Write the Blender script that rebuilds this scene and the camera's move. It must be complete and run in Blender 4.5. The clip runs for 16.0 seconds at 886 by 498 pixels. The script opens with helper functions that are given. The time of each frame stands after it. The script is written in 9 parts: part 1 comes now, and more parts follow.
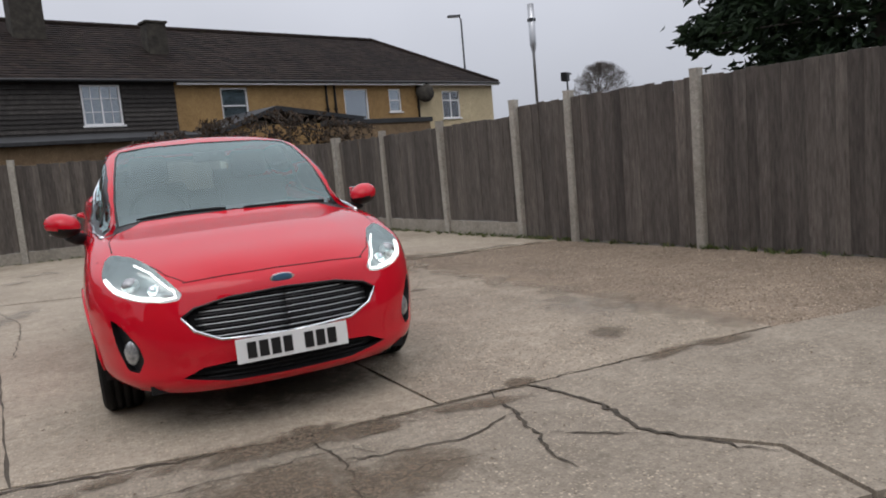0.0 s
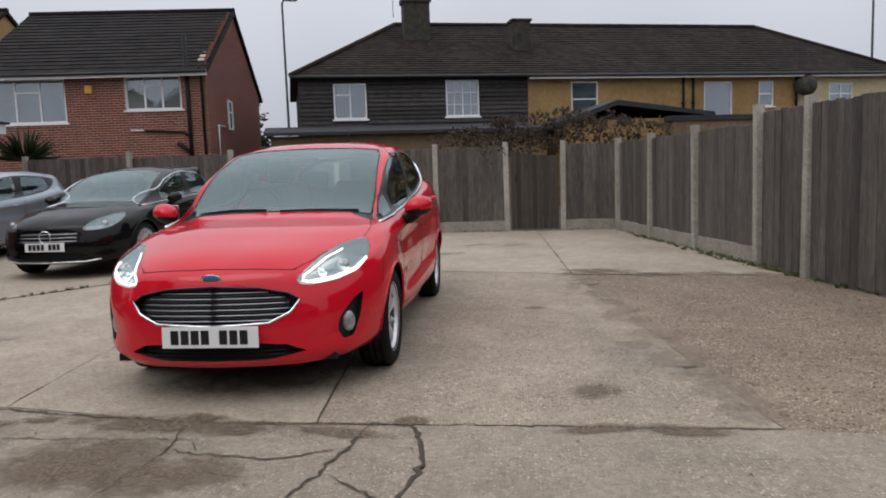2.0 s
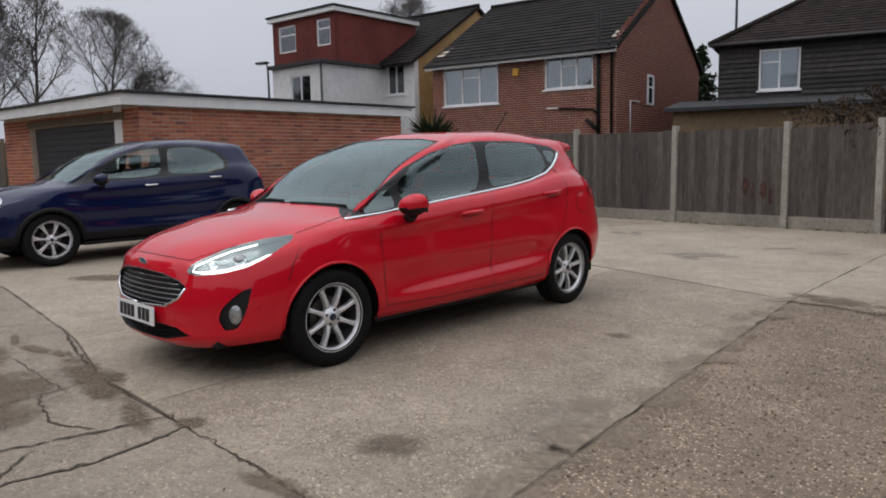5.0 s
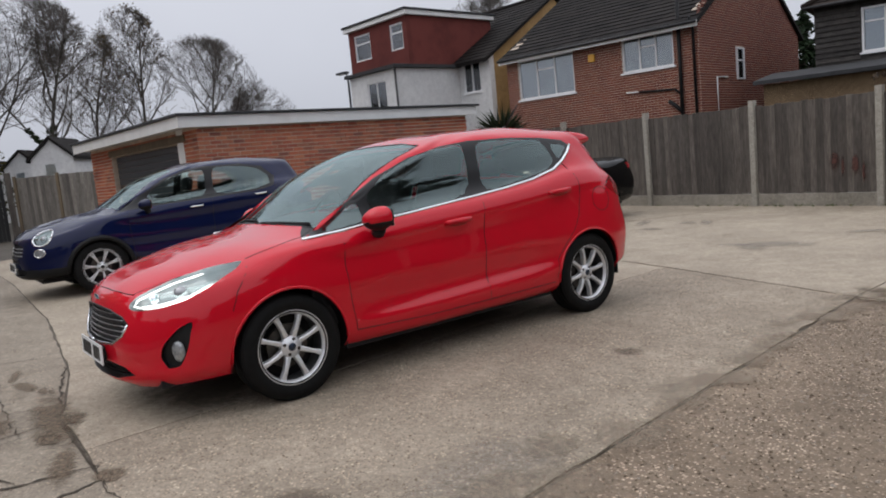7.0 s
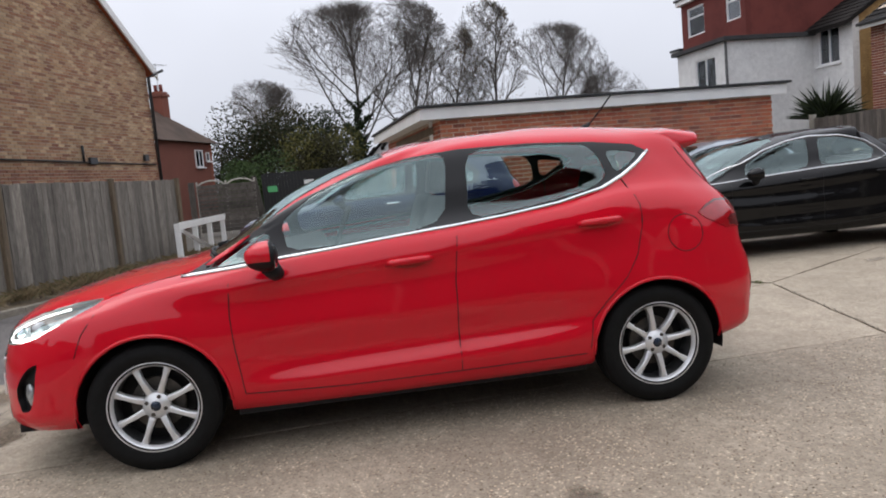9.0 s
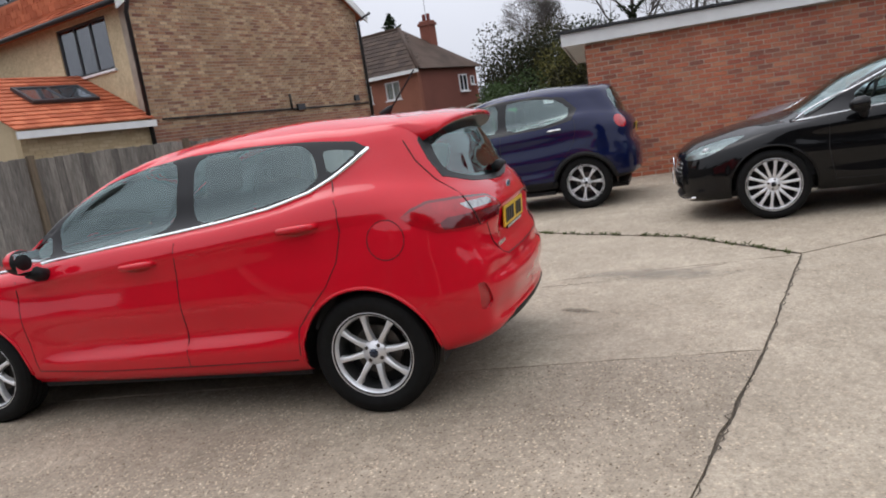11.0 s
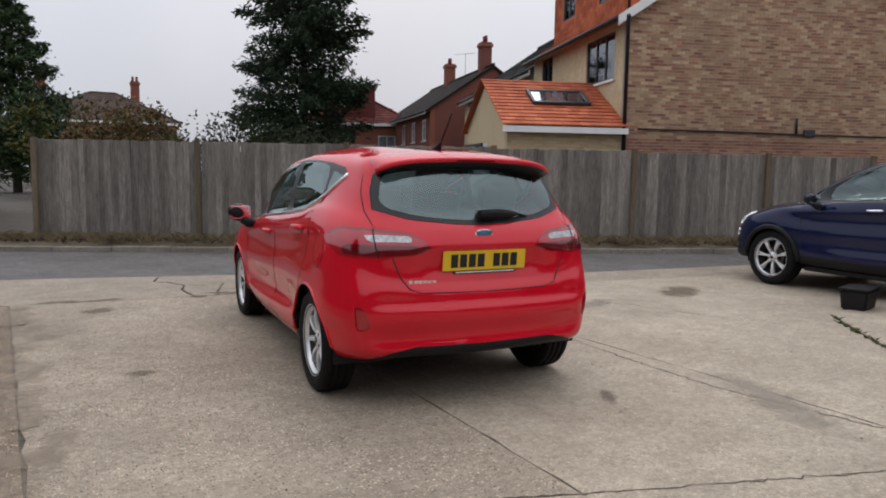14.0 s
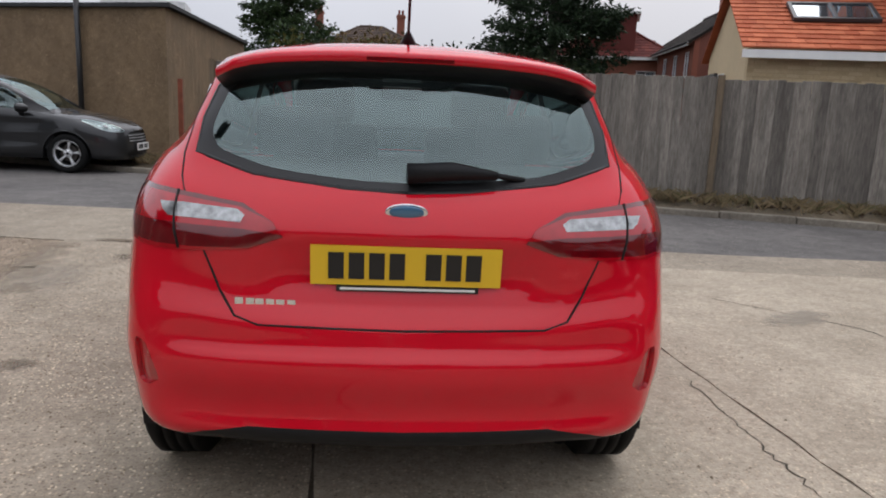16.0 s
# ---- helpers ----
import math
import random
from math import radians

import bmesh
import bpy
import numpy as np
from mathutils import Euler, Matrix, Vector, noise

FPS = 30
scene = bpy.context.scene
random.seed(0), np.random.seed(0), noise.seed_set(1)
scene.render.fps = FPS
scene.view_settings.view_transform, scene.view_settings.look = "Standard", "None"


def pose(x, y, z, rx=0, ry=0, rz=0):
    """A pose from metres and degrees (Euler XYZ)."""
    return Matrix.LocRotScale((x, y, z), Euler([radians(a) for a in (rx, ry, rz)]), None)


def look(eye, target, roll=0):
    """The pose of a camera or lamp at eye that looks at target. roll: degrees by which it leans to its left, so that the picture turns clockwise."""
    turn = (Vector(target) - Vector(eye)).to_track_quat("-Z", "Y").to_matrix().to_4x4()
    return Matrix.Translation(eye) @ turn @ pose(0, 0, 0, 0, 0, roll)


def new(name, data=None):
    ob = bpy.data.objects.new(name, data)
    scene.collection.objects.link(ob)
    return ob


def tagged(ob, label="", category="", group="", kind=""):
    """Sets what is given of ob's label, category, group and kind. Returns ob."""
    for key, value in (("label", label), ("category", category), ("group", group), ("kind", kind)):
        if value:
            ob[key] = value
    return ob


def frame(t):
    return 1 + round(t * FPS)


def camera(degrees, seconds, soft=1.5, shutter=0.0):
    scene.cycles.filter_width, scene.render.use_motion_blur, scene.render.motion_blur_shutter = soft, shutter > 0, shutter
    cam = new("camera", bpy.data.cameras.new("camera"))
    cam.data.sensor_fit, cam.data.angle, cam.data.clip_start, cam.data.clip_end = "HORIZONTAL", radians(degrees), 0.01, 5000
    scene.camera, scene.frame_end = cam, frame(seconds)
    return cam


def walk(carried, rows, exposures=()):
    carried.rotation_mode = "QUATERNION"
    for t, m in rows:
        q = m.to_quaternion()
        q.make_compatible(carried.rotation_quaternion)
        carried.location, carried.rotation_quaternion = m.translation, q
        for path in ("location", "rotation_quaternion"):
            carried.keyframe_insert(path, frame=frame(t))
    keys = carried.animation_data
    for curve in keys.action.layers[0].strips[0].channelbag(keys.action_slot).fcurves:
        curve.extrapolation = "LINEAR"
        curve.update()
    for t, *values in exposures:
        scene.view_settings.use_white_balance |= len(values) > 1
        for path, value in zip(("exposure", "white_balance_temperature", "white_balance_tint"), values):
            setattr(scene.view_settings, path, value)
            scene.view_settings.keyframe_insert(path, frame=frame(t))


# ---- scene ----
cam = camera(63.0, 16.0, soft=1.9)
PATH = [
    (0, (-0.728, -4.149, 1.167), (0.114, -2.353, 0.915), -5.1),
    (0.5, (-0.148, -4.283, 1.165), (0.528, -2.413, 0.943), -0.2),
    (1, (0.401, -4.462, 1.187), (0.63, -2.486, 0.985), -3.6),
    (1.5, (0.994, -4.478, 1.177), (0.992, -2.496, 0.912), -1.3),
    (2, (1.603, -4.432, 1.201), (1.4, -2.454, 0.987), -2.0),
    (2.5, (2.172, -4.268, 1.195), (1.741, -2.324, 1.013), -0.4),
    (3, (2.713, -4.063, 1.212), (2.021, -2.196, 1.021), -1.7),
    (3.5, (3.216, -3.748, 1.21), (2.3, -1.979, 1.031), -1.7),
    (4, (3.724, -3.436, 1.231), (2.667, -1.75, 1.032), -0.0),
    (4.5, (4.121, -3.037, 1.259), (2.839, -1.512, 1.092), -2.2),
    (4.7, (4.23, -2.838, 1.266), (2.881, -1.376, 1.056), -1.4),
    (6.8, (4.552, -1.901, 1.27), (2.988, -0.68, 1.02), -4.4),
    (7, (4.551, -1.677, 1.268), (2.961, -0.488, 1.025), -5.6),
    (7.5, (4.467, -1.111, 1.262), (2.704, -0.19, 1.047), -3.8),
    (8, (4.421, -0.414, 1.262), (2.589, 0.37, 1.093), -5.0),
    (8.5, (4.325, 0.226, 1.229), (2.389, 0.695, 1.045), -4.3),
    (9, (4.28, 0.945, 1.246), (2.308, 1.216, 1.051), -5.2),
    (9.5, (4.215, 1.615, 1.269), (2.228, 1.669, 1.045), -4.1),
    (9.7, (4.196, 1.91, 1.299), (2.213, 1.95, 1.036), -6.0),
    (11.8, (3.728, 5.089, 1.353), (2.024, 4.071, 1.111), -4.5),
    (12, (3.685, 5.34, 1.329), (2.018, 4.251, 1.139), -2.4),
    (12.5, (3.474, 5.929, 1.329), (1.998, 4.584, 1.224), -0.3),
    (13, (3.07, 6.424, 1.348), (1.729, 4.947, 1.205), -1.4),
    (13.5, (2.535, 6.664, 1.323), (1.474, 4.973, 1.217), -0.5),
    (14, (1.914, 6.662, 1.311), (1.073, 4.86, 1.101), 0.8),
    (14.5, (1.347, 6.471, 1.315), (0.738, 4.584, 1.05), 1.6),
    (15, (0.794, 6.095, 1.314), (0.292, 4.178, 1.04), 1.0),
    (15.5, (0.334, 5.573, 1.277), (0.147, 3.602, 1.004), 2.5),
    (16, (0.044, 5.03, 1.268), (-0.104, 3.079, 0.874), 2.5),
]
walk(cam, [(t, look(eye, target, roll)) for t, eye, target, roll in PATH],
     exposures=[(0, -0.12, 6420, 13), (2.5, -0.1, 6420, 13), (4.7, -0.24, 6420, 13), (7, -0.12, 6420, 13), (8.5, 0.03, 6420, 13), (9.5, 0.33, 6420, 13), (12, 0.22, 6420, 13), (12.5, 0.2, 6420, 13), (13, 0, 6420, 13), (14.5, -0.03, 6420, 13), (16, 0.08, 6420, 13)])

# ---- world and light: a bright overcast winter day ----
world = bpy.data.worlds.new("overcast_sky")
scene.world = world
world.use_nodes = True
wn, wl = world.node_tree.nodes, world.node_tree.links
wn.clear()
w_out = wn.new("ShaderNodeOutputWorld")
w_bg = wn.new("ShaderNodeBackground")
w_sky = wn.new("ShaderNodeTexSky")
w_sky.sky_type = "NISHITA"
w_sky.sun_disc = False
w_sky.sun_elevation = radians(28)
w_sky.sun_rotation = radians(200)
w_sky.air_density, w_sky.dust_density = 1.0, 4.0
w_tc = wn.new("ShaderNodeTexCoord")
w_sep = wn.new("ShaderNodeSeparateXYZ")
w_ramp = wn.new("ShaderNodeValToRGB")
w_ramp.color_ramp.elements[0].position = 0.0
w_ramp.color_ramp.elements[0].color = (5.9, 6.25, 6.9, 1)
w_ramp.color_ramp.elements[1].position = 0.9
w_ramp.color_ramp.elements[1].color = (16.2, 16.7, 17.7, 1)
w_noise = wn.new("ShaderNodeTexNoise")
w_noise.inputs["Scale"].default_value = 2.2
w_noise.inputs["Detail"].default_value = 4
w_cl = wn.new("ShaderNodeMapRange")
w_cl.inputs[1].default_value, w_cl.inputs[2].default_value = 0.3, 0.7
w_cl.inputs[3].default_value, w_cl.inputs[4].default_value = 0.93, 1.07
w_mul = wn.new("ShaderNodeVectorMath")
w_mul.operation = "SCALE"
w_mix = wn.new("ShaderNodeMixRGB")
w_mix.inputs[0].default_value = 0.96
wl.new(w_tc.outputs["Generated"], w_sep.inputs[0])
wl.new(w_tc.outputs["Generated"], w_noise.inputs["Vector"])
wl.new(w_sep.outputs["Z"], w_ramp.inputs[0])
wl.new(w_noise.outputs["Fac"], w_cl.inputs[0])
wl.new(w_ramp.outputs[0], w_mul.inputs[0])
wl.new(w_cl.outputs[0], w_mul.inputs["Scale"])
wl.new(w_sky.outputs[0], w_mix.inputs[1])
wl.new(w_mul.outputs[0], w_mix.inputs[2])
wl.new(w_mix.outputs[0], w_bg.inputs[0])
w_bg.inputs[1].default_value = 0.085
wl.new(w_bg.outputs[0], w_out.inputs[0])

sun_data = bpy.data.lights.new("sun", "SUN")
sun_data.energy, sun_data.angle, sun_data.color = 0.6, radians(40), (1.0, 0.97, 0.93)
sun = new("sun", sun_data)
sun.matrix_world = look((0, 0, 20), (6, 10, 0))


# ---- material helpers ----
def material(name):
    m = bpy.data.materials.new(name)
    m.use_nodes = True
    b = m.node_tree.nodes["Principled BSDF"]
    return m, m.node_tree.nodes, m.node_tree.links, b


def coords(n, l, scale=(1, 1, 1), space="Object"):
    tc = n.new("ShaderNodeTexCoord")
    mp = n.new("ShaderNodeMapping")
    mp.inputs["Scale"].default_value = scale
    l.new(tc.outputs[space], mp.inputs[0])
    return mp.outputs[0]


def world_coords(n, l, scale=(1, 1, 1)):
    g = n.new("ShaderNodeNewGeometry")
    mp = n.new("ShaderNodeMapping")
    mp.inputs["Scale"].default_value = scale
    l.new(g.outputs["Position"], mp.inputs[0])
    return mp.outputs[0]


def noise_tex(n, l, vec, scale, detail=6, rough=0.6):
    t = n.new("ShaderNodeTexNoise")
    t.inputs["Scale"].default_value = scale
    t.inputs["Detail"].default_value = detail
    t.inputs["Roughness"].default_value = rough
    l.new(vec, t.inputs["Vector"])
    return t.outputs["Fac"]


def ramp(n, l, fac, stops):
    r = n.new("ShaderNodeValToRGB")
    e = r.color_ramp.elements
    while len(e) < len(stops):
        e.new(0.5)
    for k, (p, c) in enumerate(stops):
        e[k].position = p
        e[k].color = (c[0], c[1], c[2], 1) if len(c) == 3 else c
    l.new(fac, r.inputs[0])
    return r.outputs[0]


def mix(n, l, fac, a, b, kind="MIX"):
    m = n.new("ShaderNodeMixRGB")
    m.blend_type = kind
    for sock, v in ((m.inputs[0], fac), (m.inputs[1], a), (m.inputs[2], b)):
        if hasattr(v, "is_linked"):
            l.new(v, sock)
        elif isinstance(v, (int, float)):
            sock.default_value = v
        else:
            sock.default_value = (v[0], v[1], v[2], 1)
    return m.outputs[0]


def bump(n, l, height, b, strength=0.3, distance=0.01):
    u = n.new("ShaderNodeBump")
    u.inputs["Strength"].default_value = strength
    u.inputs["Distance"].default_value = distance
    l.new(height, u.inputs["Height"])
    l.new(u.outputs[0], b.inputs["Normal"])


def plain(name, color, rough=0.5, metal=0.0, vary=0.08, scale=14, bump_s=0.0, coat=0.0, spec=0.5):
    m, n, l, b = material(name)
    v = coords(n, l)
    f = noise_tex(n, l, v, scale, 5)
    lo = [c * (1 - vary) for c in color]
    hi = [min(1, c * (1 + vary)) for c in color]
    l.new(ramp(n, l, f, [(0.3, lo), (0.7, hi)]), b.inputs["Base Color"])
    b.inputs["Roughness"].default_value = rough
    b.inputs["Metallic"].default_value = metal
    b.inputs["Coat Weight"].default_value = coat
    b.inputs["Specular IOR Level"].default_value = spec
    if bump_s:
        bump(n, l, noise_tex(n, l, v, scale * 4, 6), b, bump_s, 0.004)
    return m


def object_random(n):
    return n.new("ShaderNodeObjectInfo").outputs["Random"]


def concrete_mat(name, light, dark, stone, aggregate):
    """Weathered yard concrete: fine and coarse stains, and worn-out stones of the aggregate."""
    m, n, l, b = material(name)
    v = world_coords(n, l)
    big = noise_tex(n, l, v, 0.9, 7, 0.62)
    med = noise_tex(n, l, v, 5.5, 8, 0.7)
    fine = noise_tex(n, l, v, 120, 3, 0.6)
    c = ramp(n, l, big, [(0.3, dark), (0.68, light)])
    c = mix(n, l, ramp(n, l, med, [(0.4, (0, 0, 0)), (0.75, (0.45, 0.45, 0.45))]), c, [x * 0.62 for x in dark])
    vo = n.new("ShaderNodeTexVoronoi")
    vo.inputs["Scale"].default_value = 62
    l.new(v, vo.inputs["Vector"])
    pick = n.new("ShaderNodeSeparateColor")
    l.new(vo.outputs["Color"], pick.inputs[0])
    stones = ramp(n, l, pick.outputs[0], [(0.0, [x * 0.28 for x in stone]), (0.5, [x * 0.85 for x in stone]), (1.0, [min(1, x * 2.0) for x in stone])])
    mask = n.new("ShaderNodeMath")
    mask.operation = "LESS_THAN"
    l.new(vo.outputs["Distance"], mask.inputs[0])
    mask.inputs[1].default_value = 0.36
    amt = n.new("ShaderNodeMath")
    amt.operation = "MULTIPLY"
    l.new(mask.outputs[0], amt.inputs[0])
    wear = ramp(n, l, noise_tex(n, l, v, 2.3, 5, 0.6), [(0.35, [aggregate * 0.35] * 3), (0.62, [aggregate] * 3)])
    l.new(wear, amt.inputs[1])
    c = mix(n, l, amt.outputs[0], c, stones)
    mott = noise_tex(n, l, v, 26, 6, 0.75)
    c = mix(n, l, 0.45, c, ramp(n, l, mott, [(0.32, (0.22, 0.21, 0.2)), (0.68, (0.78, 0.78, 0.78))]), "OVERLAY")
    c = mix(n, l, 0.28, c, ramp(n, l, fine, [(0.35, (0.25, 0.25, 0.25)), (0.7, (0.85, 0.85, 0.85))]), "OVERLAY")
    l.new(c, b.inputs["Base Color"])
    l.new(ramp(n, l, med, [(0.3, (0.7, 0.7, 0.7)), (0.7, (0.92, 0.92, 0.92))]), b.inputs["Roughness"])
    h = mix(n, l, 0.5, fine, vo.outputs["Distance"])
    bump(n, l, h, b, 0.35, 0.004)
    return m


M = {}
M["concrete"] = concrete_mat("concrete", (0.443, 0.380, 0.294), (0.294, 0.245, 0.184), (0.371, 0.295, 0.209), 0.6)
M["concrete_pebbly"] = concrete_mat("concrete_pebbly", (0.381, 0.320, 0.244), (0.227, 0.187, 0.139), (0.360, 0.290, 0.209), 0.95)
M["concrete_front"] = concrete_mat("concrete_front", (0.345, 0.293, 0.226), (0.206, 0.172, 0.130), (0.319, 0.262, 0.193), 0.7)
M["gravel_soil"] = concrete_mat("gravel_soil", (0.285, 0.218, 0.152), (0.145, 0.106, 0.07), (0.40, 0.315, 0.235), 0.95)
M["dirt"] = concrete_mat("dirt", (0.075, 0.062, 0.045), (0.035, 0.03, 0.022), (0.16, 0.13, 0.1), 0.3)
M["asphalt"] = concrete_mat("asphalt", (0.135, 0.125, 0.118), (0.075, 0.069, 0.066), (0.2, 0.185, 0.17), 0.5)
M["grass"] = plain("grass", (0.055, 0.085, 0.028), 0.9, vary=0.5, scale=5)


def part(name, bm, mat, parent=None, label="", smooth=False, recalc=True):
    """One bmesh becomes one mesh object, under its thing or part."""
    if recalc:
        bmesh.ops.recalc_face_normals(bm, faces=bm.faces[:])
    me = bpy.data.meshes.new(name)
    bm.to_mesh(me)
    bm.free()
    for mm in (mat if isinstance(mat, (list, tuple)) else [mat]):
        me.materials.append(mm)
    if smooth:
        me.shade_smooth()
    ob = new(name, me)
    if parent is not None:
        ob.parent = parent
    if label:
        ob["label"] = label
    return ob


def box(bm, x0, x1, y0, y1, z0, z1, bev=0.0):
    vs = [bm.verts.new((x, y, z)) for z in (z0, z1) for y in (y0, y1) for x in (x0, x1)]
    fs = [bm.faces.new([vs[i] for i in q]) for q in ((0, 2, 3, 1), (4, 5, 7, 6), (0, 1, 5, 4), (2, 6, 7, 3), (0, 4, 6, 2), (1, 3, 7, 5))]
    if bev:
        bmesh.ops.bevel(bm, geom=list({e for f in fs for e in f.edges}), offset=bev, segments=2, affect="EDGES", profile=0.6)
    return vs


def boxes(*specs, bev=0.0):
    bm = bmesh.new()
    for s in specs:
        box(bm, *s, bev=bev)
    return bm


def prism(bm, pts, z0, z1):
    """A flat polygon in x, y raised from z0 to z1."""
    lo = [bm.verts.new((p[0], p[1], z0)) for p in pts]
    hi = [bm.verts.new((p[0], p[1], z1)) for p in pts]
    bm.faces.new(hi)
    bm.faces.new(lo[::-1])
    k = len(pts)
    for i in range(k):
        bm.faces.new((lo[i], lo[(i + 1) % k], hi[(i + 1) % k], hi[i]))


def extrude_profile(bm, pts, a, b, axis="x"):
    """A closed profile swept straight from a to b along an axis; pts are the two other coordinates."""
    def at(p, s):
        return {"x": (s, p[0], p[1]), "y": (p[0], s, p[1]), "z": (p[0], p[1], s)}[axis]
    lo = [bm.verts.new(at(p, a)) for p in pts]
    hi = [bm.verts.new(at(p, b)) for p in pts]
    bm.faces.new(lo)
    bm.faces.new(hi[::-1])
    k = len(pts)
    for i in range(k):
        bm.faces.new((lo[i], hi[i], hi[(i + 1) % k], lo[(i + 1) % k]))


def tube(bm, pts, radius, sides=8, radii=None, caps=True):
    """A round rod along a polyline."""
    pts = [Vector(p) for p in pts]
    rings = []
    up = Vector((0.13, 0.27, 0.95))
    for i, p in enumerate(pts):
        d = (pts[min(i + 1, len(pts) - 1)] - pts[max(i - 1, 0)]).normalized()
        a = d.cross(up)
        if a.length < 0.05:
            a = d.cross(Vector((1, 0, 0)))
        a.normalize()
        c = d.cross(a)
        r = radii[i] if radii else radius
        rings.append([bm.verts.new(p + r * (math.cos(2 * math.pi * k / sides) * a + math.sin(2 * math.pi * k / sides) * c)) for k in range(sides)])
    for r0, r1 in zip(rings, rings[1:]):
        for k in range(sides):
            bm.faces.new((r0[k], r0[(k + 1) % sides], r1[(k + 1) % sides], r1[k]))
    if caps:
        bm.faces.new(rings[0][::-1])
        bm.faces.new(rings[-1])


def thing(name, m, label="", category="", group="", kind=""):
    ob = new(name)
    ob.matrix_basis = m
    return tagged(ob, label, category, group, kind)

# ---- ground ----
def smooth_noise(p, k=1.0, seed=0.0):
    return noise.noise(Vector((p[0] * k + seed, p[1] * k - seed, seed)))


def rough_line(a, b, amp, step, seed):
    """A line from a to b with small irregular kinks."""
    a, b = Vector(a[:2]), Vector(b[:2])
    n = max(1, int((b - a).length / step))
    d = (b - a).normalized()
    side = Vector((-d.y, d.x))
    return [a + (b - a) * (i / n) + side * (amp * smooth_noise((i * 0.71, seed), 1.3, seed) * (0 if i in (0, n) else 1)) for i in range(n + 1)]


ground_bm = bmesh.new()
for gx in range(-12, 12):
    for gy in range(-12, 12):
        q = [(gx * 60, gy * 60), (gx * 60 + 60, gy * 60), (gx * 60 + 60, gy * 60 + 60), (gx * 60, gy * 60 + 60)]
        ground_bm.faces.new([ground_bm.verts.new((x, y, -0.045)) for x, y in q])
bmesh.ops.remove_doubles(ground_bm, verts=ground_bm.verts[:], dist=0.01)
ground = tagged(part("ground", ground_bm, M["dirt"]), "dark earth ground reaching out to the horizon", "ground", kind="structure")

# joints of the yard's concrete bays
J_FRONT = [(-8.5, -0.35), (-4.0, -0.55), (-1.5, -0.80), (-0.02, -1.09), (0.9, -1.11), (2.78, -1.17), (5.35, -1.5)]
J_MID = [(0.61, -1.09), (0.28, 2.8), (0.17, 4.32)]
J_REAR = [(-1.88, 4.83), (0.17, 4.32), (2.21, 3.74), (3.74, 3.5), (4.4, 3.42)]
J_LEFT = [(-1.2, -0.84), (-1.42, 1.0), (-1.88, 4.83)]
J_GRAVEL = [(2.21, 3.74), (2.51, 1.14), (2.78, -1.17)]
J_BACK = [(2.21, 3.74), (2.0, 9.55)]
J_GRASS = [(-1.88, 4.83), (-2.96, 4.03), (-3.75, 2.85), (-4.4, 2.0), (-6.0, 1.6)]
ROAD_NEAR = [(7.0, -3.5), (2.45, -2.6), (1.0, -2.12), (-3.0, -1.38), (-8.0, -1.1), (-14.0, -0.6), (-26, 1.2)]

yard = thing("concrete_yard", Matrix(), "worn cracked concrete yard in separately cast bays", "yard", kind="structure")


def slab(pts, mat, top=0.0, seed=1.0, inset=0.008, amp=0.018, label=""):
    """One cast bay: a slab with slightly ragged edges, shrunk by the width of its joints."""
    ring = []
    k = len(pts)
    for i in range(k):
        ring += rough_line(pts[i], pts[(i + 1) % k], amp, 0.16, seed + i * 3.7)[:-1]
    n = len(ring)
    area = sum(ring[i].x * ring[(i + 1) % n].y - ring[(i + 1) % n].x * ring[i].y for i in range(n))
    sgn = 1 if area > 0 else -1
    out = []
    for i in range(n):
        d = (ring[(i + 1) % n] - ring[i - 1]).normalized()
        out.append(ring[i] + Vector((-d.y, d.x)) * (sgn * (inset + 0.004 * smooth_noise((i * 0.5, seed), 1, seed))))
    bm = bmesh.new()
    prism(bm, out if sgn > 0 else out[::-1], -0.12, top)
    return part("concrete_slab", bm, mat, yard, label)


CC, CP = M["concrete"], M["concrete_pebbly"]
slab([(-1.2, -0.84), (-0.02, -1.09), (0.61, -1.09), (0.28, 2.8), (0.17, 4.32), (-1.88, 4.83), (-1.42, 1.0)], CC, 0.0, 1.1)
slab([(0.61, -1.09), (0.9, -1.11), (2.78, -1.17), (2.51, 1.14), (2.21, 3.74), (0.17, 4.32), (0.28, 2.8)], CP, 0.002, 2.3, label="concrete bay with its pebbles worn out")
slab([(-1.88, 4.83), (0.17, 4.32), (2.21, 3.74), (2.0, 9.55), (-1.9, 9.85), (-3.2, 7.0)], CC, 0.003, 3.9)
slab([(2.21, 3.74), (3.74, 3.5), (4.42, 3.42), (3.52, 9.42), (2.0, 9.55)], CC, 0.004, 4.2)
slab([(-1.2, -0.84), (-1.42, 1.0), (-1.88, 4.83), (-2.96, 4.03), (-3.75, 2.85), (-4.4, 2.0), (-4.6, -0.52), (-4.0, -0.55), (-1.5, -0.80)], CC, -0.002, 5.6)
slab([(-1.88, 4.83), (-3.2, 7.0), (-1.9, 9.85), (-9.2, 10.35), (-8.6, 2.9), (-6.0, 1.6), (-4.4, 2.0), (-3.75, 2.85), (-2.96, 4.03)], CC, 0.006, 6.4)
slab([(-4.6, -0.52), (-4.4, 2.0), (-6.0, 1.6), (-8.6, 2.9), (-15.5, 2.3), (-14.0, -0.3), (-8.5, -0.35)], CC, -0.004, 7.9)
slab([(-8.5, -0.35), (-4.6, -0.52), (-4.0, -0.55), (-1.5, -0.80), (-1.5, -1.66), (-3.0, -1.38), (-8.0, -1.1), (-14.0, -0.6), (-14.0, -0.3)], M["concrete_front"], -0.006, 8.7)
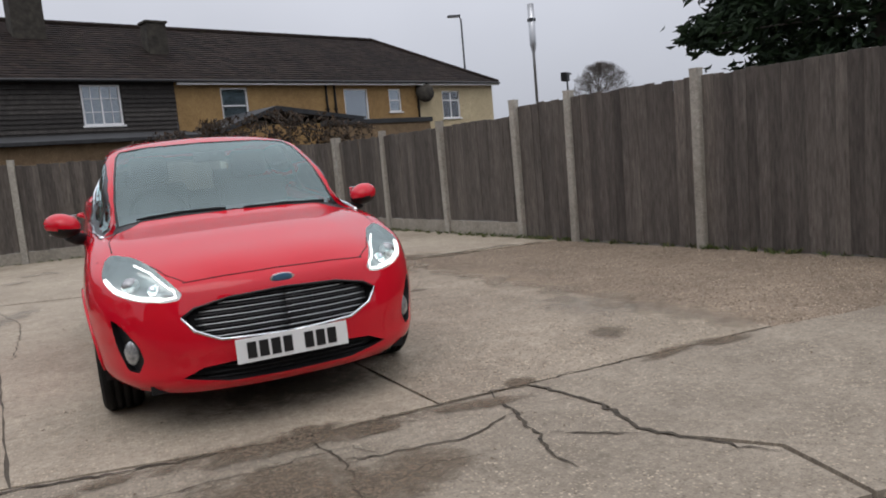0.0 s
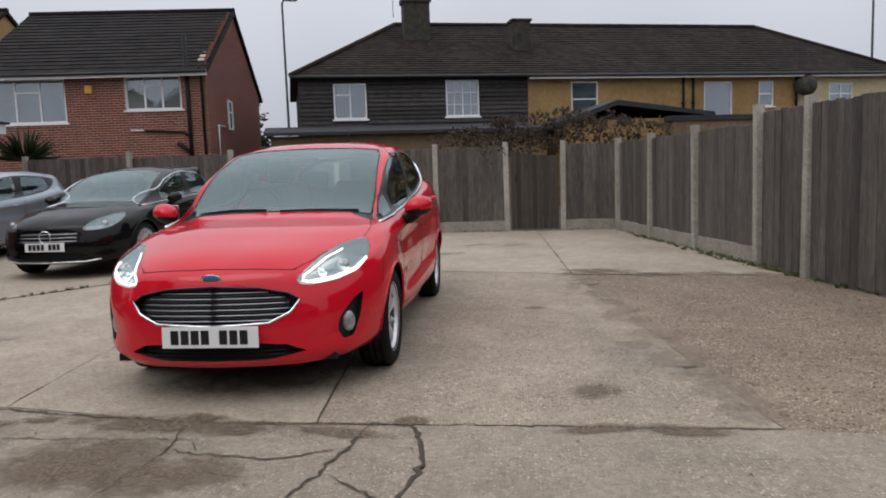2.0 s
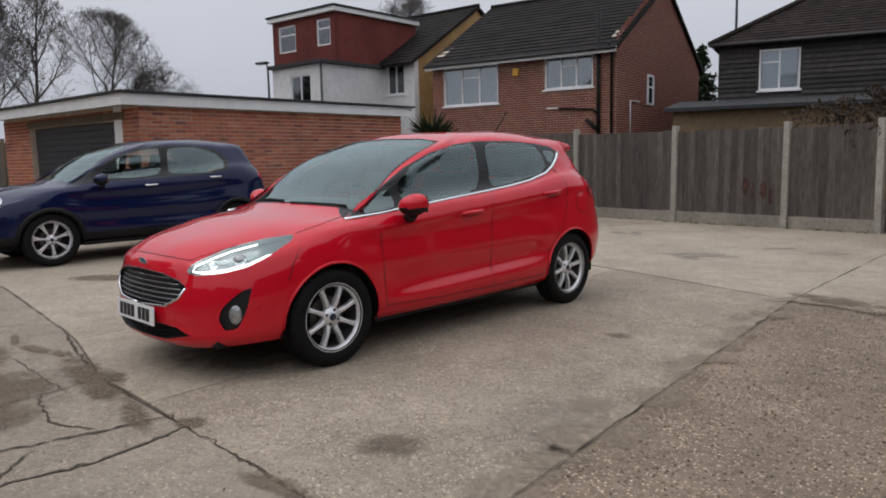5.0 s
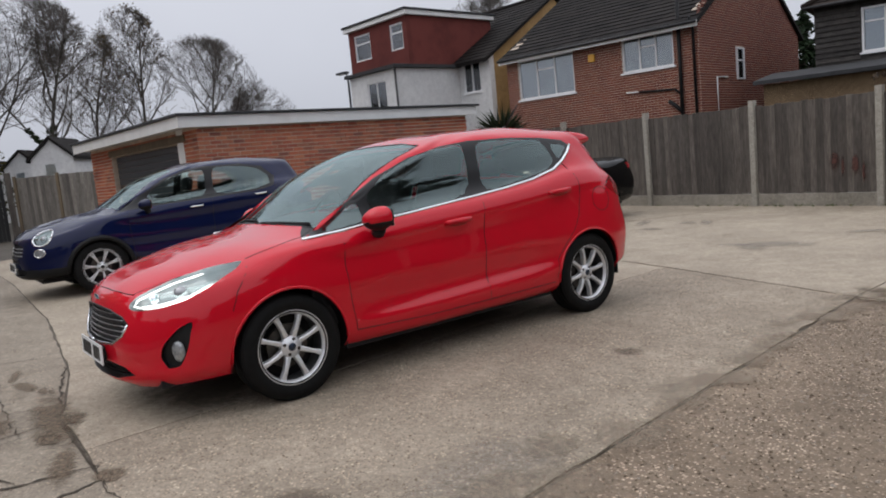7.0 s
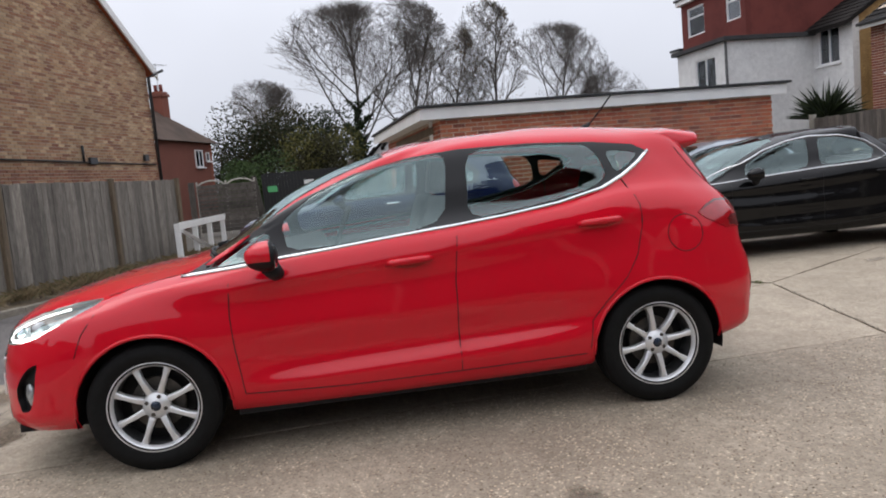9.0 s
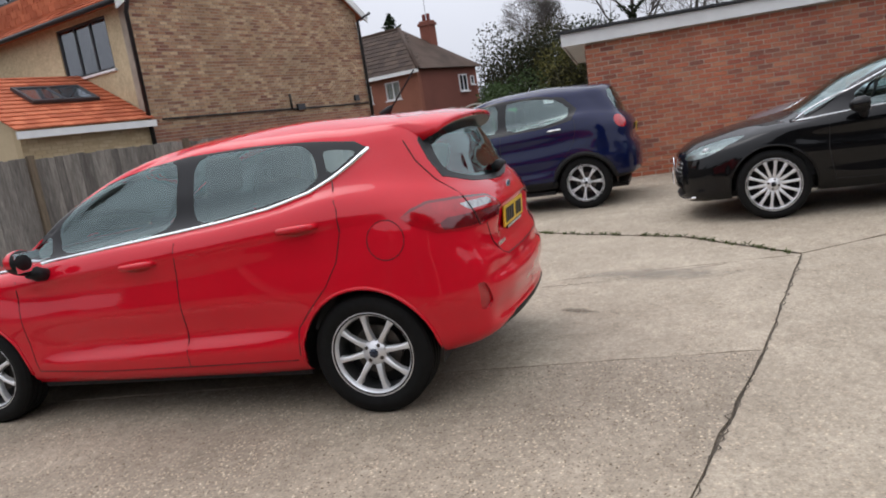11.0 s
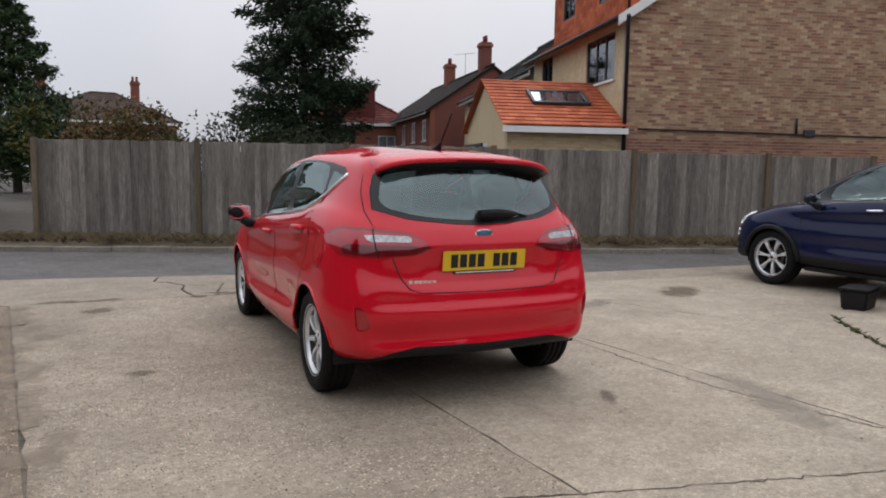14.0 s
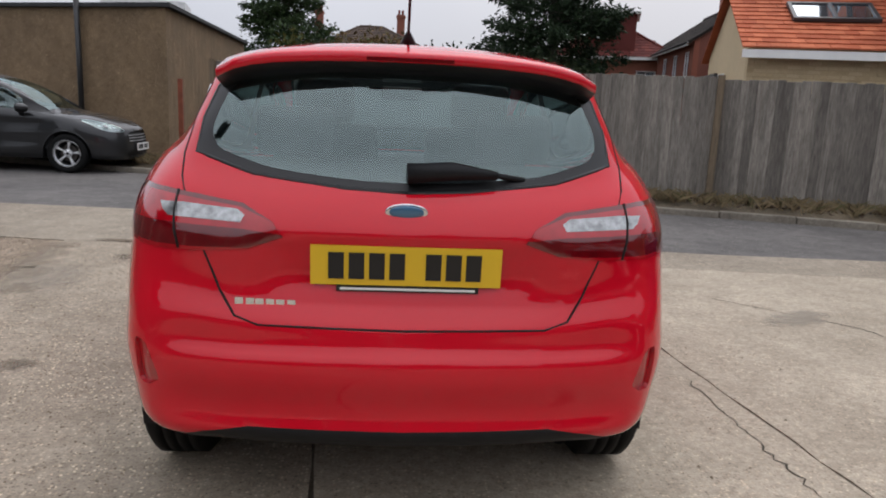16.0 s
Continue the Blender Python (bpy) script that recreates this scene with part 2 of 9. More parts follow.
slab([(-1.5, -0.80), (-1.2, -0.84), (-0.02, -1.09), (1.08, -1.11), (1.16, -1.34), (1.2, -1.6), (1.14, -1.89), (1.19, -2.02), (1.43, -2.34), (1.35, -2.75), (-1.5, -2.3)], M["concrete_front"], -0.003, 9.3)
slab([(1.08, -1.11), (2.78, -1.17), (5.35, -1.5), (6.6, -3.35), (2.45, -2.95), (1.36, -2.75), (1.44, -2.34), (1.19, -2.02), (1.14, -1.89), (1.2, -1.6), (1.16, -1.34)], M["concrete_front"], -0.001, 10.6)
gravel_bm = bmesh.new()
prism(gravel_bm, [(2.79, -1.17), (5.35, -1.5), (5.18, -0.3), (4.86, 1.4), (4.42, 3.42), (3.74, 3.5), (2.22, 3.74), (2.52, 1.14)], -0.12, -0.006)
tagged(part("gravel_strip", gravel_bm, M["gravel_soil"]), "strip of brown gravelly soil beside the fence", "gravel", kind="structure")

def poly(bm, *pts):
    bm.faces.new([bm.verts.new(p) for p in pts])


road_bm = bmesh.new()
FF_A, FF_B = Vector((3.0, -7.3)), Vector((-12.5, -1.8))
ff_d = (FF_B - FF_A).normalized()
ff_n = Vector((ff_d.y, -ff_d.x))  # towards the yard
if ff_n.y < 0:
    ff_n = -ff_n
kerb_a = FF_A - ff_d * 4 + ff_n * 0.75
road_near = [(14, -5.2), (7.0, -3.2), (2.45, -2.4), (1.0, -1.95), (-3.0, -1.2), (-8.0, -0.9), (-14.0, -0.4), (-26, 0.4)]
for (x0, y0), (x1, y1) in zip(road_near, road_near[1:]):
    f0, f1 = [max(-1.6, kerb_a.y + (x - kerb_a.x) * ff_d.y / ff_d.x) if x < -12 else kerb_a.y + (x - kerb_a.x) * ff_d.y / ff_d.x for x in (x0, x1)]
    poly(road_bm, (x0, y0, -0.03), (x1, y1, -0.03), (x1, min(f1, y1 - 1.2), -0.03), (x0, min(f0, y0 - 1.2), -0.03))
bmesh.ops.remove_doubles(road_bm, verts=road_bm.verts[:], dist=0.001)
tagged(part("road", road_bm, M["asphalt"]), "narrow grey asphalt lane beside the yard", "road", kind="structure")

# kerb and earth bank along the far fence
M["kerb"] = concrete_mat("kerb_stone", (0.30, 0.27, 0.22), (0.16, 0.14, 0.11), (0.3, 0.25, 0.2), 0.3)
kerb = thing("kerb", Matrix(), "low worn concrete kerb along the lane", "kerb", kind="structure")
k_len = 0.915
for i in range(20):
    a = kerb_a + ff_d * (i * k_len)
    bm = bmesh.new()
    rz = random.uniform(-0.012, 0.01)
    vs = box(bm, 0.006, k_len - 0.006, -0.06, 0.065, -0.15, 0.055 + rz, bev=0.012)
    bmesh.ops.transform(bm, matrix=Matrix.Translation((a.x, a.y, 0)) @ Matrix.Rotation(math.atan2(ff_d.y, ff_d.x), 4, "Z"), verts=bm.verts[:])
    part("kerb_stone", bm, M["kerb"], kerb)
bank_bm = bmesh.new()
rows_b = []
for i in range(131):
    row = []
    for j in range(7):
        v = j / 6
        p = kerb_a + ff_d * (i * 0.18) - ff_n * (0.06 + v * 0.95)
        z = 0.03 + 0.11 * math.sin(min(1, v * 1.3) * math.pi * 0.5) + 0.05 * smooth_noise((i * 0.21, j * 0.5), 1.2, 4.0)
        row.append(bank_bm.verts.new((p.x, p.y, max(0.0, z))))
    rows_b.append(row)
for r0, r1 in zip(rows_b, rows_b[1:]):
    for j in range(6):
        bank_bm.faces.new((r0[j], r0[j + 1], r1[j + 1], r1[j]))
M["bank"] = concrete_mat("bank_soil", (0.16, 0.125, 0.08), (0.07, 0.055, 0.035), (0.26, 0.2, 0.12), 0.4)
tagged(part("verge", bank_bm, M["bank"], smooth=True), "earth verge with dead weeds below the fence", "verge", kind="structure")


# ---- weathered timber, brick, render, roofing ----
def timber_mat(name, light, dark, streak=1.0):
    m, n, l, b = material(name)
    v = world_coords(n, l, (7, 7, 0.9))
    rnd = object_random(n)
    add = n.new("ShaderNodeVectorMath")
    add.operation = "ADD"
    sc = n.new("ShaderNodeMath")
    sc.operation = "MULTIPLY"
    sc.inputs[1].default_value = 37.0
    l.new(rnd, sc.inputs[0])
    l.new(v, add.inputs[0])
    l.new(sc.outputs[0], add.inputs[1])
    grain = noise_tex(n, l, add.outputs[0], 6, 8, 0.7)
    broad = noise_tex(n, l, add.outputs[0], 0.9, 4, 0.6)
    c = ramp(n, l, grain, [(0.25, dark), (0.7, light)])
    c = mix(n, l, ramp(n, l, broad, [(0.35, (0.0, 0.0, 0.0)), (0.7, (0.55, 0.55, 0.55))]), c, [x * 0.55 for x in dark])
    c = mix(n, l, 0.6, c, ramp(n, l, rnd, [(0.0, (0.20, 0.19, 0.185)), (0.5, (0.48, 0.475, 0.47)), (1.0, (0.76, 0.75, 0.73))]), "OVERLAY")
    l.new(c, b.inputs["Base Color"])
    b.inputs["Roughness"].default_value = 0.85
    bump(n, l, grain, b, 0.5, 0.004)
    return m


M["fence_wood"] = timber_mat("weathered_fence_board", (0.168, 0.148, 0.128), (0.040, 0.033, 0.028))
M["fence_grey"] = timber_mat("silvered_fence_board", (0.325, 0.298, 0.26), (0.095, 0.084, 0.072))
M["gate_wood"] = timber_mat("dark_gate_board", (0.13, 0.115, 0.10), (0.05, 0.043, 0.036))
M["post_wood"] = timber_mat("fence_post_wood", (0.26, 0.20, 0.13), (0.12, 0.09, 0.06))
M["post_conc"] = concrete_mat("post_concrete", (0.42, 0.40, 0.35), (0.27, 0.25, 0.21), (0.4, 0.37, 0.32), 0.25)
M["gravel_board"] = concrete_mat("gravel_board_concrete", (0.36, 0.33, 0.28), (0.2, 0.185, 0.15), (0.36, 0.32, 0.27), 0.25)


def board_mesh(name, width, height, thick, mat, taper=0.45):
    """A feather-edged board standing on its lower end, front towards -y."""
    bm = bmesh.new()
    pts = [(-width / 2, -thick * taper), (width / 2, -thick), (width / 2, 0), (-width / 2, 0)]
    prism(bm, pts, 0, height)
    bmesh.ops.bevel(bm, geom=[e for e in bm.edges if all(v.co.z > height * 0.9 for v in e.verts)], offset=0.004, segments=1, affect="EDGES")
    bmesh.ops.recalc_face_normals(bm, faces=bm.faces[:])
    me = bpy.data.meshes.new(name)
    bm.to_mesh(me)
    bm.free()
    me.materials.append(mat)
    return me


def post_mesh(name, w, h, mat, pointed=True):
    bm = bmesh.new()
    box(bm, -w / 2, w / 2, -w / 2, w / 2, -0.3, h)
    top = [f for f in bm.faces if all(v.co.z > h - 0.001 for v in f.verts)]
    if pointed:
        r = bmesh.ops.inset_region(bm, faces=top, thickness=w * 0.25)
        for f in top:
            for v in f.verts:
                v.co.z += w * 0.22
    bmesh.ops.bevel(bm, geom=[e for e in bm.edges if abs(e.verts[0].co.z - e.verts[1].co.z) > 0.5], offset=0.008, segments=2, affect="EDGES")
    bmesh.ops.recalc_face_normals(bm, faces=bm.faces[:])
    me = bpy.data.meshes.new(name)
    bm.to_mesh(me)
    bm.free()
    me.materials.append(mat)
    return me


def fence(name, a, b, posts, label, board_mat, bw, heights, gravel, wooden=False, skip=(), post_over=0.06, flip=False, base=0.0):
    """A close-boarded fence from a towards b; boards face the yard. posts: metres along; heights: top of the boards per bay."""
    a, b = Vector(a), Vector(b)
    d = (b - a).normalized()
    ang = math.atan2(d.y, d.x)
    root = thing(name, Matrix.Translation((a.x, a.y, 0)) @ Matrix.Rotation(ang, 4, "Z"), label, "fence", kind="structure")
    s = -1 if not flip else 1
    pm = {}
    for i, p in enumerate(posts):
        h = max(heights[max(0, i - 1)], heights[min(i, len(heights) - 1)]) + post_over
        if h not in pm:
            pm[h] = post_mesh("post", 0.10 if not wooden else 0.09, h, M["post_conc"] if not wooden else M["post_wood"], not wooden)
        o = new("post", pm[h])
        o.parent = root
        o.matrix_basis = pose(p, (0.02 if not wooden else 0.03) * s, 0, random.uniform(-0.5, 0.5), random.uniform(-0.5, 0.5), random.uniform(-1.5, 1.5))
    gmesh = {}
    bm_cache = {}
    for i, (p, q) in enumerate(zip(posts, posts[1:])):
        if i in skip:
            continue
        top, g = heights[i], gravel[i]
        if g > 0:
            bm = boxes((p + 0.05, q - 0.05, -0.025, 0.025, base - 0.05, base + g), bev=0.006)
            part("gravel_board", bm, M["gravel_board"], root)
        for zr in (base + g + 0.22, base + (top + g) / 2, top - 0.2):
            bm = boxes((p + 0.05, q - 0.05, -0.03 * s, -0.07 * s, zr - 0.035, zr + 0.035))
            part("rail", bm, M["fence_wood"], root)
        n = max(1, round((q - p - 0.09) / bw))
        w = (q - p - 0.09) / n
        key = (round(w, 3), round(top - g, 3))
        if key not in bm_cache:
            bm_cache[key] = board_mesh("fence_board", w * 1.10, top - g - base - 0.01, 0.02, board_mat)
        for k in range(n):
            o = new("fence_board", bm_cache[key])
            o.parent = root
            o.matrix_basis = pose(p + 0.045 + w * (k + 0.5), 0.012 * s + random.uniform(-0.004, 0.004), base + g + 0.008 + random.uniform(-0.012, 0.012), random.uniform(-0.25, 0.25), random.uniform(-0.5, 0.5), (0 if s > 0 else 180) + random.uniform(-2, 2))
    return root


RF_A, RF_B = (5.72, -3.56), (3.5, 9.1)
fence("fence_by_gravel", RF_A, RF_B, [0.2, 2.35, 5.03, 6.82, 7.79, 9.48, 11.2, 12.83], "tall weathered brown close-boarded fence with concrete posts", M["fence_wood"], 0.118,
      [1.74, 1.74, 1.74, 1.74, 1.62, 1.61, 1.61], [0.0, 0.0, 0.0, 0.0, 0.2, 0.2, 0.2], flip=True)
BF_A, BF_B = (3.5, 9.42), (-6.5, 10.12)
fence("fence_behind_yard", BF_A, BF_B, [0.0, 1.0, 2.06, 3.44, 5.44, 7.66, 9.93, 12.4], "weathered brown board fence with concrete posts and gravel boards", M["fence_wood"], 0.115,
      [1.62, 1.62, 1.63, 1.64, 1.66, 1.7, 1.74], [0.2, 0.0, 0.2, 0.2, 0.2, 0.2, 0.2], skip=(1,), flip=True)
fence("fence_along_lane", FF_A, FF_B, [0.03, 2.7, 5.22, 7.8, 10.36, 12.9, 14.95], "long silvered close-boarded wooden fence along the lane", M["fence_grey"], 0.108,
      [1.78, 1.78, 1.77, 1.75, 1.72, 1.70], [0.0] * 6, wooden=True, flip=False, post_over=0.03, base=0.02)


def roof_mat(name, base, dark, moss=0.0):
    m, n, l, b = material(name)
    v = coords(n, l)
    isl = n.new("ShaderNodeNewGeometry").outputs["Random Per Island"]
    c = ramp(n, l, isl, [(0.0, dark), (1.0, base)])
    st = noise_tex(n, l, v, 0.8, 7, 0.65)
    c = mix(n, l, ramp(n, l, st, [(0.45, (0, 0, 0)), (0.7, (0.6, 0.6, 0.6))]), c, [x * 0.55 for x in dark])
    if moss:
        c = mix(n, l, ramp(n, l, noise_tex(n, l, v, 3, 8, 0.7), [(0.55, (0, 0, 0)), (0.75, (moss, moss, moss))]), c, (0.10, 0.10, 0.045))
    l.new(c, b.inputs["Base Color"])
    b.inputs["Specular IOR Level"].default_value = 0.15
    b.inputs["Roughness"].default_value = 0.8
    bump(n, l, noise_tex(n, l, v, 30, 6), b, 0.4, 0.01)
    return m


M["roof_brown"] = roof_mat("brown_clay_tiles", (0.042, 0.030, 0.025), (0.016, 0.012, 0.011), 0.25)
M["roof_dark"] = roof_mat("dark_concrete_tiles", (0.026, 0.022, 0.020), (0.012, 0.0105, 0.010), 0.1)
M["roof_orange"] = roof_mat("orange_roof_tiles", (0.60, 0.19, 0.095), (0.40, 0.105, 0.052))
M["roof_red"] = roof_mat("dull_red_tiles", (0.20, 0.055, 0.045), (0.12, 0.034, 0.03))
M["roof_grey"] = roof_mat("grey_brown_tiles", (0.10, 0.07, 0.055), (0.05, 0.036, 0.03), 0.2)


def brick_mat(name, cols, weather=0.35):
    m, n, l, b = material(name)
    v = world_coords(n, l)
    isl = n.new("ShaderNodeNewGeometry").outputs["Random Per Island"]
    rnd = object_random(n)
    s = n.new("ShaderNodeMath")
    s.operation = "ADD"
    l.new(isl, s.inputs[0])
    l.new(rnd, s.inputs[1])
    f = n.new("ShaderNodeMath")
    f.operation = "FRACT"
    l.new(s.outputs[0], f.inputs[0])
    k = len(cols)
    c = ramp(n, l, f.outputs[0], [(i / (k - 1), q) for i, q in enumerate(cols)])
    g = noise_tex(n, l, v, 60, 5)
    c = mix(n, l, 0.35, c, ramp(n, l, g, [(0.3, (0.3, 0.3, 0.3)), (0.7, (0.7, 0.7, 0.7))]), "OVERLAY")
    st = noise_tex(n, l, v, 0.7, 7, 0.7)
    c = mix(n, l, ramp(n, l, st, [(0.42, (0, 0, 0)), (0.75, (weather, weather, weather))]), c, [x * 0.45 for x in cols[0]])
    l.new(c, b.inputs["Base Color"])
    b.inputs["Roughness"].default_value = 0.85
    bump(n, l, g, b, 0.4, 0.004)
    return m


M["brick_red"] = brick_mat("red_brick", [(0.40, 0.11, 0.055), (0.48, 0.15, 0.075), (0.31, 0.08, 0.045), (0.56, 0.22, 0.115), (0.19, 0.06, 0.042)])
M["brick_dull"] = brick_mat("dull_red_brick", [(0.20, 0.065, 0.042), (0.26, 0.085, 0.052), (0.16, 0.052, 0.038), (0.29, 0.11, 0.065)])
M["brick_buff"] = brick_mat("buff_stock_brick", [(0.46, 0.29, 0.165), (0.34, 0.16, 0.095), (0.56, 0.39, 0.24), (0.23, 0.095, 0.065), (0.50, 0.33, 0.19), (0.60, 0.43, 0.27)], 0.75)
M["brick_worn"] = brick_mat("worn_red_and_buff_brick", [(0.40, 0.20, 0.12), (0.27, 0.11, 0.075), (0.46, 0.27, 0.16), (0.20, 0.08, 0.06)], 0.7)
M["brick_yellow"] = brick_mat("pale_yellow_brick", [(0.52, 0.40, 0.24), (0.58, 0.46, 0.29), (0.45, 0.34, 0.2)], 0.3)
M["mortar"] = plain("mortar", (0.36, 0.31, 0.25), 0.9, vary=0.25, scale=3)
M["mortar_red"] = plain("mortar_red", (0.55, 0.46, 0.37), 0.9, vary=0.25, scale=3)
M["white_paint"] = plain("white_paint", (0.78, 0.78, 0.76), 0.5, vary=0.06, scale=3)
M["upvc"] = plain("white_upvc", (0.8, 0.8, 0.8), 0.35, vary=0.03, scale=3)
M["dark_frame"] = plain("dark_grey_frame", (0.035, 0.037, 0.042), 0.4, vary=0.1)
M["black_pipe"] = plain("black_plastic_pipe", (0.018, 0.018, 0.019), 0.45, vary=0.2)
M["felt"] = plain("roofing_felt", (0.035, 0.036, 0.038), 0.9, vary=0.3, scale=4, bump_s=0.3)
M["render_ochre"] = concrete_mat("ochre_render", (0.40, 0.255, 0.10), (0.26, 0.155, 0.06), (0.36, 0.23, 0.1), 0.6)
M["render_cream"] = concrete_mat("cream_render", (0.62, 0.52, 0.33), (0.48, 0.39, 0.24), (0.55, 0.46, 0.3), 0.3)
M["render_white"] = concrete_mat("white_render", (0.76, 0.76, 0.75), (0.6, 0.6, 0.6), (0.7, 0.7, 0.7), 0.1)
M["render_brown"] = concrete_mat("brown_pebbledash", (0.225, 0.15, 0.08), (0.135, 0.09, 0.048), (0.32, 0.225, 0.135), 0.8)
# light grain tone raised to paint in the grey highlights on the black boards
M["black_board"] = timber_mat("black_stained_weatherboard", (0.085, 0.077, 0.07), (0.018, 0.016, 0.015))
M["curtain"] = plain("net_curtain", (0.62, 0.64, 0.66), 0.9, vary=0.12, scale=3)
# dark colour of the sheets that give a room's shade behind the glass
M["room_dark"] = plain("shaded_room_sheet", (0.10, 0.105, 0.11), 0.9, vary=0.3, scale=1.5)


def glass_mat(name, tint, rough=0.02, opacity=0.6, ior=1.5, sheen=(0.92, 0.95, 1.0)):
    """A window pane: part mirror, part tinted and clear."""
    m = bpy.data.materials.new(name)
    m.use_nodes = True
    n, l = m.node_tree.nodes, m.node_tree.links
    n.clear()
    out = n.new("ShaderNodeOutputMaterial")
    tr = n.new("ShaderNodeBsdfTransparent")
    tr.inputs[0].default_value = (*tint, 1)
    gl = n.new("ShaderNodeBsdfGlossy")
    gl.inputs["Roughness"].default_value = rough
    gl.inputs["Color"].default_value = (*sheen, 1)
    fr = n.new("ShaderNodeFresnel")
    fr.inputs[0].default_value = ior
    mr = n.new("ShaderNodeMapRange")
    mr.inputs[3].default_value, mr.inputs[4].default_value = opacity, 1.0
    mr.inputs[1].default_value, mr.inputs[2].default_value = 0.0, 1.0
    l.new(fr.outputs[0], mr.inputs[0])
    mx = n.new("ShaderNodeMixShader")
    l.new(mr.outputs[0], mx.inputs[0])
    l.new(tr.outputs[0], mx.inputs[1])
    l.new(gl.outputs[0], mx.inputs[2])
    l.new(mx.outputs[0], out.inputs[0])
    return m


M["house_glass"] = glass_mat("window_glass", (0.75, 0.8, 0.82), 0.03, 0.12)


# ---- building blocks of the houses, in a frame with x along the front, y into the house ----
def wall_with_openings(bm, s0, s1, z0, z1, y0, y1, holes):
    xs = sorted({s0, s1, *[h[0] for h in holes], *[h[0] + h[2] for h in holes]})
    zs = sorted({z0, z1, *[h[1] for h in holes], *[h[1] + h[3] for h in holes]})
    for xa, xb in zip(xs, xs[1:]):
        for za, zb in zip(zs, zs[1:]):
            cx, cz = (xa + xb) / 2, (za + zb) / 2
            if any(h[0] < cx < h[0] + h[2] and h[1] < cz < h[1] + h[3] for h in holes):
                continue
            box(bm, xa, xb, y0, y1, za, zb)
    bmesh.ops.remove_doubles(bm, verts=bm.verts[:], dist=0.0005)


def window(root, s, z, w, h, cols=2, frame=None, bar=0.05, transoms=(), sill=True, curtain=True, m=None, deep=0.09, dark=False, glazing=()):
    """A framed window in a wall's opening: frame with mullions, panes, sill, and behind it a flat sheet coloured as a
    shaded room or a curtain.
    """
    fm = frame or M["upvc"]
    m = m or Matrix()
    wroot = new("window")
    wroot.parent = root
    wroot.matrix_basis = m @ Matrix.Translation((s, 0, z))
    wroot["label"] = "framed window with glass panes"
    b = bmesh.new()
    e = 0.055
    box(b, 0, w, deep - 0.06, deep, 0, e)
    box(b, 0, w, deep - 0.06, deep, h - e, h)
    box(b, 0, e, deep - 0.06, deep, e, h - e)
    box(b, w - e, w, deep - 0.06, deep, e, h - e)
    xs = [e + (w - 2 * e) * k / cols for k in range(cols + 1)]
    for x in xs[1:-1]:
        box(b, x - bar / 2, x + bar / 2, deep - 0.058, deep - 0.002, e, h - e)
    for k, t in transoms:
        box(b, xs[k] + bar / 2, xs[k + 1] - bar / 2, deep - 0.056, deep - 0.004, h * t - bar / 2, h * t + bar / 2)
    for gx, gz in glazing:
        if gx:
            box(b, w * gx - 0.012, w * gx + 0.012, deep - 0.05, deep - 0.01, e, h - e)
        else:
            box(b, e, w - e, deep - 0.05, deep - 0.01, h * gz - 0.012, h * gz + 0.012)
    part("window_frame", b, fm, wroot)
    for k in range(cols):
        g = boxes((xs[k] + bar / 2, xs[k + 1] - bar / 2, deep - 0.032, deep - 0.026, e, h - e))
        p = part("pane", g, M["house_glass"], wroot)
        p.visible_shadow = False
    b = boxes((0.0, w, deep + 0.10, deep + 0.12, 0, h))
    part("room_behind", b, M["room_dark"] if dark else M["curtain"], wroot)
    if sill:
        b = boxes((-0.06, w + 0.06, -0.06, deep - 0.06, -0.06, -0.002), bev=0.008)
        part("window_sill", b, M["upvc"] if not dark or fm is M["upvc"] else M["mortar"], wroot)
    return wroot


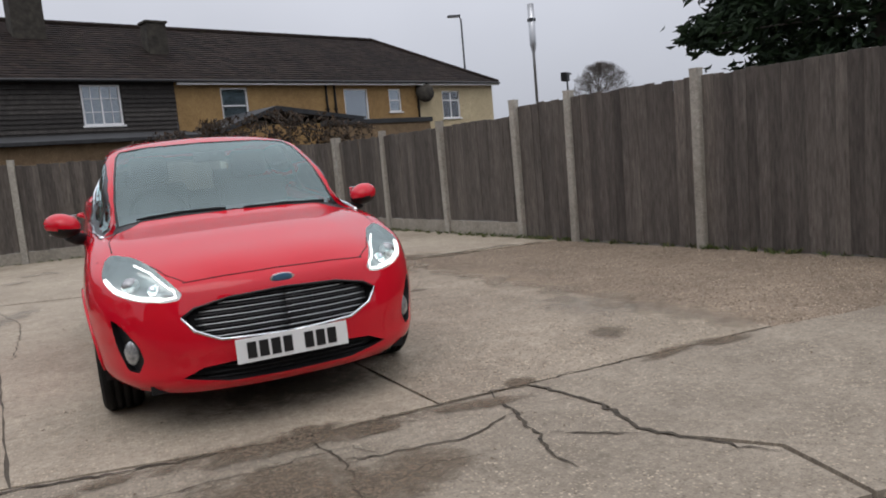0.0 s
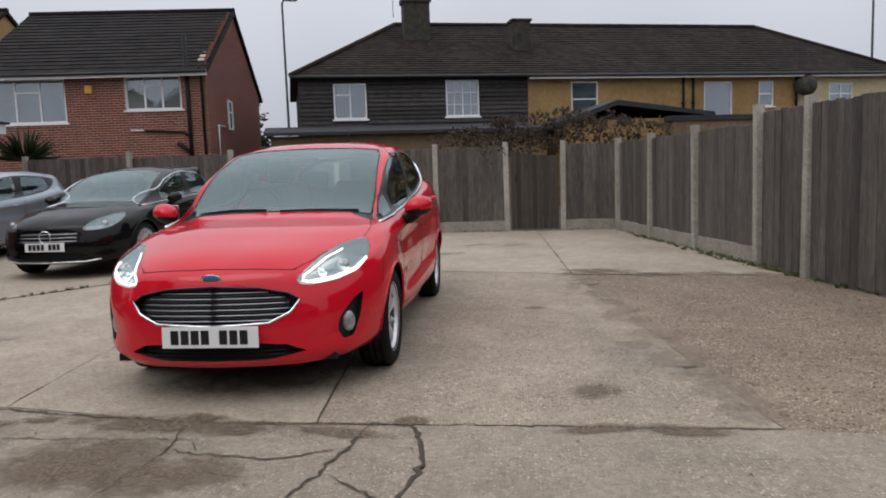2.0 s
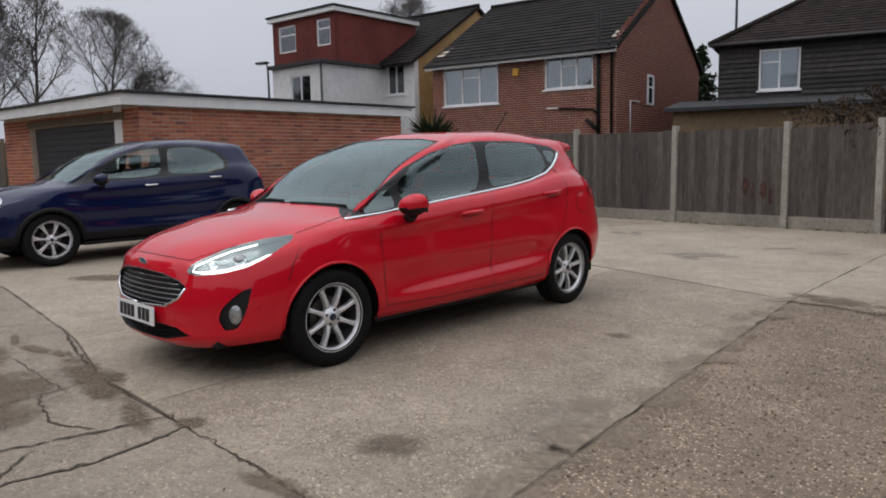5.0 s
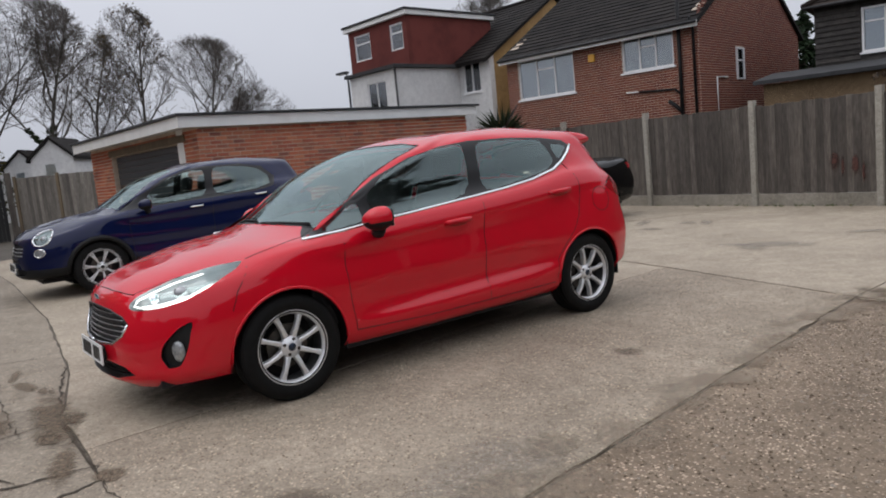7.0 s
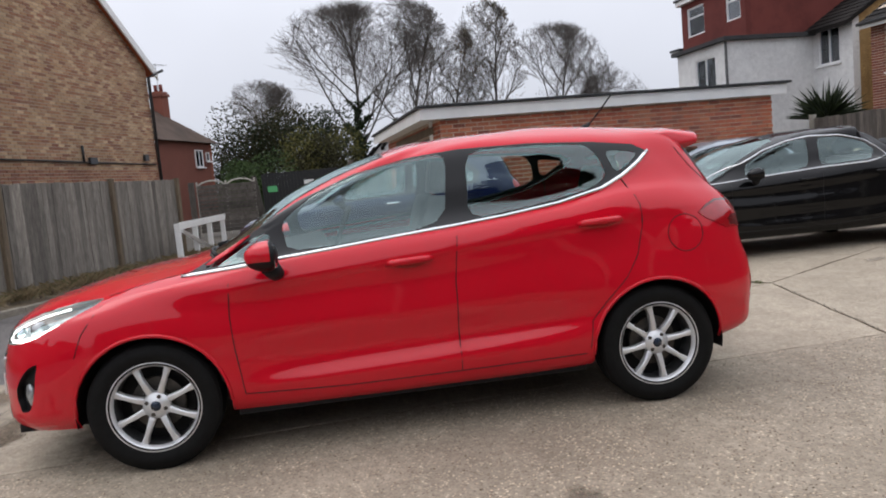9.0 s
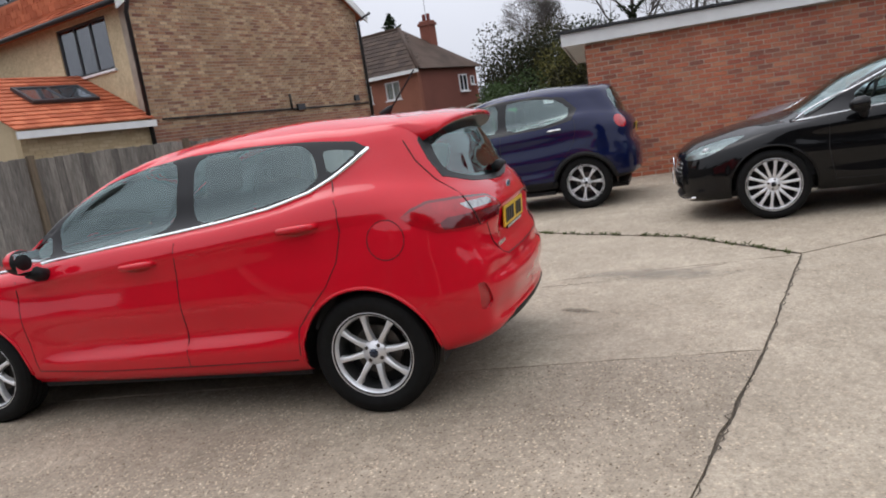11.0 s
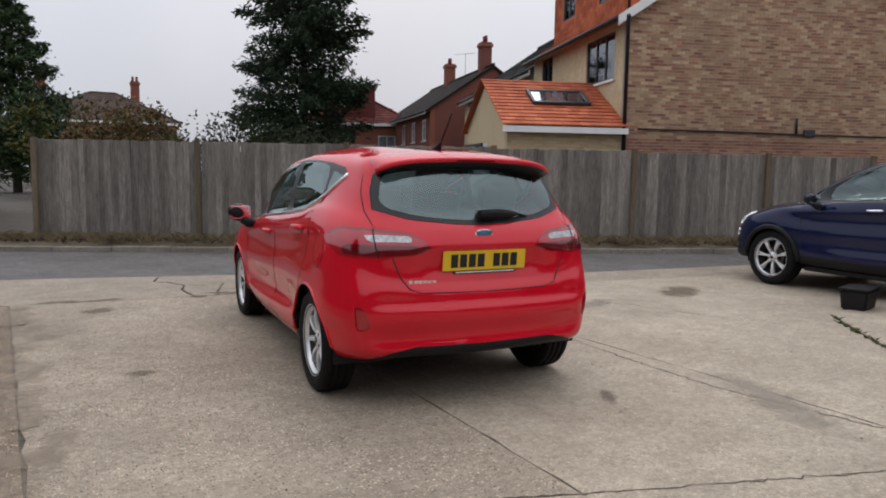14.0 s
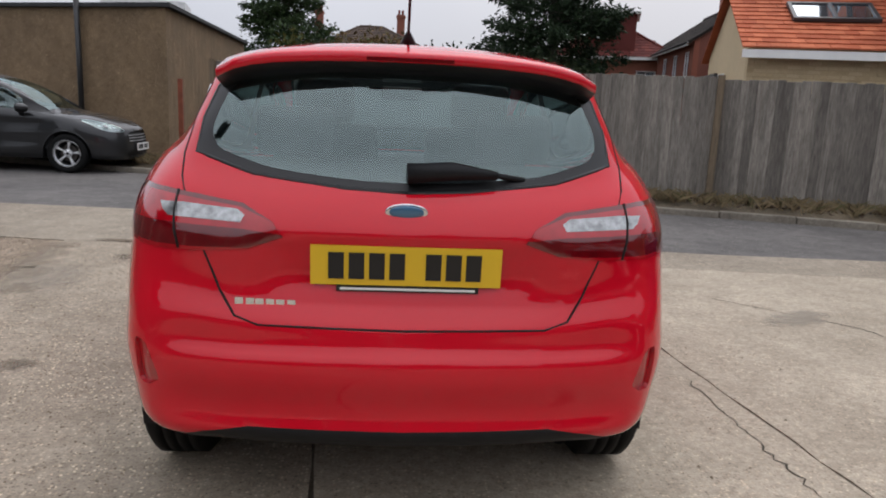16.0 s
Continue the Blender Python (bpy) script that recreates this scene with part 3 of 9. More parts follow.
def bricks(root, s0, s1, z0, z1, mat, y=0.0, holes=(), top=None, name="brick", parts=0, m=None, L=0.225, Hc=0.075, proud=0.012, part_zone=None):
    """A stretcher-bonded face of bricks standing proud of the mortar. top(s): upper limit along the wall. The first `parts` in the zone are single objects."""
    verts, faces, single = [], [], []
    g = 0.017
    nrow = int((z1 - z0) / Hc)
    for r in range(nrow):
        za, zb = z0 + r * Hc + g / 2, z0 + (r + 1) * Hc - g / 2
        x = s0 - (L / 2 if r % 2 else 0)
        while x < s1:
            xa, xb = max(s0, x + g / 2), min(s1, x + L - g / 2)
            x += L
            if xb - xa < 0.03:
                continue
            cx, cz = (xa + xb) / 2, (za + zb) / 2
            if top and zb > top(cx):
                continue
            spans = [(xa, xb)]
            for h in holes:
                if za < h[1] + h[3] and zb > h[1]:
                    ns = []
                    for a, b in spans:
                        if b <= h[0] or a >= h[0] + h[2]:
                            ns.append((a, b))
                        else:
                            if a < h[0]:
                                ns.append((a, h[0]))
                            if b > h[0] + h[2]:
                                ns.append((h[0] + h[2], b))
                    spans = ns
            for a, b in spans:
                if b - a < 0.03:
                    continue
                yy = y - proud - random.uniform(-0.002, 0.003)
                if parts and part_zone and part_zone(cx, cz) and len(single) < parts and b - a > L * 0.9:
                    single.append((cx, yy, za))
                    continue
                i = len(verts)
                verts += [(a, yy, za), (b, yy, za), (b, yy, zb), (a, yy, zb), (a, y + 0.004, za), (b, y + 0.004, za), (b, y + 0.004, zb), (a, y + 0.004, zb)]
                faces += [(i, i + 1, i + 2, i + 3), (i, i + 4, i + 5, i + 1), (i + 1, i + 5, i + 6, i + 2), (i + 2, i + 6, i + 7, i + 3), (i + 3, i + 7, i + 4, i)]
    me = bpy.data.meshes.new(name + "s")
    me.from_pydata(verts, [], faces)
    me.materials.append(mat)
    ob = new(name + "work", me)
    ob.parent = root
    if m:
        ob.matrix_basis = m
    ob["kind"] = "stuff"
    if single:
        bm = boxes((-L / 2 + g / 2, L / 2 - g / 2, 0, proud + 0.004, 0, Hc - g), bev=0.003)
        bmesh.ops.recalc_face_normals(bm, faces=bm.faces[:])
        me = bpy.data.meshes.new(name)
        bm.to_mesh(me)
        bm.free()
        me.materials.append(mat)
        for c in single:
            o = new(name, me)
            o.parent = root
            o.matrix_basis = (m or Matrix()) @ Matrix.Translation(c)
    return ob


def tile_roof(root, o, u, v, width, length, mat, tw=0.3, tl=0.28, inside=None, lift=0.03, name="roof_tile"):
    """Overlapping tiles on a slope: o lower corner, u along the eave, v up the slope. inside(a, b) limits the slope's outline."""
    o, u, v = Vector(o), Vector(u).normalized(), Vector(v).normalized()
    w = u.cross(v).normalized()
    if w.z < 0:
        w = -w
    verts, faces = [], []
    rows = int(length / tl)
    for r in range(rows + 1):
        off = tw / 2 if r % 2 else 0
        k = int(width / tw) + 2
        for c in range(-1, k):
            a0, a1 = max(0, c * tw + off + 0.004), min(width, (c + 1) * tw + off - 0.004)
            if a1 - a0 < 0.05:
                continue
            b0, b1 = r * tl, min(length, (r + 1) * tl + 0.03)
            if b1 - b0 < 0.02 or (inside and not inside((a0 + a1) / 2, (b0 + b1) / 2)):
                continue
            j = random.uniform(0, 0.006)
            i = len(verts)
            for a, b, h in ((a0, b0, lift + j), (a1, b0, lift + j), (a1, b1, 0.008), (a0, b1, 0.008), (a0, b0, 0.0), (a1, b0, 0.0)):
                verts.append(o + u * a + v * b + w * h)
            faces += [(i, i + 1, i + 2, i + 3), (i, i + 4, i + 5, i + 1), (i + 1, i + 5, i + 2), (i, i + 3, i + 4)]
    me = bpy.data.meshes.new(name + "s")
    me.from_pydata([tuple(q) for q in verts], [], faces)
    me.materials.append(mat)
    ob = new("roof_tiles", me)
    ob.parent = root
    ob["kind"] = "stuff"
    return ob


def pipe(root, pts, r=0.035, mat=None, name="downpipe"):
    bm = bmesh.new()
    tube(bm, pts, r, 8)
    return part(name, bm, mat or M["black_pipe"], root, smooth=True)


def hold(x, y, ang):
    return Matrix.Translation((x, y, 0)) @ Matrix.Rotation(ang, 4, "Z")


ST = math.atan2(0.30, 0.954)  # the street's direction behind the yard

# ---- terrace of weatherboarded and rendered cottages behind the yard ----
terrace_m = hold(2.12, 22.1, ST)


def cottage(name, s0, s1, wall_mat, wins, label, hip_l=False, hip_r=False, eave=4.5, ridge=7.0, depth=8.0, fascia=True, boards=False, roof="roof_brown", cream=None):
    root = thing(name, terrace_m, label, "house")
    holes = [(w[0], w[1], w[2], w[3]) for w in wins]
    bm = bmesh.new()
    wall_with_openings(bm, s0, s1, -0.1, eave, 0, 0.25, holes)
    part("wall", bm, wall_mat, root)
    part("side_wall", boxes((s0, s0 + 0.25, 0.25, depth, -0.1, eave)), wall_mat, root)
    part("side_wall", boxes((s1 - 0.25, s1, 0.25, depth, -0.1, eave)), wall_mat, root)
    part("back_wall", boxes((s0 + 0.25, s1 - 0.25, depth - 0.25, depth, -0.1, eave)), wall_mat, root)
    if boards:
        z = 0.3
        while z < eave - 0.1:
            spans = [(s0, s1)]
            for h in holes:
                if z < h[1] + h[3] + 0.03 and z + 0.15 > h[1] - 0.03:
                    spans = [q for a, b in spans for q in ((a, min(b, h[0] - 0.04)), (max(a, h[0] + h[2] + 0.04), b)) if q[1] - q[0] > 0.05]
            for a, b in spans:
                bm = bmesh.new()
                extrude_profile(bm, [(-0.004, z), (-0.045 - random.uniform(0, 0.012), z + 0.002), (-0.008, z + 0.15), (0.0, z + 0.15)], a, b, "x")
                part("weatherboard", bm, wall_mat, root)
            z += 0.145
    for w in wins:
        window(root, w[0], w[1], w[2], w[3], **(w[4] if len(w) > 4 else {}))
    mid = depth / 2
    ov = 0.25
    hl = (mid * 1.05 if hip_l else 0)
    hr = (mid * 1.05 if hip_r else 0)
    a0, a1 = s0 - (ov if hip_l else 0), s1 + (ov if hip_r else 0)
    zE = eave - 0.02
    bm = bmesh.new()
    poly(bm, (a0, -ov, zE), (a1, -ov, zE), (a1 - hr, mid, ridge), (a0 + hl, mid, ridge))
    poly(bm, (a1, depth + ov, zE), (a0, depth + ov, zE), (a0 + hl, mid, ridge), (a1 - hr, mid, ridge))
    if hip_l:
        poly(bm, (a0, depth + ov, zE), (a0, -ov, zE), (a0 + hl, mid, ridge))
    else:
        poly(bm, (a0, -ov, zE), (a0, mid, ridge), (a0, depth + ov, zE))
    if hip_r:
        poly(bm, (a1, -ov, zE), (a1, depth + ov, zE), (a1 - hr, mid, ridge))
    else:
        poly(bm, (a1, -ov, zE), (a1, mid, ridge), (a1, depth + ov, zE))
    poly(bm, (a0, -ov, zE), (a1, -ov, zE), (a1, depth + ov, zE), (a0, depth + ov, zE))
    part("roof", bm, M[roof], root)
    slope = math.hypot(mid + ov, ridge - zE)
    wd = a1 - a0

    def inside(a, b):
        k = b / slope
        return a > hl * k - 0.05 and a < wd - hr * k + 0.05
    tile_roof(root, (a0, -ov, zE), (1, 0, 0), (0, mid + ov, ridge - zE), wd, slope, M[roof], 0.27, 0.2, inside)
    if hip_l:
        L2 = depth + 2 * ov
        tile_roof(root, (a0, depth + ov, zE), (0, -1, 0), (hl, 0, ridge - zE), L2, math.hypot(hl, ridge - zE), M[roof], 0.27, 0.2, lambda a, b: abs(a - L2 / 2) < (1 - b / math.hypot(hl, ridge - zE)) * L2 / 2 + 0.05)
        pipe(root, [(a0, -ov, zE + 0.04), (a0 + hl, mid, ridge + 0.04)], 0.09, M[roof], "hip_tiles")
    if hip_r:
        pipe(root, [(a1, -ov, zE + 0.04), (a1 - hr, mid, ridge + 0.04)], 0.09, M[roof], "hip_tiles")
    pipe(root, [(a0 + hl, mid, ridge + 0.03), (a1 - hr, mid, ridge + 0.03)], 0.1, M[roof], "ridge_tiles")
    if fascia:
        bm = boxes((a0, a1, -ov - 0.02, -ov + 0.005, zE - 0.14, zE + 0.02))
        part("fascia", bm, M["white_paint"], root, "white painted fascia board")
    pipe(root, [(a0, -ov - 0.06, zE - 0.02), (a1, -ov - 0.06, zE - 0.02)], 0.05, None, "gutter")
    return root


georgian = dict(cols=2, glazing=[(0.25, 0), (0.75, 0), (0, 0.33), (0, 0.66)], deep=0.06)
dark_house = cottage("weatherboard_cottage", -8.05, 0.0, M["black_board"], [
    (-6.9, 3.07, 1.12, 1.2, dict(cols=2, transoms=[(0, 0.68)], deep=0.05)), (-3.0, 3.1, 1.2, 1.26, georgian)],
    "black weatherboarded cottage with white windows and a brown tiled roof", hip_l=True, boards=True, fascia=False)
ochre_house = cottage("ochre_cottage", 0.0, 10.9, M["render_ochre"], [
    (1.66, 3.12, 1.05, 1.15, dict(cols=1, transoms=[(0, 0.45)])), (6.98, 2.72, 1.2, 1.5, dict(cols=1)), (9.3, 3.26, 0.66, 0.96, dict(cols=1, transoms=[(0, 0.5)]))],
    "ochre rendered cottage with white fascia and a brown tiled roof")
cream_house = cottage("cream_cottage", 10.9, 15.75, M["render_cream"], [(12.4, 2.9, 1.1, 1.22, dict(cols=2, transoms=[(0, 0.66), (1, 0.66)]))],
    "cream rendered end cottage with a satellite dish", hip_r=True)

# ---- red brick house ----
bh_m = hold(-7.81, 17.46, 0.165)
BHW, BHD, BHE, BHR = 6.98, 8.8, 4.69, 7.25
brick_house = thing("red_brick_house", bh_m, "two-storey red brick house with a dark tiled gable roof", "house")
bh_wins = [(-6.5, 3.07, 2.27, 1.33), (-2.46, 3.39, 1.7, 1.03)]
bm = bmesh.new()
wall_with_openings(bm, -BHW, 0, -0.1, BHE, 0, 0.28, bh_wins)
extrude_profile(bm, [(0.28, -0.1), (BHD, -0.1), (BHD, BHE), (BHD / 2, BHR - 0.1), (0.28, BHE + 0.2)], -0.28, 0, "x")
extrude_profile(bm, [(0.28, -0.1), (BHD, -0.1), (BHD, BHE), (BHD / 2, BHR - 0.1), (0.28, BHE + 0.2)], -BHW, -BHW + 0.28, "x")
box(bm, -BHW + 0.28, -0.28, BHD - 0.28, BHD, -0.1, BHE)
part("wall", bm, M["mortar_red"], brick_house)
bricks(brick_house, -BHW, 0, 1.4, BHE, M["brick_dull"], 0.0, bh_wins)
side_m = Matrix.Rotation(radians(90), 4, "Z")
bricks(brick_house, 0, BHD, 1.4, BHR, M["brick_dull"], 0.0, [(2.7, 2.9, 0.6, 1.0)], lambda s: min(BHE + 0.25 + (BHR - BHE) * min(s, BHD - s) / (BHD / 2), BHR - 0.1), m=side_m)
window(brick_house, -6.5, 3.07, 2.27, 1.33, cols=3, transoms=[(1, 0.7)], dark=False)
window(brick_house, -2.46, 3.39, 1.7, 1.03, cols=3, transoms=[(1, 0.68)], dark=False)
window(brick_house, 2.7, 2.9, 0.6, 1.0, cols=1, transoms=[(0, 0.6)], m=side_m @ Matrix.Translation((0, -0.1, 0)), sill=False)


def gable_roof(root, x0, x1, y0, y1, eave, ridge, mat, ov=0.3, ovg=0.12, tw=0.3, tl=0.3, fascia=True, barge=None):
    mid = (y0 + y1) / 2
    k = (ridge - eave) / (mid - y0)
    ze = eave - k * ov
    bm = bmesh.new()
    for a, b in (((x0 - ovg, y0 - ov, ze), (x1 + ovg, y0 - ov, ze)),):
        poly(bm, a, b, (x1 + ovg, mid, ridge), (x0 - ovg, mid, ridge))
    poly(bm, (x1 + ovg, y1 + ov, ze), (x0 - ovg, y1 + ov, ze), (x0 - ovg, mid, ridge), (x1 + ovg, mid, ridge))
    ex = bmesh.ops.extrude_face_region(bm, geom=bm.faces[:])
    for g in ex["geom"]:
        if isinstance(g, bmesh.types.BMVert):
            g.co.z -= 0.12
    part("roof", bm, M[mat], root)
    sl = math.hypot(mid - y0 + ov, ridge - ze)
    tile_roof(root, (x0 - ovg, y0 - ov, ze), (1, 0, 0), (0, mid - y0 + ov, ridge - ze), x1 - x0 + 2 * ovg, sl, M[mat], tw, tl)
    tile_roof(root, (x1 + ovg, y1 + ov, ze), (-1, 0, 0), (0, -(y1 - mid + ov), ridge - ze), x1 - x0 + 2 * ovg, sl, M[mat], tw, tl)
    pipe(root, [(x0 - ovg, mid, ridge + 0.02), (x1 + ovg, mid, ridge + 0.02)], 0.1, M[mat], "ridge_tiles")
    if fascia:
        part("fascia", boxes((x0 - ovg, x1 + ovg, y0 - ov - 0.025, y0 - ov - 0.002, ze - 0.17, ze + 0.0)), M["white_paint"], root, "white painted fascia board")
        pipe(root, [(x0 - ovg, y0 - ov - 0.08, ze - 0.04), (x1 + ovg, y0 - ov - 0.08, ze - 0.04)], 0.05, None, "gutter")
    if barge:
        for xx in ((x0 - ovg - 0.03, x0 - ovg + 0.0), (x1 + ovg - 0.0, x1 + ovg + 0.03)):
            for ya, yb in ((y0 - ov, mid), (y1 + ov, mid)):
                bm = bmesh.new()
                extrude_profile(bm, [(ya, ze - 0.2), (ya, ze + 0.03), (yb, ridge + 0.03), (yb, ridge - 0.2)], xx[0], xx[1], "x")
                part("bargeboard", bm, M[barge], root, "white painted bargeboard")


gable_roof(brick_house, -BHW, 0, 0, BHD, BHE, BHR, "roof_dark", tw=0.33, tl=0.3)

# ---- flat-roofed brick garage ----
gar_a, gar_b = Vector((-8.5, 2.85)), Vector((-9.0, 9.9))
gar_ang = math.atan2(gar_b.y - gar_a.y, gar_b.x - gar_a.x)
garage = thing("brick_garage", hold(gar_a.x, gar_a.y, gar_ang), "low red brick garage with a flat felt roof and white fascia", "garage")
GL, GD, GH = 6.65, 6.4, 2.25
bm = boxes((0, GL, 0, 0.2, -0.1, GH + 0.05), (0, 0.22, 0.2, 0.9, -0.1, GH + 0.05), (0, 0.22, 4.9, GD, -0.1, GH + 0.05), (0, 0.22, 0.9, 4.9, 2.05, GH + 0.05), (GL - 0.2, GL, 0.2, GD, -0.1, GH + 0.05), (0.22, GL - 0.2, GD - 0.2, GD, -0.1, GH + 0.05))
part("wall", bm, M["mortar_red"], garage)
bricks(garage, 0, GL, 0.0, GH, M["brick_red"], 0.0, parts=300, part_zone=lambda s, z: s < 3.4 and z > 0.6)
gfront = Matrix.Rotation(radians(-90), 4, "Z") @ Matrix.Translation((-GD, 0, 0))
bricks(garage, 0, GD, 0.0, GH, M["brick_red"], 0.0, [(GD - 4.9, 0, 4.0, 2.05)], m=gfront)
roller = new("roller_door")
roller.parent = garage
for k in range(16):
    part("door_slat", boxes((0.10, 0.13, 0.92, 4.88, k * 0.128, k * 0.128 + 0.118), bev=0.008), M["dark_frame"], roller)
part("door_frame", boxes((-0.02, 0.09, 0.62, 0.92, 0, 2.3), bev=0.006), M["white_paint"], garage, "white painted door jamb")
part("lintel", boxes((-0.03, 0.02, 0.55, 5.0, 2.06, 2.2), bev=0.006), M["post_wood"], garage)
part("fascia", boxes((-0.35, GL + 0.25, -0.14, -0.11, GH + 0.02, GH + 0.22), (-0.37, -0.345, -0.14, GD + 0.1, GH + 0.02, GH + 0.22), bev=0.004), M["white_paint"], garage, "white painted fascia board")
part("soffit", boxes((-0.34, GL + 0.24, -0.1, GD + 0.08, GH + 0.06, GH + 0.16)), M["white_paint"], garage)
part("roof", boxes((-0.42, GL + 0.32, -0.2, GD + 0.15, GH + 0.225, GH + 0.27), bev=0.01), M["felt"], garage, "dark felt flat roof")

# ---- buff brick house with an orange tiled loft dormer, across the lane ----
EG = 2.881
buff = thing("buff_brick_house", Matrix.Translation((-7.45, -4.95, 0.243)) @ Matrix.Rotation(EG, 4, "Z") @ Matrix.Scale(0.82, 4), "two-storey buff brick gable house with an orange tiled loft dormer", "house")
EGW, EGD, EE, ER = 8.13, 7.6, 5.2, 7.93
e_front = Matrix.Rotation(radians(-90), 4, "Z") @ Matrix.Translation((-EGD, 0, 0))   # face x = 0, seen from outside
e_wins = [(EGD - 2.75, 3.7, 1.95, 1.18), (EGD - 6.75, 4.1, 1.1, 0.9)]
bm = bmesh.new()
extrude_profile(bm, [(0, -0.4), (EGW, -0.4), (EGW, EE), (EGW / 2, ER - 0.15), (0, EE)], 0, 0.28, "y")
wb = bmesh.new()
wall_with_openings(wb, 0, EGD - 0.28, -0.4, EE, 0, 0.28, e_wins)
bmesh.ops.transform(wb, matrix=e_front, verts=wb.verts[:])
part("wall", wb, M["render_cream"], buff, "buff rendered wall")
box(bm, EGW - 0.28, EGW, 0.28, EGD, -0.4, EE)
part("wall", bm, M["mortar"], buff)
bricks(buff, 0, EGW, 1.3, 2.2, M["brick_worn"], 0.0)
bricks(buff, 0, EGW, 2.2, ER, M["brick_buff"], 0.0, (), lambda s: EE + (ER - 0.2 - EE) * min(s, EGW - s) / (EGW / 2))
for w, kw in zip(e_wins, (dict(cols=3), dict(cols=2))):
    window(buff, w[0], w[1], w[2], w[3], frame=M["dark_frame"], m=e_front, dark=False, **kw)
# main roof: ridge runs away from the lane
mid = EGW / 2
for sgn, xe in ((1, 0.0), (-1, EGW)):
    k = (ER - EE) / mid
    ze = EE - k * 0.3
    bm = bmesh.new()
    x0 = xe - sgn * 0.3
    poly(bm, (x0, -0.15, ze), (x0, EGD, ze), (mid, EGD, ER), (mid, -0.15, ER))
    ex = bmesh.ops.extrude_face_region(bm, geom=bm.faces[:])
    for g in ex["geom"]:
        if isinstance(g, bmesh.types.BMVert):
            g.co.z -= 0.1
    part("roof", bm, M["roof_orange"], buff)
    sl = math.hypot(mid + 0.3, ER - ze)
    tile_roof(buff, (x0, -0.15, ze), (0, 1, 0), (sgn * (mid + 0.3), 0, ER - ze), EGD + 0.15, sl, M["roof_orange"], 0.27, 0.2)
    bm = bmesh.new()
    extrude_profile(bm, [(x0 - sgn * 0.05, ze - 0.2), (x0 - sgn * 0.05, ze + 0.04), (mid, ER + 0.04), (mid, ER - 0.2)], -0.19, -0.15, "y")
    part("bargeboard", bm, M["white_paint"], buff, "white painted bargeboard")
    pipe(buff, [(x0 - sgn * 0.08, -0.15, ze - 0.03), (x0 - sgn * 0.08, EGD, ze - 0.03)], 0.06, None, "gutter")
# dormer, tile-hung
DY0, DY1, DZ = 0.35, 6.1, 7.7
d_wins = [(EGD - 2.45, 5.85, 1.75, 1.4), (EGD - 5.3, 5.95, 1.05, 1.35)]
wb = bmesh.new()
wall_with_openings(wb, EGD - DY1, EGD - DY0, 5.35, DZ, 0, 0.15, d_wins)
bmesh.ops.transform(wb, matrix=e_front @ Matrix.Translation((0, 0.18, 0)), verts=wb.verts[:])
dormer = part("dormer", wb, M["roof_orange"], buff, "orange tile-hung loft dormer")
part("dormer_cheek", boxes((0.33, 4.0, DY0, DY0 + 0.12, 5.2, DZ)), M["roof_orange"], buff)
part("dormer_cheek", boxes((0.33, 4.0, DY1 - 0.12, DY1, 5.2, DZ)), M["roof_orange"], buff)
tile_roof(buff, (0.34, DY0 - 0.002, 5.25), (1, 0, 0), (0, -0.0001, 1), 3.6, DZ - 5.25, M["roof_orange"], 0.27, 0.16, lift=0.02)
for u0, u1, za, zb in ((EGD - DY1, 2.2, 5.4, DZ), (2.2, 3.45, 5.4, 5.88), (3.45, 5.05, 5.4, DZ), (5.05, 7.0, 5.4, 5.78), (7.0, EGD - DY0, 5.4, DZ)):
    tile_roof(buff, (0.165, EGD - u0, za), (0, -1, 0), (-0.0001, 0, 1), u1 - u0, zb - za, M["roof_orange"], 0.27, 0.16, lift=0.012)
part("dormer_roof", boxes((0.0, 4.6, DY0 - 0.12, DY1 + 0.12, DZ, DZ + 0.1), bev=0.01), M["dark_frame"], buff)
pipe(buff, [(0.16, DY0 + 0.06, DZ), (0.16, DY0 + 0.06, 5.3)], 0.04)
for w, kw in zip(d_wins, (dict(cols=3), dict(cols=2))):
    window(buff, w[0], w[1], w[2], w[3], frame=M["dark_frame"], m=e_front @ Matrix.Translation((0, 0.16, 0)), sill=False, **kw)
pipe(buff, [(-0.2, -0.4, EE - 0.2), (-0.06, -0.07, EE - 0.45), (-0.06, -0.07, 0.1)], 0.05)
pipe(buff, [(EGW + 0.25, -0.4, EE - 0.15), (EGW - 0.02, -0.08, EE - 0.35), (EGW - 0.02, -0.08, 0.1)], 0.045)
pipe(buff, [(0.3, -0.05, 2.42), (3.2, -0.05, 2.40), (4.55, -0.05, 2.38), (EGW - 0.15, -0.05, 2.36)], 0.022, None, "cable")
pipe(buff, [(4.55, -0.05, 2.38), (4.55, -0.05, 2.78)], 0.03, None, "cable")
part("cable_box", boxes((4.75, 5.05, -0.1, -0.03, 2.33, 2.5), bev=0.01), M["dark_frame"], buff)
part("cable_box", boxes((7.35, 7.55, -0.1, -0.03, 2.45, 2.62), bev=0.01), M["dark_frame"], buff)
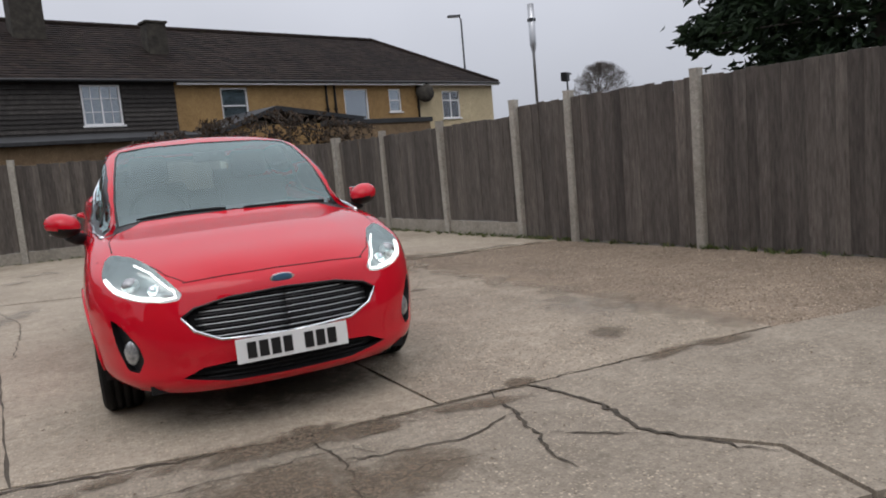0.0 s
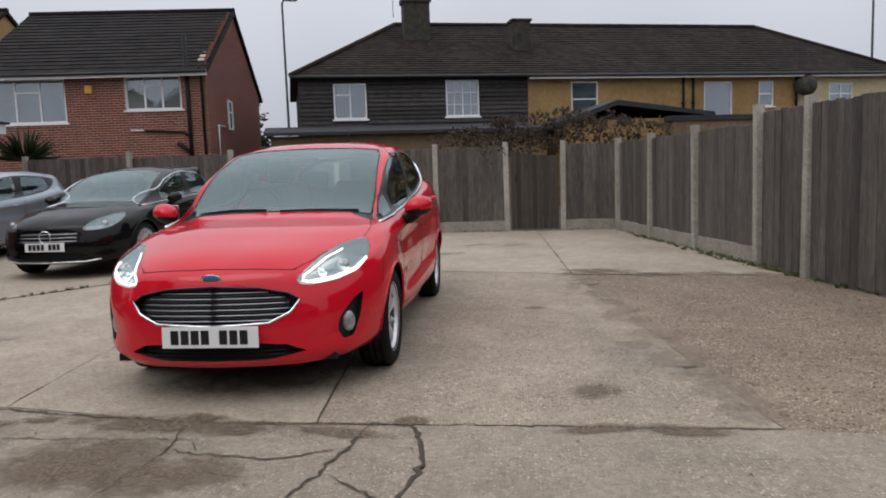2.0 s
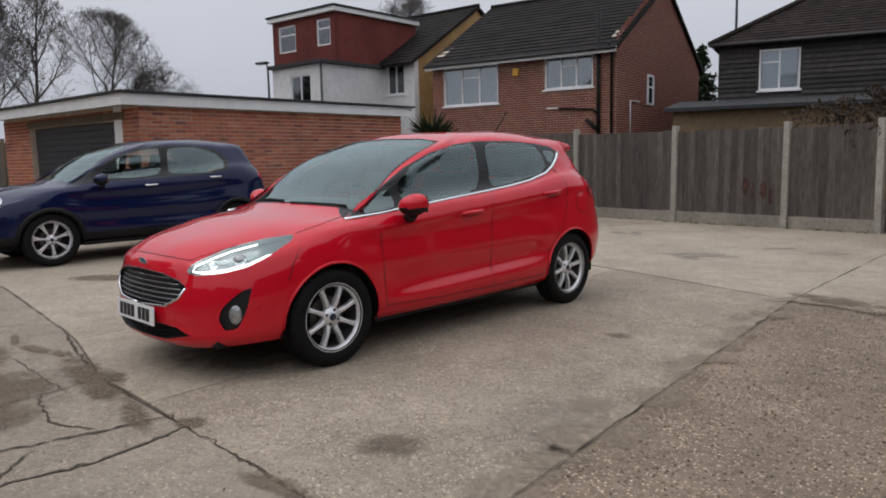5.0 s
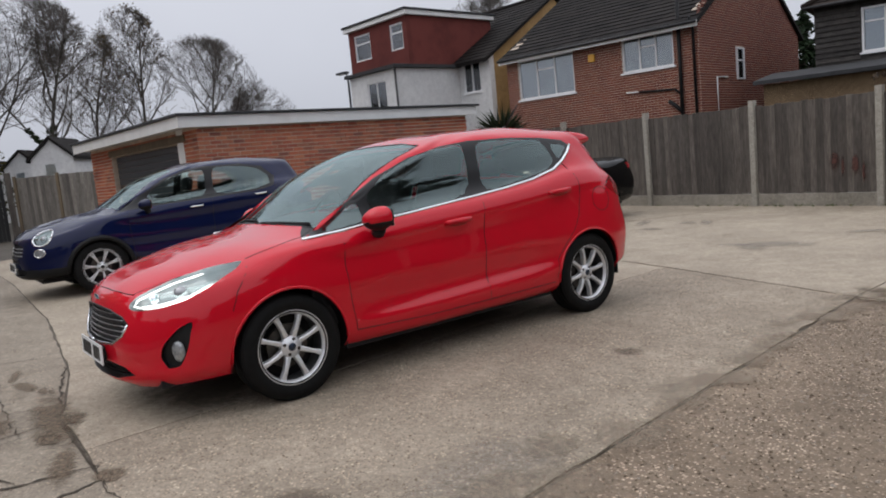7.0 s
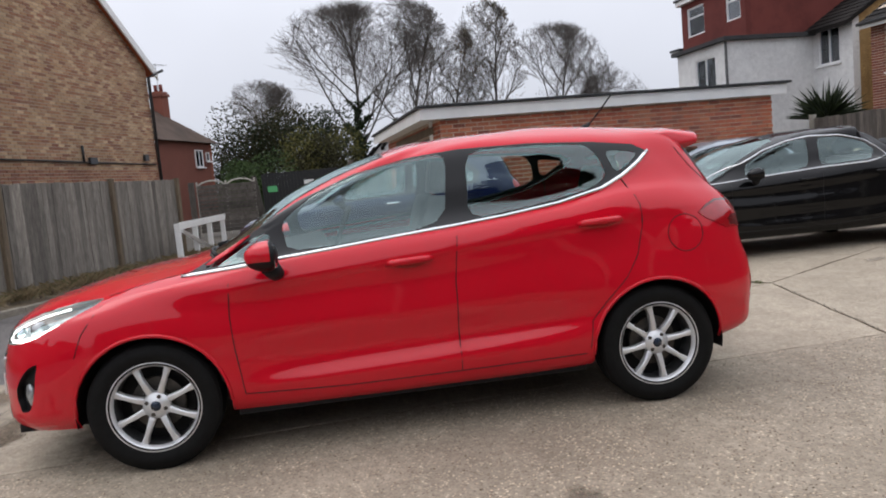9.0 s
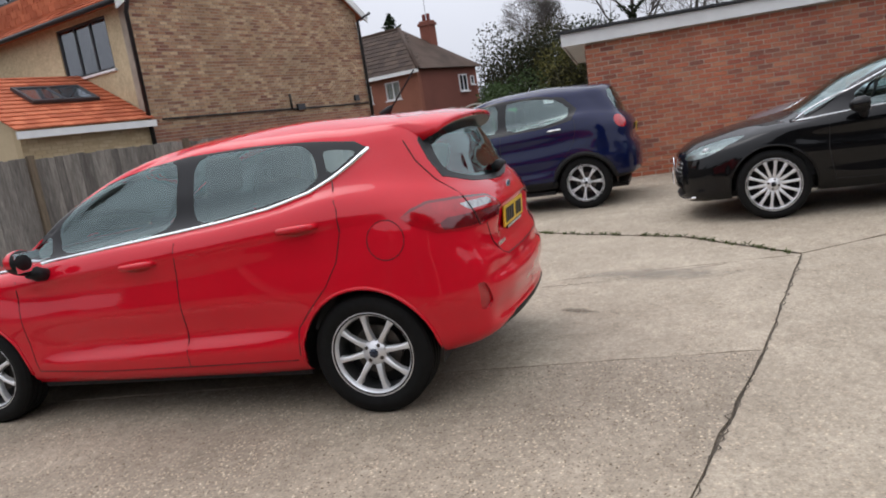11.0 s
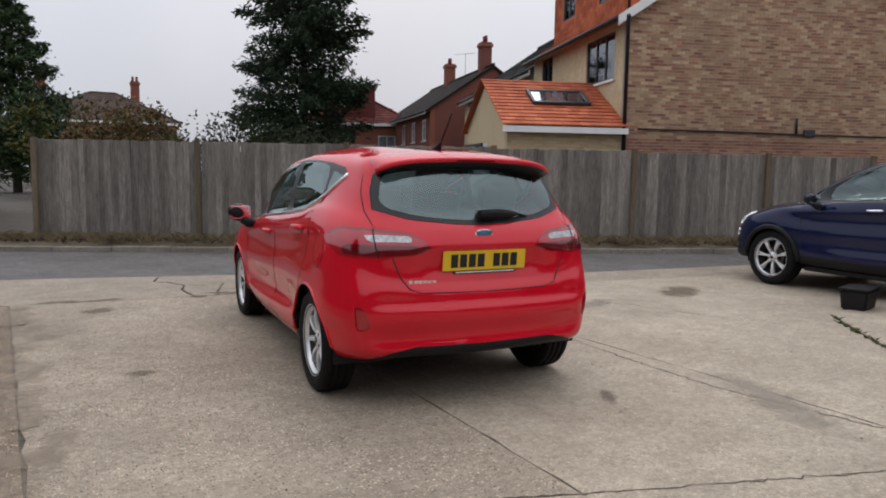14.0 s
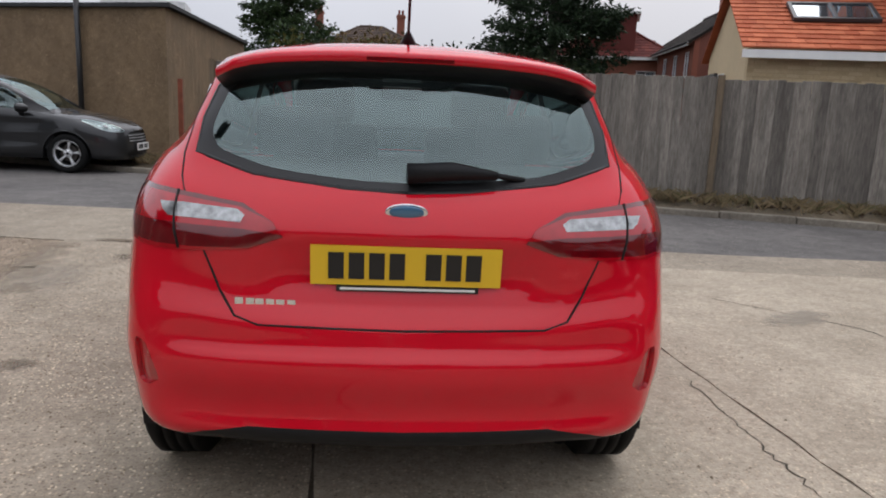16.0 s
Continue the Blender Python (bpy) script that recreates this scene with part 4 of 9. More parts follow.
# low extension with its own gable
EXL, EXD, EXE, EXR = 2.95, 4.4, 2.55, 3.75
bm = bmesh.new()
box(bm, -EXL, -0.02, 0, 0.2, -0.4, EXE)
extrude_profile(bm, [(0.2, -0.4), (EXD, -0.4), (EXD, EXE), (EXD / 2, EXR - 0.1), (0.2, EXE + 0.1)], -EXL, -EXL + 0.2, "x")
part("extension_wall", bm, M["brick_yellow"], buff, "pale yellow brick extension")
bricks(buff, -EXL, -0.02, 1.2, EXE, M["brick_yellow"], 0.0)
k = (EXR - EXE) / (EXD / 2)
for ya, sgn in ((-0.2, 1), (EXD + 0.2, -1)):
    ze = EXE - k * 0.2
    bm = bmesh.new()
    poly(bm, (-EXL - 0.15, ya, ze), (-0.01, ya, ze), (-0.01, EXD / 2, EXR), (-EXL - 0.15, EXD / 2, EXR))
    part("extension_roof", bm, M["roof_orange"], buff)
    tile_roof(buff, (-EXL - 0.15, ya, ze), (1, 0, 0), (0, sgn * (EXD / 2 + 0.2), EXR - ze), EXL + 0.13, math.hypot(EXD / 2 + 0.2, EXR - ze), M["roof_orange"], 0.24, 0.2)
part("extension_fascia", boxes((-EXL - 0.15, -0.02, -0.24, -0.2, EXE - 0.28, EXE - 0.14)), M["white_paint"], buff, "white fascia board")
sky_m = Matrix.Translation((-2.1, 0.75, EXE + k * 0.75 + 0.05)) @ Matrix.Rotation(math.atan(k), 4, "X")
sk = bmesh.new()
for q in ((0, 1.5, 0, 0.07, 0, 0.07), (0, 1.5, 0.73, 0.8, 0, 0.07), (0, 0.07, 0.07, 0.73, 0, 0.07), (1.43, 1.5, 0.07, 0.73, 0, 0.07), (0.72, 0.78, 0.07, 0.73, 0, 0.07)):
    box(sk, *q)
bmesh.ops.transform(sk, matrix=sky_m, verts=sk.verts[:])
skylight = part("skylight", sk, M["dark_frame"], buff, "dark framed skylight")
sk = boxes((0.07, 0.72, 0.07, 0.73, 0.03, 0.045), (0.78, 1.43, 0.07, 0.73, 0.03, 0.045))
bmesh.ops.transform(sk, matrix=sky_m, verts=sk.verts[:])
M["mirror_pane"] = plain("skylight_glass", (0.5, 0.55, 0.6), 0.05, 0.9, 0.02)
part("pane", sk, M["mirror_pane"], skylight)
ext_gab = Matrix.Rotation(radians(-90), 4, "Z") @ Matrix.Translation((-EXD, -EXL, 0))
window(buff, 1.1, 0.9, 2.2, 1.15, cols=4, frame=M["dark_frame"], m=ext_gab @ Matrix.Translation((0, -0.4, 0)), sill=False, transoms=[(0, .75), (1, .75), (2, .75), (3, .75)])


def far_house(name, m, w, d, eave, ridge, wall, roof, wins, label, hip=False, chimneys=(), fascia=True, tw=0.4, tl=0.35):
    """A plainer house further off: x along its front, y into it."""
    root = thing(name, m, label, "house")
    bm = bmesh.new()
    wall_with_openings(bm, 0, w, -0.1, eave, 0, 0.25, [q[:4] for q in wins])
    part("wall", bm, wall, root)
    for xa, xb in ((0, 0.25), (w - 0.25, w)):
        bm = bmesh.new()
        if hip:
            box(bm, xa, xb, 0.25, d - 0.25, -0.1, eave)
        else:
            extrude_profile(bm, [(0.25, -0.1), (d, -0.1), (d, eave), (d / 2, ridge - 0.1), (0.25, eave + 0.1)], xa, xb, "x")
        part("side_wall", bm, wall, root)
    part("back_wall", boxes((0.0 if hip else 0.25, w if hip else w - 0.25, d - 0.25, d, -0.1, eave)), wall, root)
    for q in wins:
        window(root, q[0], q[1], q[2], q[3], cols=q[4] if len(q) > 4 else 2)
    if hip:
        h = min(d / 2, w / 2) * 0.98
        ov = 0.3
        ring = [(-ov, -ov, eave), (w + ov, -ov, eave), (w + ov, d + ov, eave), (-ov, d + ov, eave)]
        r0, r1 = (h, d / 2, ridge), (w - h, d / 2, ridge)
        bm = bmesh.new()
        poly(bm, ring[0], ring[1], r1, r0)
        poly(bm, ring[2], ring[3], r0, r1)
        poly(bm, ring[1], ring[2], r1)
        poly(bm, ring[3], ring[0], r0)
        poly(bm, *ring[::-1])
        part("roof", bm, M[roof], root)
        sl = math.hypot(d / 2 + ov, ridge - eave)
        W = w + 2 * ov
        tile_roof(root, ring[0], (1, 0, 0), (0, d / 2 + ov, ridge - eave), W, sl, M[roof], tw, tl, lambda a, b: (h + ov) * b / sl < a + 0.1 and a < W - (h + ov) * b / sl + 0.1)
        for a, b in ((ring[0], r0), (ring[1], r1), (r0, r1)):
            pipe(root, [a, b], 0.1, M[roof], "ridge_tiles")
        if fascia:
            part("fascia", boxes((-ov, w + ov, -ov - 0.02, -ov, eave - 0.16, eave + 0.01)), M["white_paint"], root)
    else:
        gable_roof(root, 0, w, 0, d, eave, ridge, roof, tw=tw, tl=tl, fascia=fascia)
    for cx, cy, cz in chimneys:
        chim = part("chimney", boxes((cx - 0.3, cx + 0.3, cy - 0.3, cy + 0.3, ridge - 1.2, cz), (cx - 0.36, cx + 0.36, cy - 0.36, cy + 0.36, cz - 0.25, cz - 0.1)), M["brick_dull"], root)
        bm = bmesh.new()
        for dx in (-0.14, 0.14):
            tube(bm, [(cx + dx, cy, cz), (cx + dx, cy, cz + 0.35)], 0.09, 10)
        part("chimney_pot", bm, M["roof_red"], chim, smooth=True)
    return root


def row_wins(n, w, z, ww, hh, x0=0.8):
    step = (w - 2 * x0 - ww) / max(1, n - 1)
    return [(x0 + k * step, z, ww, hh) for k in range(n)]


# terrace in line with the buff house, further along
tx = Vector((math.cos(EG), math.sin(EG)))
ty = Vector((-math.sin(EG), math.cos(EG)))


def beyond(a, b):
    q = Vector((-9.5, -7.3)) + tx * a + ty * b
    return q.x, q.y


FR = EG - math.pi / 2
far_house("buff_terrace_house", hold(*beyond(0, 19.6), FR), 12.0, 7.6, 5.0, 7.6, M["render_cream"], "roof_dark", row_wins(4, 12.0, 3.5, 1.3, 1.1), "buff terraced house with a dark tiled roof")
terr_m = hold(-15.7, -41.1, radians(80.5))
far_house("brick_terrace_house", terr_m, 13.0, 6.8, 4.7, 7.0, M["brick_dull"], "roof_brown", row_wins(5, 13.0, 3.0, 1.0, 1.15), "dull red brick terraced house with two chimneys", chimneys=((4.6, 3.4, 8.2), (11.6, 3.4, 8.4)))
far_house("red_tiled_house", hold(-9.3, -38.85, radians(163)), 7.0, 6.5, 4.35, 6.5, M["brick_dull"], "roof_red", [(1.0, 2.4, 1.1, 1.2), (4.9, 2.4, 1.1, 1.2)], "house with a dull red tiled roof and tile-hung dormer", hip=True)
far_house("brown_hipped_house", hold(6.5, -50, radians(182)), 9.5, 8.0, 4.6, 6.9, M["brick_dull"], "roof_grey", row_wins(3, 9.5, 2.9, 1.2, 1.1), "brown tiled hipped house behind the garden trees", hip=True, chimneys=((0.7, 4, 7.9), (7.0, 4, 7.9)))
hip_house = far_house("hipped_brick_house", hold(-32.65, -17.3, 1.263), 11.0, 5.3, 4.05, 6.45, M["brick_dull"], "roof_grey", [(6.5, 2.85, 1.6, 0.85), (8.95, 2.85, 0.9, 0.85)], "red brick house with a brown hipped roof and chimneys", hip=True, chimneys=((9.3, 3.9, 6.7), (4.6, 2.7, 6.75)))
window(hip_house, 3.5, 2.85, 0.75, 0.85, m=Matrix.Translation((11.09, 0, 0)) @ Matrix.Rotation(math.pi / 2, 4, "Z"))
window(hip_house, 4.6, 3.15, 0.35, 0.45, cols=1, m=Matrix.Translation((11.09, 0, 0)) @ Matrix.Rotation(math.pi / 2, 4, "Z"))

# ---- white rendered house with a red dormer, beside the brick house ----
wh = thing("white_rendered_house", hold(-18.38, 14.78, 0.08), "white rendered house with a dark roof and red tile-hung loft dormer", "house")
WING_W, DORM_W, MAIN_R = (-2.8, 0.14), (-3.81, 0.0), 1.85
bm = bmesh.new()
wall_with_openings(bm, *WING_W, -0.1, 4.84, -0.88, -0.65, [(-1.7, 3.45, 1.2, 1.05)])
box(bm, -0.09, 0.14, -0.65, 2.4, -0.1, 4.84)
box(bm, -2.8, -2.57, -0.65, 2.4, -0.1, 4.84)
part("wing_wall", bm, M["render_white"], wh, "white rendered rear wing")
window(wh, -1.7, 3.45, 1.2, 1.05, cols=2, m=Matrix.Translation((0, -0.88, 0)), dark=True)
part("wing_roof", boxes((-2.95, 0.3, -1.05, 2.5, 4.84, 4.97), bev=0.01), M["felt"], wh, "black felt roof edge")
pipe(wh, [(0.2, -0.95, 4.8), (0.2, -0.95, 0.1)], 0.045)
bm = bmesh.new()
wall_with_openings(bm, 0.14, MAIN_R, -0.1, 5.1, 2.4, 2.65, [(0.36, 3.8, 0.95, 1.15)])
part("wall", bm, M["render_white"], wh)
part("wall", boxes((-6.0, -2.8, 2.4, 2.65, -0.1, 5.1)), M["render_white"], wh)
window(wh, 0.36, 3.8, 0.95, 1.15, cols=2, m=Matrix.Translation((0, 2.4, 0)), dark=True)
bm = bmesh.new()
extrude_profile(bm, [(2.65, -0.1), (10.6, -0.1), (10.6, 5.1), (6.5, 7.5), (2.65, 5.25)], MAIN_R - 0.25, MAIN_R, "x")
part("gable_wall", bm, M["render_ochre"], wh, "ochre rendered gable wall")
gable_roof(wh, -6.0, MAIN_R, 2.4, 10.6, 5.13, 7.65, "roof_dark", fascia=False)
bm = bmesh.new()
wall_with_openings(bm, *DORM_W, 4.98, 6.85, 0.0, 0.2, [(-3.45, 5.6, 1.1, 1.05), (-1.07, 5.65, 0.8, 1.0)])
box(bm, -0.2, 0.0, 0.2, 4.6, 4.98, 6.85)
box(bm, -3.81, -3.61, 0.2, 4.6, 4.98, 6.85)
part("dormer", bm, M["roof_red"], wh, "dull red tile-hung dormer")
tile_roof(wh, (-3.81, -0.002, 4.98), (1, 0, 0), (0, -0.0001, 1), 3.81, 0.55, M["roof_red"], 0.2, 0.12, lift=0.015)
tile_roof(wh, (0.002, 0.0, 4.98), (0, 1, 0), (0.0001, 0, 1), 3.6, 1.8, M["roof_red"], 0.2, 0.12, lift=0.015)
part("dormer_fascia", boxes((-3.95, 0.14, -0.16, 4.7, 6.85, 7.02), bev=0.01), M["white_paint"], wh, "white painted fascia")
part("dormer_felt", boxes((-4.0, 0.19, -0.21, 4.75, 7.02, 7.1), bev=0.01), M["felt"], wh, "black felt flat roof")
window(wh, -3.45, 5.6, 1.1, 1.05, cols=1, transoms=[(0, 0.65)], sill=False)
window(wh, -1.07, 5.65, 0.8, 1.0, cols=1, transoms=[(0, 0.65)], sill=False)

# ---- pebbledashed shed across the lane ----
shed = thing("rendered_outbuilding", pose(4.5, -9.95, 0), "brown pebbledashed outbuilding with a felt roof", "outbuilding")
bm = bmesh.new()
prism(bm, [(0, 0), (8.0, -3.25), (8.4, -12.8), (0.4, -9.55)], 0, 2.86)
part("wall", bm, M["render_brown"], shed)
bm = bmesh.new()
prism(bm, [(-0.12, 0.14), (8.1, -3.2), (8.5, -12.9), (0.28, -9.65)], 2.864, 2.94)
part("roof", bm, M["felt"], shed, "dark felt roof")
pipe(shed, [(1.95, -0.68, 3.2), (1.95, -0.68, 0.1)], 0.055)
M["rust"] = plain("rusty_red_steel", (0.22, 0.06, 0.03), 0.7, 0.2, 0.3, 10)
rp = thing("rusty_post", pose(3.92, -8.75, 0), "rusty red steel post", "post")
part("post_shaft", boxes((-0.04, 0.04, -0.04, 0.04, -0.05, 1.5), bev=0.006), M["rust"], rp)

# ---- cars ----
def hermite(pts, per):
    """A smooth curve through points: chord-length cubic with damped tangents."""
    pts = np.array(pts, float)
    n = len(pts)
    d = np.maximum(np.linalg.norm(np.diff(pts, axis=0), axis=1), 1e-6)
    tan = np.zeros_like(pts)
    for i in range(n):
        if i == 0:
            tan[i] = (pts[1] - pts[0]) / d[0]
        elif i == n - 1:
            tan[i] = (pts[-1] - pts[-2]) / d[-1]
        else:
            a, b = (pts[i] - pts[i - 1]) / d[i - 1], (pts[i + 1] - pts[i]) / d[i]
            tan[i] = (a * d[i] + b * d[i - 1]) / (d[i] + d[i - 1])
    out = []
    for i in range(n - 1):
        h = d[i]
        for k in range(per):
            t = k / per
            out.append((2 * t ** 3 - 3 * t ** 2 + 1) * pts[i] + (t ** 3 - 2 * t ** 2 + t) * h * tan[i] + (-2 * t ** 3 + 3 * t ** 2) * pts[i + 1] + (t ** 3 - t ** 2) * h * tan[i + 1])
    out.append(pts[-1])
    return np.array(out)


def loft(rings, per_ring=6, per_col=8):
    """Half a car body from its feature lines, each running from the front's middle round the side to the rear's middle."""
    net = np.array([hermite(r, per_col) for r in rings])
    # keep the middle columns straight ahead at the plane of symmetry
    cols = [hermite(net[:, c, :], per_ring) for c in range(net.shape[1])]
    g = np.array(cols)          # columns x rows x 3
    g[0, :, 0] = 0
    g[-1, :, 0] = 0
    g[:, -1, 0] = 0
    return g


def half_mesh(g):
    bm = bmesh.new()
    vs = [[bm.verts.new(p) for p in col] for col in g]
    for c0, c1 in zip(vs, vs[1:]):
        for i in range(len(c0) - 1):
            q = [c0[i], c1[i], c1[i + 1], c0[i + 1]]
            try:
                bm.faces.new(q)
            except ValueError:
                pass
    bmesh.ops.remove_doubles(bm, verts=bm.verts[:], dist=0.0004)
    bmesh.ops.recalc_face_normals(bm, faces=bm.faces[:])
    return bm


def fit_ring(x, y, z):
    return list(zip(x, y, z))


HATCH = [
    fit_ring((0, .25, .48, .63, .74, .76, .77, .78, .78, .78, .77, .74, .64, .46, .23, 0),
             (-.80, -.78, -.72, -.60, -.40, 0, .4, .9, 1.5, 2.05, 2.5, 2.85, 3.03, 3.09, 3.12, 3.13),
             (.20, .20, .205, .215, .23, .24, .23, .225, .225, .23, .25, .28, .30, .31, .31, .31)),
    fit_ring((0, .25, .49, .655, .775, .80, .80, .815, .815, .815, .81, .78, .675, .48, .24, 0),
             (-.845, -.825, -.755, -.63, -.40, 0, .4, .9, 1.5, 2.05, 2.5, 2.86, 3.06, 3.125, 3.155, 3.165),
             (.235, .235, .24, .25, .27, .28, .26, .25, .25, .255, .28, .31, .33, .34, .34, .34)),
    fit_ring((0, .25, .5, .675, .80, .84, .832, .85, .855, .855, .85, .815, .72, .505, .255, 0),
             (-.855, -.835, -.765, -.62, -.40, 0, .4, .9, 1.5, 2.05, 2.5, 2.87, 3.06, 3.14, 3.17, 3.18),
             (.34, .34, .35, .37, .40, .44, .36, .35, .355, .37, .46, .44, .45, .45, .45, .45)),
    fit_ring((0, .25, .5, .685, .81, .855, .834, .838, .841, .846, .862, .828, .738, .505, .255, 0),
             (-.855, -.838, -.765, -.61, -.38, 0, .4, .9, 1.5, 2.05, 2.5, 2.88, 3.06, 3.15, 3.178, 3.185),
             (.46, .46, .47, .49, .52, .58, .48, .46, .465, .48, .60, .55, .56, .56, .56, .56)),
    fit_ring((0, .25, .5, .685, .81, .85, .84, .846, .85, .853, .855, .82, .73, .508, .255, 0),
             (-.83, -.81, -.735, -.58, -.35, 0, .4, .9, 1.5, 2.05, 2.5, 2.88, 3.055, 3.14, 3.165, 3.17),
             (.60, .60, .605, .61, .64, .67, .62, .60, .605, .62, .70, .66, .66, .65, .645, .64)),
    fit_ring((0, .25, .49, .67, .795, .832, .822, .826, .829, .834, .842, .822, .73, .50, .245, 0),
             (-.80, -.78, -.70, -.54, -.30, 0, .4, .9, 1.5, 2.05, 2.5, 2.83, 3.015, 3.098, 3.105, 3.105),
             (.685, .685, .69, .70, .735, .76, .74, .735, .755, .79, .81, .80, .78, .735, .725, .72)),
    fit_ring((0, .24, .47, .63, .755, .802, .822, .835, .84, .84, .834, .80, .712, .495, .242, 0),
             (-.765, -.745, -.66, -.47, -.20, .05, .4, .9, 1.5, 2.05, 2.5, 2.80, 2.99, 3.095, 3.125, 3.13),
             (.715, .72, .725, .75, .80, .835, .84, .855, .885, .925, .955, .965, .945, .91, .905, .905)),
    fit_ring((0, .23, .43, .57, .69, .75, .782, .795, .797, .793, .782, .75, .668, .475, .232, 0),
             (-.35, -.345, -.31, -.22, -.03, .14, .42, .9, 1.5, 2.05, 2.45, 2.74, 2.955, 3.05, 3.085, 3.09),
             (.865, .862, .855, .85, .868, .876, .895, .945, .985, 1.04, 1.09, 1.07, 1.03, 1.0, .99, .985)),
    fit_ring((0, .22, .41, .545, .655, .715, .745, .752, .752, .748, .732, .70, .632, .452, .214, 0),
             (.27, .285, .31, .33, .30, .20, .52, .95, 1.5, 2.05, 2.42, 2.70, 2.915, 3.0, 3.03, 3.035),
             (.985, .983, .975, .96, .925, .895, .925, .968, 1.01, 1.065, 1.13, 1.13, 1.085, 1.06, 1.048, 1.045)),
    fit_ring((0, .205, .385, .515, .612, .655, .68, .683, .685, .682, .668, .638, .585, .432, .204, 0),
             (.715, .72, .735, .75, .745, .735, .96, 1.2, 1.54, 2.0, 2.35, 2.62, 2.83, 2.92, 2.955, 2.96),
             (1.258, 1.255, 1.246, 1.23, 1.212, 1.19, 1.18, 1.195, 1.215, 1.235, 1.255, 1.255, 1.235, 1.235, 1.235, 1.235)),
    fit_ring((0, .205, .385, .52, .588, .603, .61, .616, .618, .615, .604, .585, .53, .395, .188, 0),
             (1.22, 1.23, 1.25, 1.27, 1.285, 1.29, 1.36, 1.46, 1.62, 1.97, 2.28, 2.52, 2.74, 2.81, 2.845, 2.85),
             (1.425, 1.423, 1.417, 1.405, 1.388, 1.372, 1.375, 1.385, 1.392, 1.392, 1.38, 1.365, 1.37, 1.395, 1.41, 1.413)),
    fit_ring((0, .17, .31, .41, .465, .485, .495, .50, .50, .495, .485, .455, .385, .275, .14, 0),
             (1.30, 1.32, 1.35, 1.39, 1.43, 1.46, 1.52, 1.62, 1.76, 2.0, 2.22, 2.42, 2.60, 2.70, 2.75, 2.76),
             (1.447, 1.446, 1.442, 1.438, 1.435, 1.434, 1.436, 1.441, 1.446, 1.446, 1.440, 1.430, 1.426, 1.428, 1.431, 1.432)),
    fit_ring((0,) * 16,
             (1.38, 1.42, 1.46, 1.50, 1.54, 1.58, 1.63, 1.72, 1.84, 2.0, 2.15, 2.3, 2.42, 2.52, 2.6, 2.66),
             (1.460, 1.463, 1.466, 1.468, 1.470, 1.472, 1.474, 1.476, 1.477, 1.475, 1.471, 1.465, 1.458, 1.452, 1.446, 1.443)),
]


def car_paint(name, color, flake=0.0, rough=0.42, coat=1.0):
    """Lacquered car paint with a thin, uneven film of dust."""
    m, n, l, b = material(name)
    v = coords(n, l)
    dust = noise_tex(n, l, v, 2.2, 8, 0.7)
    c = ramp(n, l, dust, [(0.35, color), (0.85, [x * 0.93 + 0.002 for x in color])])
    l.new(c, b.inputs["Base Color"])
    b.inputs["Metallic"].default_value = flake
    b.inputs["Roughness"].default_value = rough
    b.inputs["Specular IOR Level"].default_value = 0.02
    b.inputs["Coat Weight"].default_value = coat
    l.new(ramp(n, l, dust, [(0.4, (0.012, 0.012, 0.012)), (0.9, (0.06, 0.06, 0.06))]), b.inputs["Coat Roughness"])
    return m


M["car_red"] = car_paint("bright_red_car_paint", (0.62, 0.004, 0.018))
from mathutils.bvhtree import BVHTree
from mathutils.kdtree import KDTree


def glass_car(name, tint, base):
    return glass_mat(name, tint, 0.0, base, 1.9, (0.82, 1.0, 0.99))


M["car_glass"] = glass_car("tinted_car_glass", (0.88, 0.98, 0.97), 0.04)
M["car_glass_dark"] = glass_car("dark_car_glass", (0.88, 0.96, 0.95), 0.05)
M["lamp_glass"] = glass_car("clear_lamp_cover", (0.92, 0.95, 0.97), 0.03)
M["black_gloss"] = plain("gloss_black_trim", (0.006, 0.006, 0.007), 0.4, 0, 0.05)
M["black_plastic"] = plain("black_plastic", (0.010, 0.010, 0.011), 0.55, 0, 0.2, 30, spec=0.25)
M["seam"] = plain("dark_gap", (0.004, 0.003, 0.003), 0.8, 0, 0.05)
M["rubber"] = plain("tyre_rubber", (0.006, 0.006, 0.006), 0.7, 0, 0.3, 25, 0.2, spec=0.2)
M["chrome"] = plain("chrome", (0.82, 0.83, 0.85), 0.12, 1.0, 0.03)
M["satin"] = plain("satin_chrome", (0.45, 0.46, 0.47), 0.3, 1.0, 0.03)
M["alloy"] = plain("silver_alloy", (0.78, 0.79, 0.80), 0.34, 0.55, 0.06, 20)
# rim metal coloured darker, as the shade inside the wheel
M["barrel"] = plain("shaded_inner_rim", (0.09, 0.09, 0.092), 0.5, 0.6, 0.2, 20)
M["brake"] = plain("brake_steel", (0.10, 0.092, 0.085), 0.45, 0.8, 0.25, 30)
M["cabin"] = plain("dark_cabin_trim", (0.05, 0.052, 0.055), 0.8, 0, 0.2, 20)
M["seat_cloth"] = plain("dark_seat_cloth", (0.07, 0.073, 0.078), 0.95, 0, 0.25, 40)
M["lamp_red"] = plain("red_lamp_lens", (0.40, 0.003, 0.010), 0.10, 0, 0.18, 22, coat=0.9)
M["lamp_dark_red"] = plain("dark_red_lamp_lens", (0.13, 0.002, 0.005), 0.10, 0, 0.15, 22, coat=1.0)
M["lamp_clear"] = plain("clear_lamp_lens", (0.36, 0.37, 0.375), 0.15, 0.45, 0.45, 45, coat=1.0)
M["lamp_inside"] = plain("lamp_housing", (0.42, 0.425, 0.43), 0.3, 0.6, 0.25, 14)
M["plate_white"] = plain("white_plate", (0.80, 0.80, 0.78), 0.35, 0, 0.02, 5)
